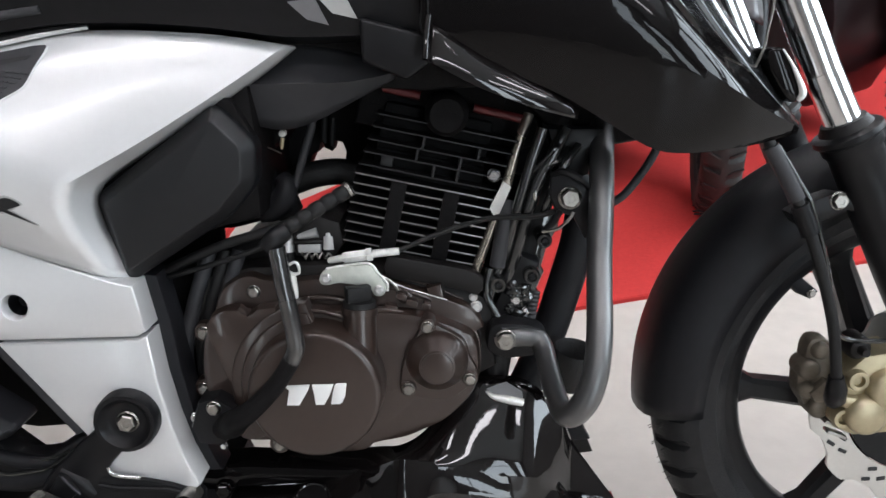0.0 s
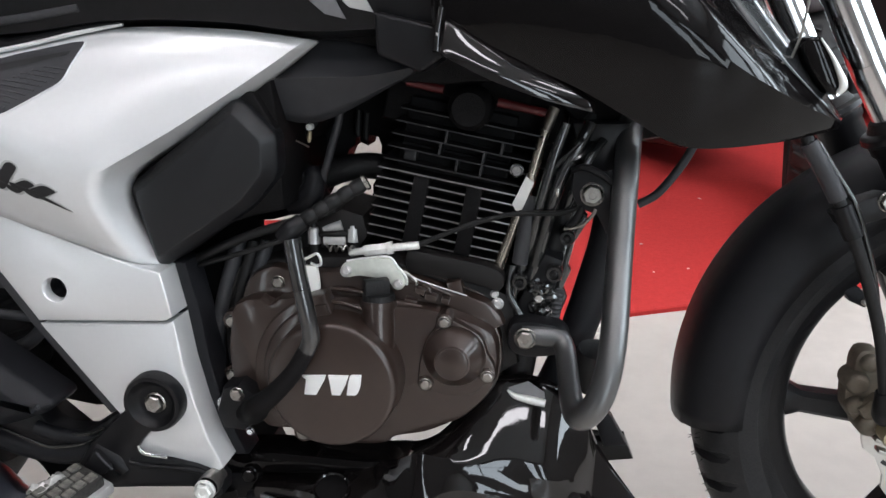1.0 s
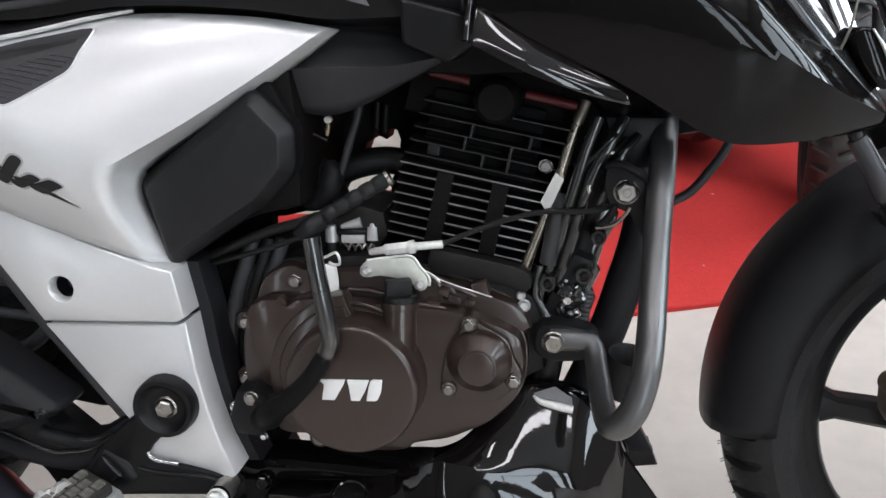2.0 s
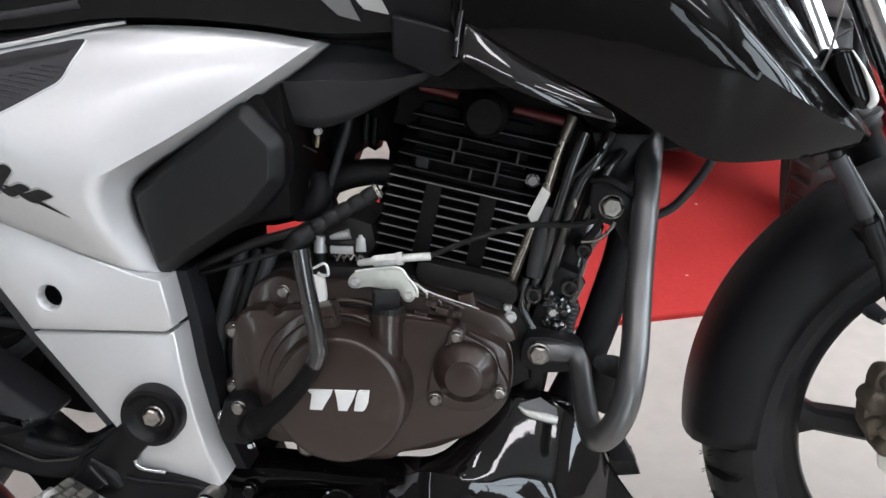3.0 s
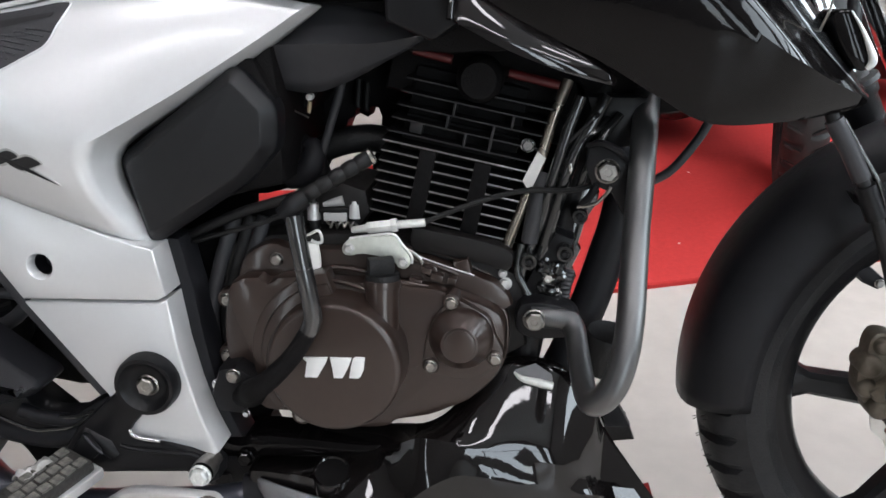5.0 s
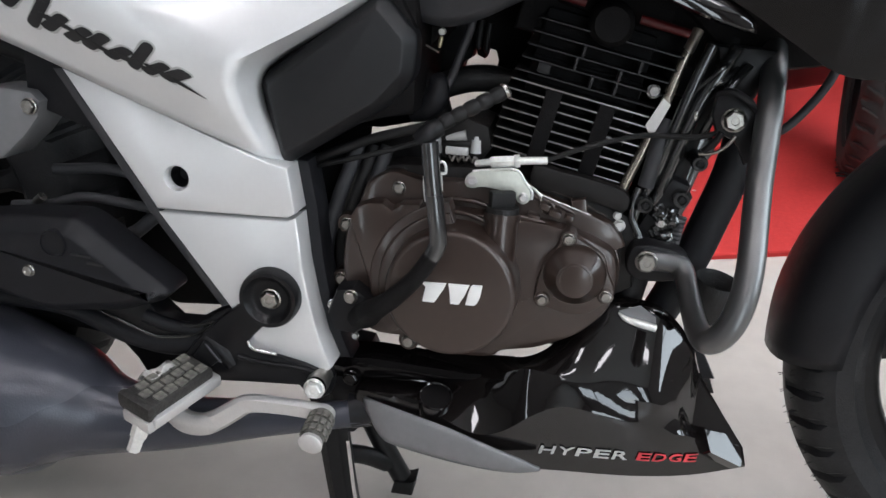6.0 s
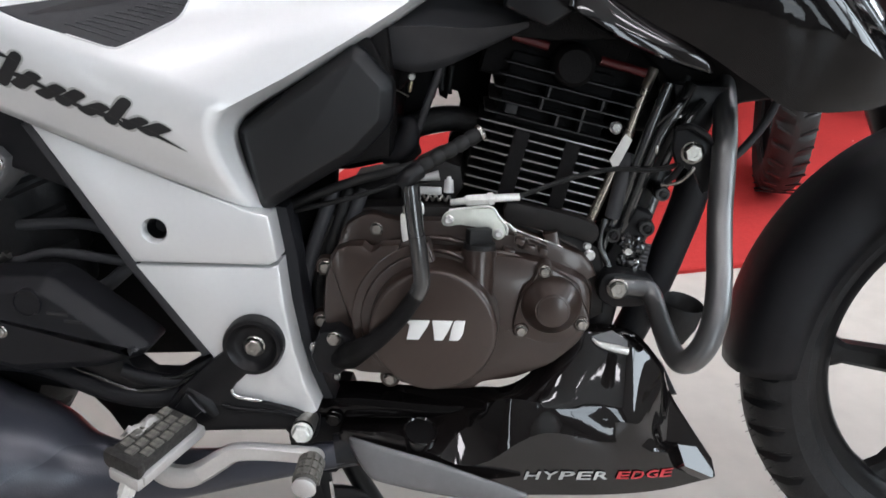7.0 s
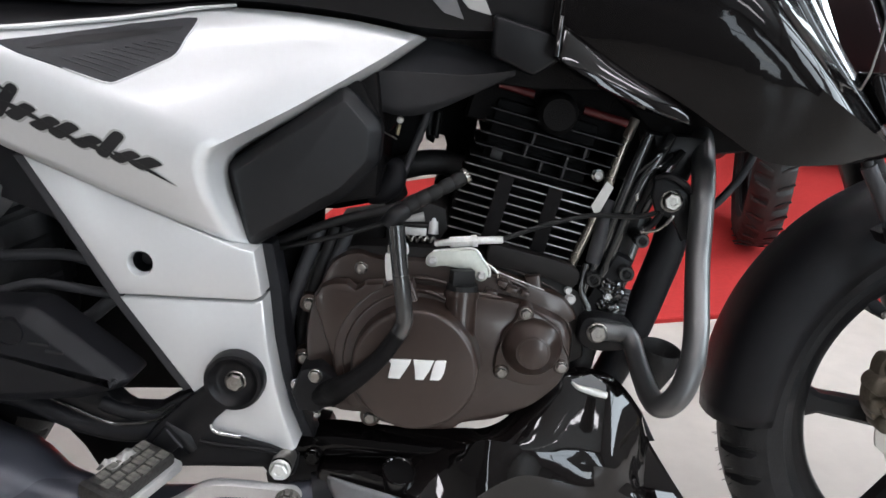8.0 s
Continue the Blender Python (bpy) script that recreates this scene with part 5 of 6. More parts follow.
    tap = part("fuel_tap", tube([(-0.1585, -0.07, 0.5780, 0.0016), (-0.1580, -0.07, 0.5830, 0.0024), (-0.1570, -0.07, 0.5890, 0.0020)], straight=True, sides=10), GOLD, bike, "small brass fuel tap")
    part("tap_knob", lathe([(0, 0.076), (0.003, 0.0755), (0.0036, 0.074), (0.0036, 0.068)], (-0.1565, 0, 0.5936), sides=14), TAGWHITE, tap)
    part("tap_rod", tube([(-0.1730, -0.07, 0.5800), (-0.1640, -0.07, 0.5760), (-0.1590, -0.07, 0.5735)], 0.0010, sides=6), STEEL, tap)
    part("rear_mount", prism([(-0.30, 0.51), (-0.24, 0.535), (-0.18, 0.565), (-0.15, 0.60), (-0.2, 0.62), (-0.31, 0.57)], -0.04, 0.06, 0.006), FINBLACK, bike)


for hx, hz in ((-0.128, 0.572), (-0.119, 0.569)):
    part("hose_end", tube([(hx, 0.02, hz + 0.03, 0.0035), (hx - 0.002, 0.02, hz + 0.006, 0.0035), (hx, 0.018, hz, 0.002)], sides=10), RUBBER, bike, "short black vent hose")
part("intake_hose", tube([(-0.192, 0.0, 0.514), (-0.165, -0.005, 0.5315), (-0.138, -0.005, 0.5415), (-0.112, 0.0, 0.5440), (-0.085, 0.0, 0.539)], 0.0142), RUBBER, bike, "arched black intake hose")
carburettor()


def front_of_engine():
    part("dipstick_tube", tube([(0.084, -0.066, 0.612), (0.072, -0.074, 0.578), (0.060, -0.080, 0.536), (0.047, -0.084, 0.498), (0.036, -0.086, 0.468), (0.022, -0.088, 0.424)], 0.0052), PIPE, bike, "bent zinc-plated oil pipe")
    part("paper_tag", prism([(0.0455, 0.5225), (0.0585, 0.5495), (0.0660, 0.5435), (0.0555, 0.5175), (0.0495, 0.5155)], -0.0895, -0.0880, 0.0003), TAGWHITE, bike, "small white paper tag on the pipe")
    rng = random.Random(11)
    for cx, cy, cz, r in ((0.079, -0.088, 0.438, 0.0110), (0.070, -0.090, 0.440, 0.0095), (0.077, -0.088, 0.418, 0.0110), (0.068, -0.088, 0.420, 0.0085), (0.085, -0.086, 0.430, 0.0085)):
        bm = bmesh.new()
        bmesh.ops.create_icosphere(bm, subdivisions=3, radius=r)
        for v in bm.verts:
            v.co = v.co * rng.uniform(0.82, 1.08) * (1 + 0.10 * math.sin(v.co.z * 1500)) + Vector((cx, cy, cz))
        part("taped_joint", bm, LEVER, bike, "crinkled black tape round a wiring joint", 25)
    frame_tube = part("down_tube", tube([(0.150, -0.02, 0.70), (0.118, -0.045, 0.60), (0.096, -0.05, 0.52), (0.078, -0.055, 0.45), (0.062, -0.07, 0.395), (0.05, -0.075, 0.33)], 0.0165), SATIN, bike, "black frame down tube")
    part("gusset", prism([(0.10, 0.60), (0.155, 0.60), (0.142, 0.555), (0.115, 0.55)], -0.085, -0.04, 0.004), SATIN, frame_tube)
    part("engine_mount", prism([(0.045, 0.41), (0.062, 0.445), (0.078, 0.475), (0.096, 0.468), (0.086, 0.43), (0.076, 0.40), (0.066, 0.375), (0.048, 0.38)], -0.092, -0.06, 0.004), SATIN, bike, "black engine mount")
    for x, z, r in ((0.073, 0.430, 0.0045), (0.081, 0.416, 0.0042)):
        bolt(x, -0.093, z, r, bike, CHROME if r < 0.0065 else SATIN, "mount_bolt")
    for pts, r in (([(0.118, -0.085, 0.60), (0.105, -0.092, 0.575), (0.090, -0.094, 0.545), (0.078, -0.09, 0.50), (0.066, -0.085, 0.45), (0.058, -0.08, 0.41)], 0.0065),
                   ([(0.095, -0.09, 0.60), (0.085, -0.094, 0.57), (0.074, -0.094, 0.53), (0.062, -0.09, 0.48), (0.052, -0.088, 0.45), (0.046, -0.09, 0.425), (0.055, -0.092, 0.41)], 0.0055),
                   ([(0.13, -0.09, 0.585), (0.115, -0.1, 0.565), (0.104, -0.1, 0.54), (0.098, -0.096, 0.52)], 0.004)):
        part("engine_hose", tube(pts, r), LEVER, bike, "glossy black hose in front of the engine")
    part("frame_plate", prism([(0.1187, 0.5072), (0.1168, 0.4961), (0.1071, 0.4788), (0.1014, 0.4558), (0.1044, 0.4502), (0.0972, 0.4325), (0.1011, 0.4221), (0.0925, 0.3968), (0.060, 0.388), (0.058, 0.46), (0.082, 0.512), (0.100, 0.522)], -0.064, -0.052, 0.003), LEVER, bike, "glossy black frame plate in front of the engine")
    part("flat_hose", tube([(0.0655, -0.082, 0.528, 0.0060), (0.062, -0.088, 0.5134, 0.0080), (0.0575, -0.091, 0.488, 0.0082), (0.0537, -0.091, 0.4643, 0.0078)], sides=14), GREYPLASTIC, bike, "dull grey hose beside the cylinder")
    part("vent_tube", tube([(0.0470, -0.094, 0.463), (0.0438, -0.096, 0.4472), (0.0444, -0.097, 0.4332), (0.0530, -0.098, 0.4167)], 0.0038), LEVER, bike, "thin glossy black vent tube")
    for x, z, r in ((0.0543, 0.4488, 0.0075), (0.0870, 0.4576, 0.0078), (0.0985, 0.4935, 0.0070)):
        boss = part("mount_boss", lathe([(0, 0.104), (r * 0.62, 0.104), (r * 0.66, 0.1065), (r * 0.95, 0.1065), (r * 1.05, 0.104), (r * 1.1, 0.07)], (x, 0, z), sides=28), LEVER, bike, "glossy black round frame boss")
        bolt(x, -0.104, z, r * 0.42, boss, SATIN)
    part("loop_wire", tube([(0.0829, -0.095, 0.556), (0.0924, -0.097, 0.5665), (0.1018, -0.098, 0.577), (0.1100, -0.095, 0.5850), (0.1183, -0.085, 0.590)], 0.0022, sides=8), LEVER, bike, "thin glossy wire loop")
    part("loop_wire", tube([(0.0860, -0.090, 0.545), (0.0960, -0.096, 0.562), (0.1090, -0.097, 0.5700), (0.1200, -0.090, 0.582)], 0.0026, sides=8), LEVER, bike, "thin glossy wire loop")
    part("wire_clip", prism([(0.0858, 0.5405), (0.0890, 0.5425), (0.0905, 0.5360), (0.0885, 0.5315), (0.0868, 0.5350)], -0.102, -0.096, 0.001), STEEL, bike, "small bright wire clip")
    part("cable_end", tube([(0.1235, -0.114, 0.5240), (0.1204, -0.114, 0.5183), (0.1109, -0.110, 0.5073), (0.0959, -0.104, 0.5025)], 0.0017, sides=8), STEEL, bike, "bright bare cable end")
    part("lever_arm", tube([(0.0990, -0.106, 0.5060, 0.0030), (0.1060, -0.109, 0.5140, 0.0036), (0.1120, -0.112, 0.5260, 0.0030)], sides=10), SATIN, bike)
    part("ribbed_sleeve", tube([(0.0925, -0.085, 0.437), (0.0899, -0.088, 0.4214), (0.0880, -0.088, 0.405)], 0.0062, steps=8, ribs=lambda i: 1.0 if i % 2 else 0.86), GREYPLASTIC, bike, "grey ribbed sleeve")
    pipe = part("exhaust_header", tube([(0.07, -0.02, 0.565), (0.115, -0.035, 0.556), (0.142, -0.045, 0.525), (0.141, -0.05, 0.485), (0.127, -0.052, 0.43), (0.110, -0.055, 0.375), (0.085, -0.06, 0.315), (0.05, -0.07, 0.265), (-0.02, -0.09, 0.235), (-0.12, -0.12, 0.222), (-0.22, -0.14, 0.205)], 0.0185, sides=22), MATT, bike, "matt black exhaust header pipe")
    guard = part("engine_guard", tube([(0.158, -0.045, 0.604, 0.0118), (0.154, -0.078, 0.586, 0.0118), (0.1500, -0.108, 0.556, 0.0118), (0.1468, -0.129, 0.520, 0.0118), (0.1446, -0.143, 0.490, 0.0118), (0.1418, -0.166, 0.459, 0.0118), (0.1388, -0.190, 0.431, 0.0118), (0.1345, -0.206, 0.405, 0.0118), (0.1275, -0.213, 0.382, 0.0118), (0.118, -0.212, 0.366, 0.0116), (0.110, -0.203, 0.359, 0.0112), (0.1055, -0.183, 0.361, 0.0106), (0.1030, -0.158, 0.369, 0.0102), (0.1010, -0.134, 0.379, 0.0100), (0.0985, -0.118, 0.389, 0.0102), (0.0920, -0.112, 0.3960, 0.0106), (0.0780, -0.113, 0.3985, 0.0110), (0.058, -0.113, 0.3985, 0.0112)], sides=24), GUARDPAINT, bike, "satin black tubular engine guard")
    part("top_bracket", prism([(0.1010, 0.540), (0.1022, 0.5584), (0.1118, 0.5627), (0.1269, 0.5567), (0.1384, 0.5469), (0.1500, 0.5450), (0.1500, 0.5060), (0.1359, 0.4977), (0.1246, 0.5182), (0.1067, 0.5253)], -0.112, -0.104, 0.002), SATIN, guard, "black guard bracket")
    part("bracket_flange", tube([(0.1020, -0.113, 0.5600, 0.0028), (0.1118, -0.121, 0.5640, 0.0034), (0.1269, -0.121, 0.5575, 0.0034), (0.1390, -0.113, 0.5465, 0.0022)], sides=8), SATIN, guard)
    bolt(0.120, -0.112, 0.538, 0.0092, guard, spin=14)
    part("low_bracket", prism(rounded([(0.044, 0.386), (0.046, 0.408), (0.060, 0.4135), (0.088, 0.4105), (0.102, 0.401), (0.103, 0.386), (0.088, 0.378), (0.060, 0.376)], 3), -0.117, -0.09, 0.005), SATIN, guard, "black guard bracket")
    bolt(0.061, -0.1215, 0.3985, 0.0088, guard, spin=8)
    part("hose_loop", tube([(0.170, -0.03, 0.512), (0.188, -0.03, 0.523), (0.206, -0.028, 0.545), (0.220, -0.025, 0.568), (0.232, -0.02, 0.600)], 0.0045), GREYPLASTIC, bike, "grey braided hose loop")
    part("horn", lathe([(0.0215, 0.024), (0.0225, 0.022), (0.021, 0.0), (0.015, -0.02), (0.012, -0.02), (0.017, 0.0), (0.0190, 0.02), (0.0215, 0.024)], (0.130, -0.100, 0.358), (0.15, -0.15, 0.97), sides=32), RUBBER, bike, "open black rubber funnel")


front_of_engine()

part("far_crankcase_cover", prism([(-0.30, 0.31), (-0.30, 0.40), (-0.22, 0.425), (-0.06, 0.435), (0.05, 0.42), (0.06, 0.34), (-0.05, 0.30)], 0.13, 0.17, 0.01), CASEDARK, bike, "dark casing of the far engine side")
part("far_side_cover", prism([(-0.50, 0.54), (-0.40, 0.40), (-0.34, 0.32), (-0.27, 0.32), (-0.27, 0.40), (-0.29, 0.425), (-0.34, 0.47), (-0.36, 0.55)], 0.12, 0.15, 0.008), MATT, bike, "dark inner side of the far cover")
part("far_down_tube", tube([(0.150, 0.02, 0.70), (0.118, 0.045, 0.60), (0.085, 0.05, 0.47), (0.062, 0.07, 0.395), (0.05, 0.075, 0.33)], 0.0165), SATIN, bike, "black frame down tube of the far side")
part("far_intake_frame", prism([(-0.08, 0.535), (-0.07, 0.64), (-0.23, 0.64), (-0.23, 0.552), (-0.175, 0.540), (-0.164, 0.5335), (-0.150, 0.545), (-0.1455, 0.5560), (-0.1385, 0.5600), (-0.1355, 0.5760), (-0.1325, 0.5640), (-0.124, 0.5600), (-0.121, 0.5720), (-0.112, 0.5700), (-0.1085, 0.5600), (-0.110, 0.5450), (-0.106, 0.535)], 0.04, 0.08, 0.002), FINBLACK, bike, "black frame part behind the intake")
part("far_intake_frame", prism([(-0.120, 0.44), (-0.07, 0.44), (-0.07, 0.535), (-0.108, 0.535), (-0.120, 0.515)], 0.04, 0.08, 0.002), FINBLACK, bike, "black frame part behind the intake")
part("front_frame_fill", prism([(0.035, 0.44), (0.075, 0.44), (0.088, 0.50), (0.100, 0.60), (0.07, 0.62), (0.05, 0.55)], -0.02, 0.05, 0.005), FINBLACK, bike, "black frame part in front of the cylinder")

# ---- belly pan ----
PAN_TOP = [(-0.215, -0.095, 0.252), (-0.16, -0.098, 0.2615), (-0.12, -0.10, 0.2655), (-0.066, -0.10, 0.2695), (-0.046, -0.10, 0.2705), (-0.026, -0.10, 0.2805), (-0.008, -0.10, 0.2995), (0.014, -0.098, 0.3275), (0.041, -0.094, 0.347), (0.086, -0.090, 0.341), (0.121, -0.090, 0.306), (0.135, -0.088, 0.272), (0.160, -0.090, 0.236), (0.190, -0.094, 0.196)]
B1 = [(-0.215, -0.112, 0.23), (-0.165, -0.116, 0.2345), (-0.129, -0.12, 0.2405), (-0.083, -0.126, 0.2545), (-0.053, -0.14, 0.2745), (-0.041, -0.147, 0.2815), (-0.018, -0.1496, 0.281), (0.0126, -0.147, 0.2773), (0.046, -0.1441, 0.27), (0.085, -0.1408, 0.2614), (0.109, -0.128, 0.245), (0.13, -0.114, 0.224), (0.16, -0.104, 0.207), (0.19, -0.094, 0.196)]
B2 = [(-0.215, -0.144, 0.232), (-0.173, -0.154, 0.238), (-0.147, -0.158, 0.2365), (-0.120, -0.164, 0.225), (-0.085, -0.168, 0.2145), (-0.057, -0.169, 0.2235), (-0.030, -0.167, 0.2440), (-0.0025, -0.163, 0.2550), (0.032, -0.156, 0.2480), (0.061, -0.150, 0.2390), (0.090, -0.142, 0.2310), (0.124, -0.130, 0.2210), (0.160, -0.112, 0.2060), (0.190, -0.094, 0.196)]
PAN_LOW = [(-0.215, -0.146, 0.206), (-0.15, -0.162, 0.188), (-0.0595, -0.161, 0.1794), (0.0014, -0.153, 0.1775), (0.0724, -0.145, 0.1775), (0.1332, -0.127, 0.1762), (0.194, -0.102, 0.1795)]


def ruled(top, bottom, nu, nv, bulge):
    """A sheet whose columns run straight across between two curves of rising x."""
    rows = []
    for curve in (top, bottom):
        path = smooth_path(curve, 5)
        xs = np.linspace(path[0][0], path[-1][0], nu)
        rows.append(np.stack([xs, np.interp(xs, path[:, 0], path[:, 1]), np.interp(xs, path[:, 0], path[:, 2])], 1))
    sheet = Patch(top, bottom, [top[0], bottom[0]], [top[-1], bottom[-1]], 4, 4)
    v = np.linspace(0, 1, nv)[:, None, None]
    out = np.array([0, -0.8, 0.6])
    sheet.grid = (1 - v) * rows[0][None] + v * rows[1][None] + bulge * 4 * v * (1 - v) * np.sin(np.linspace(0, np.pi, nu))[None, :, None] * out
    return sheet


hood = ruled(PAN_TOP, B1, 96, 9, 0.002)
band = ruled(B1, B2, 96, 8, -0.0005)
lower_face = ruled(B2, PAN_LOW, 96, 10, 0.001)
pan_under = ruled(PAN_LOW, [(x, y + 0.07, z - 0.004) for x, y, z in PAN_LOW], 96, 4, 0)
belly = shell("belly_pan", (hood, band, lower_face, pan_under), PANGLOSS, bike, 0.003, "gloss black belly pan below the engine", 30)
far_half = part("far_half", prism([(0.02, 0.150), (0.19, 0.175), (0.178, 0.205), (0.130, 0.205), (0.06, 0.175)], 0.06, 0.075, 0.003), GLOSS, belly, "gloss black far side of the belly pan")
part("tip_bracket", prism([(0.138, 0.246), (0.146, 0.262), (0.158, 0.250), (0.178, 0.214), (0.150, 0.212)], 0.02, 0.034, 0.003), MATT, belly)
u0 = (-0.131 + 0.215) / 0.405
mouth = Vector(band.at(u0, 0.62))
mouth_axis = (Vector(band.at(u0 + 0.04, 0.62)) - Vector(band.at(u0 - 0.04, 0.62))).cross(Vector(band.at(u0, 0.95)) - Vector(band.at(u0, 0.3))).normalized()
mouth_axis = mouth_axis if mouth_axis.y < 0 else -mouth_axis
mouth = mouth + mouth_axis * 0.002
opening = part("opening_rim", lathe([(0.0150, 0.0036), (0.0162, 0.0050), (0.0180, 0.0042), (0.0186, 0.0), (0.0186, -0.01)], tuple(mouth), tuple(mouth_axis), sides=40, squash=1.2), PANGLOSS, belly, "rim of a round opening")
part("opening_dark", lathe([(0, 0.0026), (0.0151, 0.0034), (0.0152, -0.01)], tuple(mouth), tuple(mouth_axis), sides=40, squash=1.2), FINBLACK, opening, "dark inside of the opening")
accent = Patch([(-0.203, -0.152, 0.230), (-0.17, -0.164, 0.229), (-0.114, -0.174, 0.221), (-0.06, -0.178, 0.206), (-0.018, -0.176, 0.192)], [(-0.196, -0.154, 0.212), (-0.182, -0.164, 0.196), (-0.165, -0.170, 0.191), (-0.10, -0.176, 0.1845), (-0.05, -0.179, 0.184), (-0.018, -0.176, 0.188)], [(-0.203, -0.152, 0.230), (-0.202, -0.153, 0.222), (-0.196, -0.154, 0.212)], [(-0.018, -0.176, 0.192), (-0.018, -0.176, 0.190), (-0.018, -0.176, 0.188)], 24, 8, 0.003)
shell("accent", (accent,), ACCENT, belly, 0.004, "grey plastic accent of the belly pan", 40)
# the lettering on the lower face
SPOTS = []


def depth_on(patch, x, z):
    """The patch's y at a place in x and z."""
    spots = np.array([patch.at(u / 120, v / 40) for u in range(121) for v in range(41)]) if not SPOTS else SPOTS[0]
    SPOTS[:] = [spots]
    return float(spots[np.argmin((spots[:, 0] - x) ** 2 + (spots[:, 2] - z) ** 2)][1])


def pan_lettering(word, x0, x1, z0, z1, h, mat, label):
    """A wide word, sheared and laid on the pan letter by letter."""
    step = (x1 - x0) / len(word)
    for k, letter in enumerate(word):
        curve = bpy.data.curves.new("letter", "FONT")
        curve.body, curve.size, curve.extrude, curve.resolution_u, curve.offset = letter, 1.0, 0.02, 2, 0.012
        scratch = bpy.data.objects.new("letter", curve)
        me = bpy.data.meshes.new_from_object(scratch)
        bpy.data.objects.remove(scratch)
        co = np.array([v.co for v in me.vertices])
        low, high = co.min(0), co.max(0)
        a = x0 + step * (k + 0.06)
        wide = step * 0.84
        for v, c in zip(me.vertices, co):
            fx, fz = (c[0] - low[0]) / (high[0] - low[0]), (c[1] - low[1]) / (high[1] - low[1])
            x = a + wide * fx + 0.0022 * (fz - 0.5)
            z = z0 + (z1 - z0) * (x - x0) / (x1 - x0) + h * (fz - 0.5)
            v.co = (x, depth_on(lower_face, x, z) - 0.0032 + (0.0004 if c[2] < 0 else -0.0004), z)
        me.name = "letter"
        me.materials.append(mat)
        ob = new("letter", me)
        ob.parent = belly
        ob["label"] = label


pan_lettering("HYPER", -0.0212, 0.0700, 0.2040, 0.2022, 0.0100, LETTERGREY, "pale grey printed letter")
pan_lettering("EDGE", 0.0765, 0.1415, 0.2015, 0.1962, 0.0090, LETTERRED, "red printed letter")
# the hood's bright top facet: its reflection is given by grey and zinc colour
bm = bmesh.new()
corners = [(0.0425, -0.1030, 0.3370), (0.0643, -0.1030, 0.3455), (0.0806, -0.1050, 0.3356), (0.0820, -0.1085, 0.3249), (0.0521, -0.1080, 0.3313)]
rings = [[bm.verts.new((x - back * 0.4, y + back * 0.7, z - back * 0.5)) for x, y, z in corners] for back in (0, 0.014)]
bm.faces.new(rings[0])
for i in range(5):
    bm.faces.new((rings[0][i], rings[0][(i + 1) % 5], rings[1][(i + 1) % 5], rings[1][i]))
ledge = part("ledge_plate", bm, ACCENT, belly, "top facet of the pan, greyed for its reflection")
part("highlight_strip", tube([(0.0440, -0.1055, 0.3358, 0.0012), (0.0521, -0.1100, 0.3318, 0.0030), (0.0680, -0.1105, 0.3285, 0.0042), (0.0815, -0.1105, 0.3258, 0.0038)], sides=12), ZINC, ledge, "zinc strip for the highlight along the facet's lower edge")
# extra facet on the tip, tilted so that it mirrors an east window
bm = bmesh.new()
corners = [(0.1430, -0.1232, 0.2275), (0.1655, -0.1154, 0.2215), (0.1838, -0.1246, 0.1985), (0.1830, -0.1294, 0.1935), (0.1500, -0.1352, 0.2090)]
rings = [[bm.verts.new((x - back * 0.4, y + back * 0.6, z - back * 0.6)) for x, y, z in corners] for back in (0, 0.016)]
bm.faces.new(rings[0])
for i in range(5):
    bm.faces.new((rings[0][i], rings[0][(i + 1) % 5], rings[1][(i + 1) % 5], rings[1][i]))
part("nose_facet", bm, PANGLOSS, belly, "flat gloss black facet added to mirror the window")
# added block behind the pan, stops the red carpet mirroring in the hood
part("reflection_blocker", prism([(-0.14, 0.216), (-0.13, 0.300), (0.04, 0.305), (0.06, 0.270), (0.05, 0.214)], 0.060, 0.076, 0.004), FINBLACK, bike, "black block added to keep the carpet's reflection off the pan")
rail = part("frame_rail", prism([(-0.255, 0.258), (-0.20, 0.262), (-0.10, 0.258), (-0.045, 0.264), (-0.05, 0.256), (-0.10, 0.244), (-0.20, 0.236), (-0.25, 0.232)], -0.125, -0.085, 0.006), GLOSS, bike, "black lower frame rail")
bolt(-0.224, -0.127, 0.237, 0.0075, rail, GLOSS)
part("lower_bracket", prism([(-0.262, 0.262), (-0.215, 0.255), (-0.200, 0.222), (-0.205, 0.180), (-0.225, 0.155), (-0.27, 0.15), (-0.275, 0.20)], -0.105, -0.05, 0.005), MATT, bike, "black bracket under the frame")

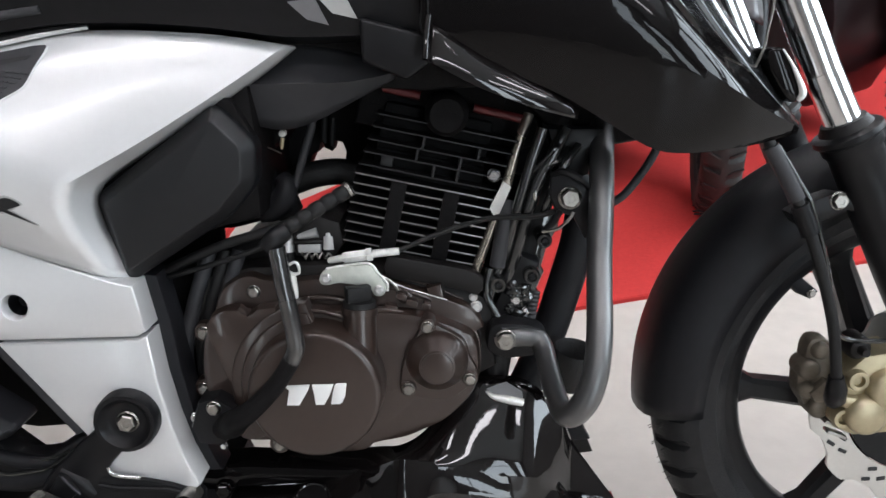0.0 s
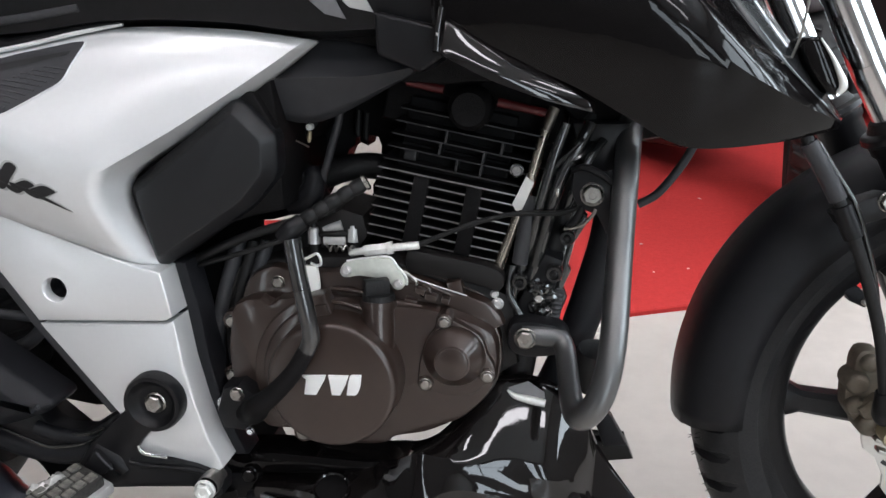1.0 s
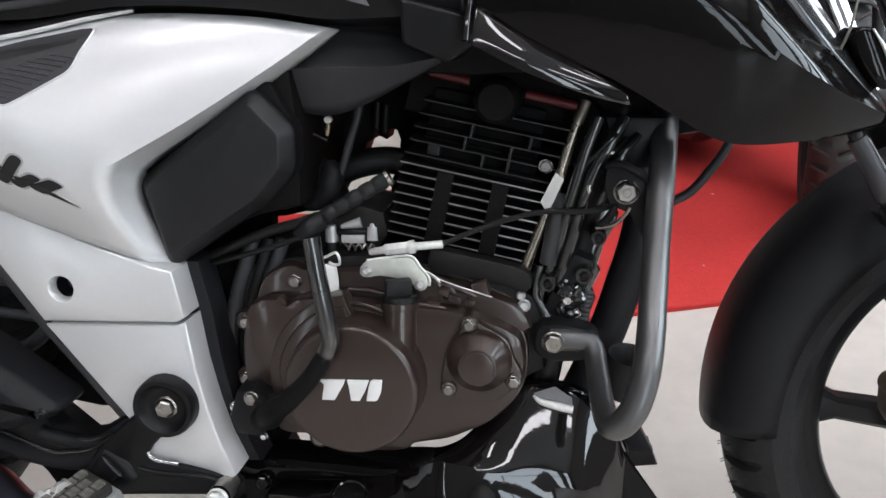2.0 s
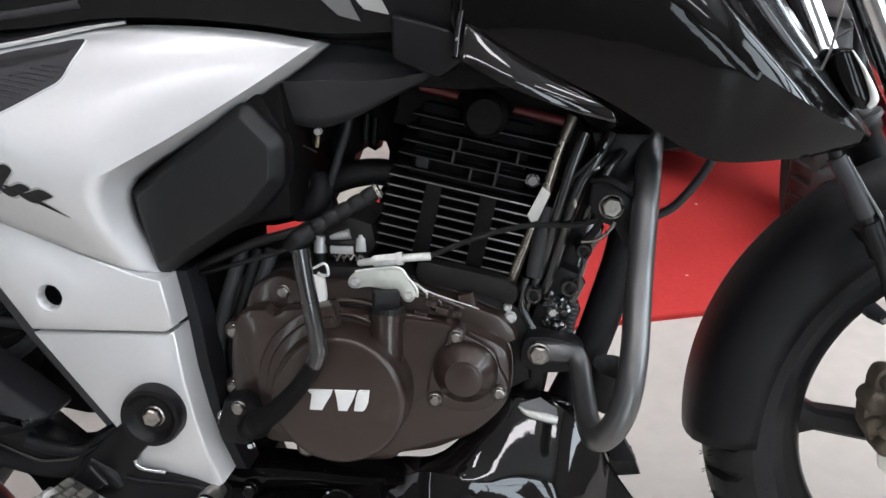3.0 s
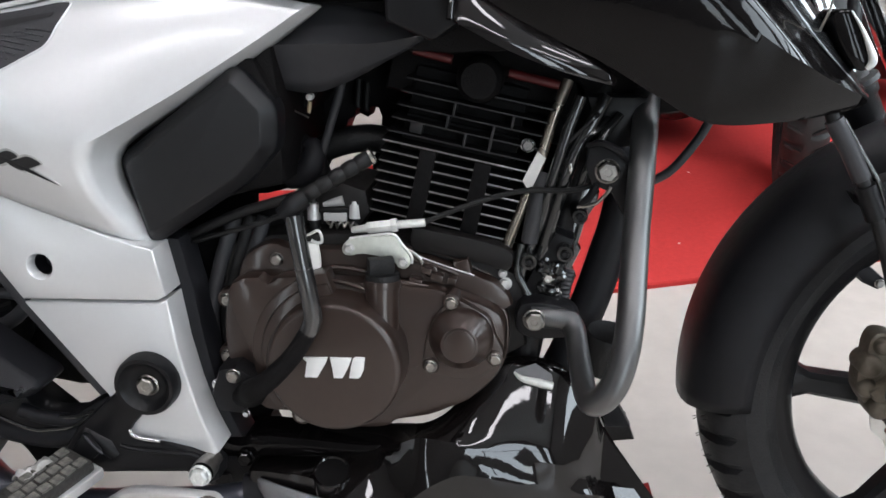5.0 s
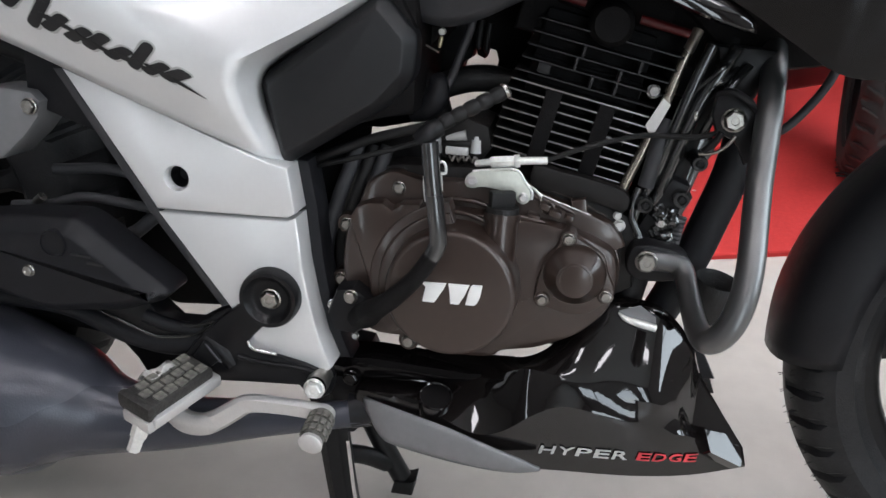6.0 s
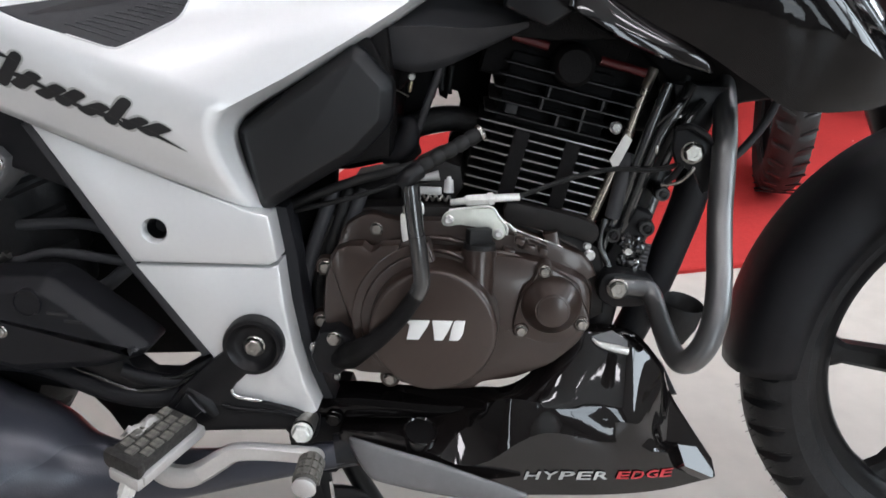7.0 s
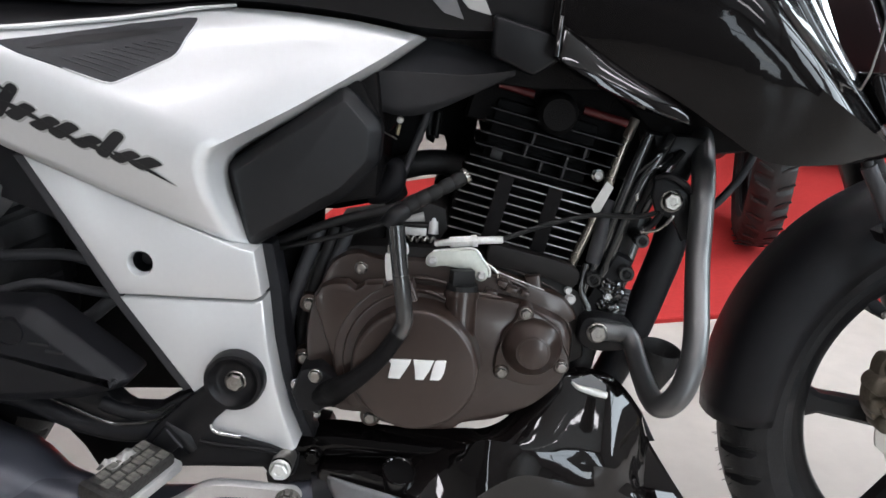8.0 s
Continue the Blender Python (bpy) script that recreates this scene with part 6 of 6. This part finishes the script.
# ---- foot controls ----
def foot_controls():
    plate = part("pivot_plate", prism([(-0.322, 0.332), (-0.3457, 0.3115), (-0.3757, 0.2811), (-0.3914, 0.2563), (-0.3860, 0.2400), (-0.3777, 0.2364), (-0.3541, 0.2373), (-0.3218, 0.2404), (-0.2665, 0.2443), (-0.2579, 0.2348), (-0.2462, 0.2314), (-0.2347, 0.2390), (-0.2337, 0.2531), (-0.2435, 0.2636), (-0.2607, 0.2696), (-0.2865, 0.2747), (-0.3123, 0.2774), (-0.3180, 0.2805), (-0.3202, 0.2848), (-0.3148, 0.2933), (-0.3044, 0.3041), (-0.2880, 0.3145), (-0.272, 0.322), (-0.266, 0.345), (-0.285, 0.366), (-0.308, 0.362)], -0.1725, -0.150, 0.004), SATIN, bike, "black foot control plate")
    part("pivot_ring", lathe([(0, 0.1735), (0.013, 0.1735), (0.016, 0.1735), (0.0185, 0.1745), (0.021, 0.177), (0.0245, 0.182), (0.0282, 0.182), (0.0298, 0.178), (0.0302, 0.15)], (-0.2955, 0, 0.338), sides=48), SATIN, plate, "round black pivot housing")
    bolt(-0.2945, -0.1735, 0.3375, 0.0088, plate, spin=15)
    part("plate_rib", tube([(-0.3294, -0.1735, 0.2701), (-0.3122, -0.1735, 0.2672), (-0.2634, -0.1735, 0.2654), (-0.2462, -0.1735, 0.2594)], 0.0024), SATIN, plate)
    # white edge highlight, put in as a thin chrome tube
    part("plate_rib", tube([(-0.3195, -0.1720, 0.2884), (-0.3172, -0.1720, 0.2822), (-0.3091, -0.1720, 0.2786), (-0.2891, -0.1720, 0.2768)], 0.0020), CHROME, plate, "chrome line for the edge highlight at the plate")
    bolt(-0.2455, -0.188, 0.2535, 0.0088, plate, ZINC)
    part("collar", lathe([(0.0108, 0.184), (0.0114, 0.182), (0.0114, 0.16), (0, 0.16)], (-0.2455, 0, 0.2535), sides=24), STEEL, plate)
    part("stop_pin", block(-0.322, -0.14, 0.2335, 0.009, 0.01, 0.012, 0.001), SATIN, plate)
    # foot peg
    base, tip = Vector((-0.3660, -0.178, 0.2600)), Vector((-0.3967, -0.252, 0.2480))
    d = (tip - base).normalized()
    wide = d.cross(Vector((0.26, 0.25, 1))).normalized()
    up = wide.cross(d).normalized()
    rot = Matrix((wide, d, up)).transposed()

    def spot(a, b, c):
        return base + wide * a + d * b + up * c

    length = (tip - base).length
    mid = spot(-0.007, length * 0.50, -0.0105)
    peg = part("foot_peg", block(*mid, 0.036, length * 1.04, 0.012, 0.003, rot), ALLOY, bike, "aluminium foot peg with a rubber pad")
    mid = spot(0, length * 0.52, 0.0)
    pad = part("pad", block(*mid, 0.041, length * 0.94, 0.013, 0.004, rot), PADRUBBER, peg, "dusty black rubber foot pad")
    rng = random.Random(5)
    knob = finish(block(0, 0, 0, 0.0094, 0.0112, 0.0036, 0.0014))
    for i in range(3):
        for j in range(5):
            p = spot(-0.0120 + 0.0120 * i + rng.uniform(-0.0005, 0.0005), length * 0.17 + 0.0128 * j + 0.0060 * (i % 2), 0.0070 + rng.uniform(-0.0006, 0.0004))
            shared("pad_block", knob, PEGRUBBER, pad, Matrix.Translation(p) @ rot.to_4x4() @ Matrix.Rotation(rng.uniform(-0.06, 0.06), 4, "Z"))
    p = spot(0.0, length + 0.0005, 0.0)
    part("pad_lip", block(*p, 0.043, 0.011, 0.019, 0.0055, rot), PADRUBBER, pad, "raised rounded end of the rubber pad")
    p = spot(-0.004, length + 0.001, -0.0135)
    part("end_cap", block(*p, 0.036, 0.014, 0.014, 0.004, rot), ALLOY, peg)
    # a scrap of packing wrap left on the pad
    bm = bmesh.new()
    grid = [[bm.verts.new(spot(0.008 + 0.022 * i / 6, 0.026 + 0.030 * j / 7, 0.010 - 0.012 * (i / 6) ** 3 + 0.005 * math.sin(i * 1.1) * math.sin(j * 0.8) + rng.uniform(-0.0016, 0.0016))) for j in range(8)] for i in range(7)]
    for i in range(6):
        for j in range(7):
            bm.faces.new((grid[i][j], grid[i + 1][j], grid[i + 1][j + 1], grid[i][j + 1]))
    wrap = part("wrap_scrap", bm, CLEARFILM, pad, "crumpled cloudy scrap of packing wrap", 25)
    mod = wrap.modifiers.new("thickness", "SOLIDIFY")
    mod.thickness = 0.0006
    p0, p1 = Vector((-0.3925, -0.2490, 0.2330)), Vector((-0.4026, -0.2550, 0.2004))
    part("feeler", tube([(*p0, 0.0090), (*(p0.lerp(p1, 0.55)), 0.0084), (*(p0.lerp(p1, 0.55)), 0.0070), (*p1, 0.0064)], straight=True, sides=8), ZINC, peg, "bright steel feeler bolt")
    part("hinge", tube([(-0.366, -0.166, 0.282, 0.009), (-0.345, -0.168, 0.268, 0.010), (-0.338, -0.166, 0.258, 0.009)], straight=True), SATIN, peg)
    part("hinge_lug", prism([(-0.3750, 0.2672), (-0.3644, 0.2838), (-0.3587, 0.2824), (-0.3455, 0.2667), (-0.3551, 0.2576), (-0.3715, 0.2536)], -0.180, -0.158, 0.0025), SATIN, peg)
    part("hinge_pin", tube([(-0.3600, -0.1815, 0.2830), (-0.3520, -0.1820, 0.2735), (-0.3445, -0.1815, 0.2650)], 0.0014, sides=8), GREYPLASTIC, peg)
    # brake pedal: a forged bar bent twice
    bm = bmesh.new()
    path = smooth_path([(-0.412, -0.175, 0.232, 0.012), (-0.402, -0.180, 0.212, 0.0125), (-0.386, -0.186, 0.1965, 0.0125), (-0.363, -0.190, 0.1965, 0.0115), (-0.344, -0.192, 0.2065, 0.0105), (-0.326, -0.194, 0.2205, 0.010), (-0.308, -0.195, 0.2315, 0.009), (-0.27, -0.197, 0.2345, 0.008), (-0.232, -0.198, 0.2335, 0.008)], 6)
    rings = []
    for i, p in enumerate(path):
        a, b = path[max(0, i - 1)], path[min(len(path) - 1, i + 1)]
        t = Vector((b[0] - a[0], 0, b[2] - a[2])).normalized()
        n = Vector((-t.z, 0, t.x))
        h, w = p[3], 0.0065
        rings.append([bm.verts.new(Vector(p[:3]) + n * (h * s) + Vector((0, w * q, 0))) for s, q in ((1, 0.5), (1, -0.5), (0.7, -1), (-0.7, -1), (-1, -0.5), (-1, 0.5), (-0.7, 1), (0.7, 1))])
    for q, s in zip(rings, rings[1:]):
        for i in range(8):
            bm.faces.new((q[i], q[(i + 1) % 8], s[(i + 1) % 8], s[i]))
    bm.faces.new(rings[0])
    bm.faces.new(rings[-1][::-1])
    pedal = part("brake_pedal", bm, ALLOY, bike, "cast aluminium brake pedal", 45)
    t0, t1 = Vector((-0.2325, -0.194, 0.2325)), Vector((-0.234, -0.238, 0.2225))
    part("tip_shaft", tube([(*t0, 0.0108), (*t0.lerp(t1, 0.14), 0.0112)], straight=True, sides=20), ALLOY, pedal)
    part("tip_rubber", tube([(*t0.lerp(t1, 0.14), 0.0110), (*t0.lerp(t1, 0.90), 0.0110)], straight=True, sides=20), PEGRUBBER, pedal, "ribbed grey rubber pedal tip")
    part("tip_cap", tube([(*t0.lerp(t1, 0.90), 0.0108), (*t0.lerp(t1, 1.0), 0.0120), (*t0.lerp(t1, 1.05), 0.009)], straight=True, sides=20), ALLOY, pedal)
    nub = finish(block(0, 0, 0, 0.0056, 0.0078, 0.0040, 0.001))
    dd = (t1 - t0).normalized()
    for i in range(7):
        ang = radians(-90 + 30 * i)
        out = Vector((math.sin(ang), 0, math.cos(ang)))
        out = (out - dd * out.dot(dd)).normalized()
        side = dd.cross(out)
        r3 = Matrix((side, dd, out)).transposed()
        for j in range(3):
            shared("tip_block", nub, PEGRUBBER, pedal, Matrix.Translation(t0.lerp(t1, 0.30 + 0.22 * j) + out * 0.0114) @ r3.to_4x4())


foot_controls()


def exhaust():
    part("exhaust_muffler", tube([(-0.200, -0.140, 0.206, 0.014), (-0.255, -0.150, 0.199, 0.0155), (-0.320, -0.157, 0.190, 0.0205), (-0.410, -0.160, 0.175, 0.030), (-0.477, -0.162, 0.175, 0.043), (-0.529, -0.164, 0.184, 0.067), (-0.587, -0.168, 0.186, 0.086), (-0.70, -0.172, 0.205, 0.098), (-0.95, -0.175, 0.265, 0.098)], sides=40), MUFFLER, bike, "blue-black exhaust muffler")
    shield = part("heat_shield", soft_cover([(-0.62, 0.3900), (-0.5433, 0.4015), (-0.4860, 0.4048), (-0.4730, 0.3992), (-0.3934, 0.3420), (-0.3909, 0.3364), (-0.3977, 0.3290), (-0.440, 0.314), (-0.52, 0.304), (-0.62, 0.33)], [(0.0150, -0.2050), (0.0135, -0.2046), (0.0120, -0.2036), (0.0022, -0.1930), (0.0006, -0.1905), (0, -0.187), (0, -0.150)], 0.006), MATT, bike, "matt black plastic heel guard", 45)
    part("badge", lathe([(0, 0.2055), (0.0115, 0.2055), (0.0118, 0.2075), (0.0135, 0.2075), (0.0138, 0.2)], (-0.4992, 0, 0.3816), sides=32), MATT, shield)
    for x, z, w in ((-0.4715, 0.3725, 0.020), (-0.4570, 0.3653, 0.017)):
        part("slot", block(x, -0.2053, z, w, 0.002, 0.003, 0.0008, Matrix.Rotation(radians(4), 3, "Y")), INK, shield)
    bolt(-0.403, -0.1990, 0.338, 0.003, shield, GREYPLASTIC)
    bolt(-0.5273, -0.2045, 0.351, 0.005, shield)
    arm = part("swing_arm", prism([(-0.275, 0.350), (-0.31, 0.366), (-0.345, 0.305), (-0.362, 0.268), (-0.43, 0.256), (-0.475, 0.295), (-0.52, 0.322), (-0.88, 0.345), (-0.88, 0.27), (-0.54, 0.240), (-0.5018, 0.236), (-0.480, 0.213), (-0.466, 0.190), (-0.430, 0.20), (-0.37, 0.225), (-0.325, 0.26)], -0.105, -0.07, 0.008), SATIN, bike, "black swing arm")
    hanger = part("hanger_plate", prism([(-0.5786, 0.3161), (-0.5435, 0.3129), (-0.4914, 0.3031), (-0.463, 0.2905), (-0.4257, 0.2762), (-0.3873, 0.2796), (-0.3515, 0.3027), (-0.3221, 0.3255), (-0.3452, 0.3168), (-0.3778, 0.2955), (-0.4041, 0.2944), (-0.4182, 0.3019), (-0.4262, 0.3136), (-0.4898, 0.3250), (-0.5424, 0.3320), (-0.5786, 0.335)], -0.166, -0.140, 0.003), SATIN, bike, "black hanger plate of the muffler")
    part("rolled_edge", tube([(-0.4903, -0.1665, 0.304), (-0.4619, -0.1665, 0.2922), (-0.4247, -0.1665, 0.2785), (-0.4041, -0.1665, 0.2791), (-0.3805, -0.1665, 0.2843), (-0.3537, -0.1665, 0.301), (-0.3301, -0.1665, 0.3214)], 0.0021, sides=8), LEVER, hanger)
    part("rolled_edge", tube([(-0.4206, -0.1665, 0.2976), (-0.4034, -0.1665, 0.2929), (-0.3742, -0.1665, 0.2948), (-0.3565, -0.1665, 0.3032)], 0.0021, sides=8), LEVER, hanger)
    part("arm_lower", tube([(-0.60, -0.16, 0.300, 0.010), (-0.52, -0.16, 0.296, 0.010), (-0.455, -0.16, 0.274, 0.011), (-0.40, -0.158, 0.268, 0.012), (-0.36, -0.15, 0.283, 0.012)]), MATT, arm, "curved black bracket arm")
    part("arm_upper", tube([(-0.43, -0.17, 0.301, 0.007), (-0.405, -0.165, 0.291, 0.007), (-0.37, -0.16, 0.289, 0.007), (-0.340, -0.15, 0.299, 0.007)]), MATT, arm)
    part("rear_fill", prism([(-0.80, 0.60), (-0.50, 0.545), (-0.40, 0.42), (-0.33, 0.335), (-0.345, 0.240), (-0.40, 0.224), (-0.50, 0.216), (-0.62, 0.235), (-0.80, 0.30)], 0.045, 0.08, 0.006), FINBLACK, bike, "black inner rear fender")
    part("sub_frame", tube([(-0.29, -0.09, 0.42), (-0.38, -0.10, 0.47), (-0.52, -0.105, 0.53), (-0.70, -0.105, 0.58)], 0.013), SATIN, bike, "black rear frame tube")
    part("inner_panel", prism([(-0.56, 0.565), (-0.500, 0.548), (-0.488, 0.538), (-0.405, 0.425), (-0.41, 0.405), (-0.47, 0.47), (-0.56, 0.50)], -0.135, -0.12, 0.004), MATT, bike, "black inner panel behind the side cover")
    bolt(-0.547, -0.15, 0.500, 0.0068, bike, STEEL, "frame_bolt")
    part("shock_mount", prism([(-0.5950, 0.5150), (-0.5744, 0.5165), (-0.5465, 0.5145), (-0.5374, 0.5053), (-0.5410, 0.4888), (-0.5575, 0.4684), (-0.5834, 0.4442), (-0.600, 0.440)], -0.148, -0.10, 0.006), ACCENT, bike, "grey metal frame bracket")
    shock = part("shock_absorber", tube([(-0.47, -0.03, 0.60, 0.022), (-0.40, -0.03, 0.40, 0.022), (-0.38, -0.03, 0.33, 0.018)], straight=True, sides=20), SATIN, bike, "dark rear shock absorber")
    for pts, r in (([(-0.60, -0.118, 0.386), (-0.5544, -0.120, 0.3926), (-0.5357, -0.120, 0.3989), (-0.5112, -0.120, 0.4043), (-0.4639, -0.118, 0.4000), (-0.4257, -0.112, 0.3938), (-0.40, -0.10, 0.385)], 0.0052), ([(-0.53, -0.112, 0.340), (-0.5158, -0.112, 0.3470), (-0.4712, -0.110, 0.3650), (-0.4486, -0.108, 0.3835), (-0.430, -0.10, 0.400)], 0.0075), ([(-0.56, -0.10, 0.425), (-0.49, -0.105, 0.432), (-0.44, -0.105, 0.42), (-0.41, -0.1, 0.405)], 0.006)):
        part("rear_hose", tube(pts, r), GREYPLASTIC, bike, "dark grey hose behind the side cover")
    part("hook", tube([(-0.5182, -0.125, 0.3786), (-0.5150, -0.126, 0.3815), (-0.5106, -0.126, 0.3828), (-0.5065, -0.126, 0.3805), (-0.5041, -0.125, 0.3760)], 0.0016, sides=8), STEEL, bike, "small bright wire hook")
    for x, z in ((-0.5611, 0.3998), (-0.5527, 0.3836)):
        part("clamp", tube([(x - 0.005, -0.129, z - 0.004, 0.004), (x + 0.004, -0.130, z + 0.003, 0.005)], straight=True, sides=12), STEEL, bike, "small bright clamp")


exhaust()


def stand():
    leg = part("centre_stand", tube([(-0.262, -0.090, 0.20, 0.020), (-0.252, -0.091, 0.15, 0.0185), (-0.242, -0.092, 0.09, 0.0175), (-0.229, -0.093, 0.02, 0.017), (-0.224, -0.094, -0.010, 0.017)], sides=8, straight=True), SATIN, bike, "black centre stand")
    part("polished_edge", tube([(-0.2315, -0.106, 0.146, 0.0022), (-0.2225, -0.108, 0.085, 0.0024), (-0.2105, -0.109, 0.02, 0.0024)], straight=True, sides=6), CHROME, leg, "bright worn edge")
    part("cross_bar", tube([(-0.245, -0.08, 0.112), (-0.222, -0.05, 0.092), (-0.200, -0.03, 0.072)], 0.011), SATIN, leg)
    part("far_leg", tube([(-0.225, -0.03, 0.135), (-0.212, -0.026, 0.105), (-0.196, -0.024, 0.075), (-0.182, -0.022, 0.050)], 0.0125), SATIN, leg)
    part("foot", prism([(-0.193, 0.034), (-0.189, 0.052), (-0.172, 0.052), (-0.163, 0.056), (-0.166, 0.034)], -0.038, -0.008, 0.003), RUBBER, leg, "black stand foot")


stand()

# ---- the motorcycle parked on the carpet behind ----
def far_motorcycle():
    far = tagged(new("motorcycle"), "dark maroon motorcycle parked by the red carpet", "motorcycle", "motorcycles parked behind")
    far.matrix_basis = pose(0.712, 1.285, LEVEL + 0.012, 0, 0, -62) @ pose(0, 0, 0, 4, 0, 0)
    r = 0.297
    bm = tyre_mesh(r, 0.049, 0.212, 30)
    bm.transform(Matrix.Translation((0, 0, r)))
    wheel_part = part("front_wheel", lathe([(0, 0.045), (0.03, 0.045), (0.036, 0.03), (0.03, 0), (0.036, -0.03), (0.03, -0.045), (0, -0.045)], (0, 0, r)), SATIN, far, "black far wheel")
    part("tyre", bm, FARTYRE, wheel_part, "dusty grey tyre with deep tread", 30)
    part("rim", lathe([(0.214, 0.034), (0.222, 0.034), (0.212, 0.025), (0.19, 0.014), (0.19, -0.014), (0.212, -0.025), (0.222, -0.034), (0.214, -0.034), (0.214, 0.034)], (0, 0, r), sides=64), SATIN, wheel_part)
    for k in range(6):
        a = math.tau * k / 6 + 0.3
        part("spoke", tube([(0.03 * math.cos(a), 0, r + 0.03 * math.sin(a), 0.014), (0.19 * math.cos(a), 0, r + 0.19 * math.sin(a), 0.010)], straight=True, sides=8), SATIN, wheel_part)
    chevron = finish(block(0, 0, 0, 0.004, 0.040, 0.006, 0.001))
    for k in range(40):
        a = math.tau * k / 40
        for s in (-1, 1):
            m = Matrix.Translation((0, 0, r)) @ Matrix.Rotation(-a, 4, "Y") @ Matrix.Translation((r - 0.0022, 0.026 * s, 0)) @ Matrix.Rotation(radians(32 * s), 4, "X")
            shared("tread_groove", chevron, INK, wheel_part, m)
    turned = Matrix.Translation((0, 0, r)) @ Matrix.Rotation(radians(-41), 4, "Z") @ Matrix.Translation((0, 0, -r))
    for s in (-1, 1):
        leg = part("fork_leg", tube([(0.0, 0.085 * s, r, 0.024), (-0.10, 0.085 * s, 0.50, 0.024), (-0.15, 0.085 * s, 0.60, 0.0175), (-0.30, 0.085 * s, 0.90, 0.0175)], straight=True, sides=20), SATIN if s > 0 else CHROME, far, "dark fork leg")
        leg.matrix_basis = turned
    fm = bmesh.new()
    rings = []
    for k in range(21):
        a = radians(50 + 100 * k / 20)
        rings.append([fm.verts.new(((0.315 - 0.02 * abs(t)) * math.cos(a), 0.062 * t, r + (0.315 - 0.03 * t * t) * math.sin(a))) for t in (-1, -0.6, 0, 0.6, 1)])
    for q, s in zip(rings, rings[1:]):
        for i in range(4):
            fm.faces.new((q[i], q[i + 1], s[i + 1], s[i]))
    fender = part("fender", fm, FARPAINT, far, "maroon front fender", 60)
    fender.modifiers.new("thickness", "SOLIDIFY").thickness = 0.004
    wheel_part.matrix_basis = turned
    fender.matrix_basis = turned
    part("belly_fairing", prism(rounded([(-0.85, 0.07), (-0.37, 0.095), (-0.28, 0.15), (-0.22, 0.34), (-0.27, 0.56), (-0.46, 0.66), (-0.84, 0.50)], 3), -0.16, 0.17, 0.03), FARPAINT, far, "dark maroon lower fairing")
    part("fuel_tank", prism([(-0.75, 0.78), (-0.70, 0.66), (-0.35, 0.60), (-0.28, 0.70), (-0.38, 0.92), (-0.62, 0.93)], -0.13, 0.13, 0.04), FARPAINT, far, "maroon fuel tank")
    part("engine", prism([(-0.78, 0.30), (-0.42, 0.28), (-0.36, 0.42), (-0.44, 0.62), (-0.72, 0.60)], -0.12, 0.12, 0.03), CASEDARK, far, "dark engine block")
    part("engine_cover", lathe([(0, 0.18), (0.07, 0.178), (0.095, 0.165), (0.10, 0.13)], (-0.55, 0, 0.36), (0, 1, 0)), PEGRUBBER, far, "dusty grey round engine cover")
    part("seat", prism([(-1.35, 0.80), (-0.74, 0.74), (-0.70, 0.80), (-1.0, 0.84), (-1.35, 0.88)], -0.11, 0.11, 0.03), RUBBER, far, "black seat")
    part("headlamp", lathe([(0, 0.10), (0.07, 0.09), (0.09, 0.05), (0.06, -0.05), (0, -0.07)], (-0.12, 0, 0.86), (1, 0, 0.1)), CHROME, far, "round headlamp")
    part("handlebar", tube([(-0.42, -0.34, 0.99), (-0.33, -0.2, 0.99), (-0.28, 0, 0.94), (-0.33, 0.2, 0.99), (-0.42, 0.34, 0.99)], 0.011), SATIN, far)
    part("rear_wheel", tube([(-1.33 + 0.25 * math.cos(math.tau * k / 24), 0, 0.30 + 0.25 * math.sin(math.tau * k / 24)) for k in range(25)], 0.052), TYRE, far, "black rear tyre")
    part("swing_arm", prism([(-0.62, 0.36), (-0.62, 0.30), (-1.36, 0.27), (-1.36, 0.33)], -0.09, 0.09, 0.01), SATIN, far)
    part("crash_bar", tube([(-0.30, 0.13, 0.45), (-0.26, 0.20, 0.30), (-0.30, 0.21, 0.17), (-0.42, 0.17, 0.13)], 0.011), CHROME, far, "bright crash bar")
    return far


far_bike = far_motorcycle()
copy_thing(far_bike, pose(1.50, 1.75, LEVEL + 0.012, 0, 0, -62) @ pose(0, 0, 0, 5, 0, 0))
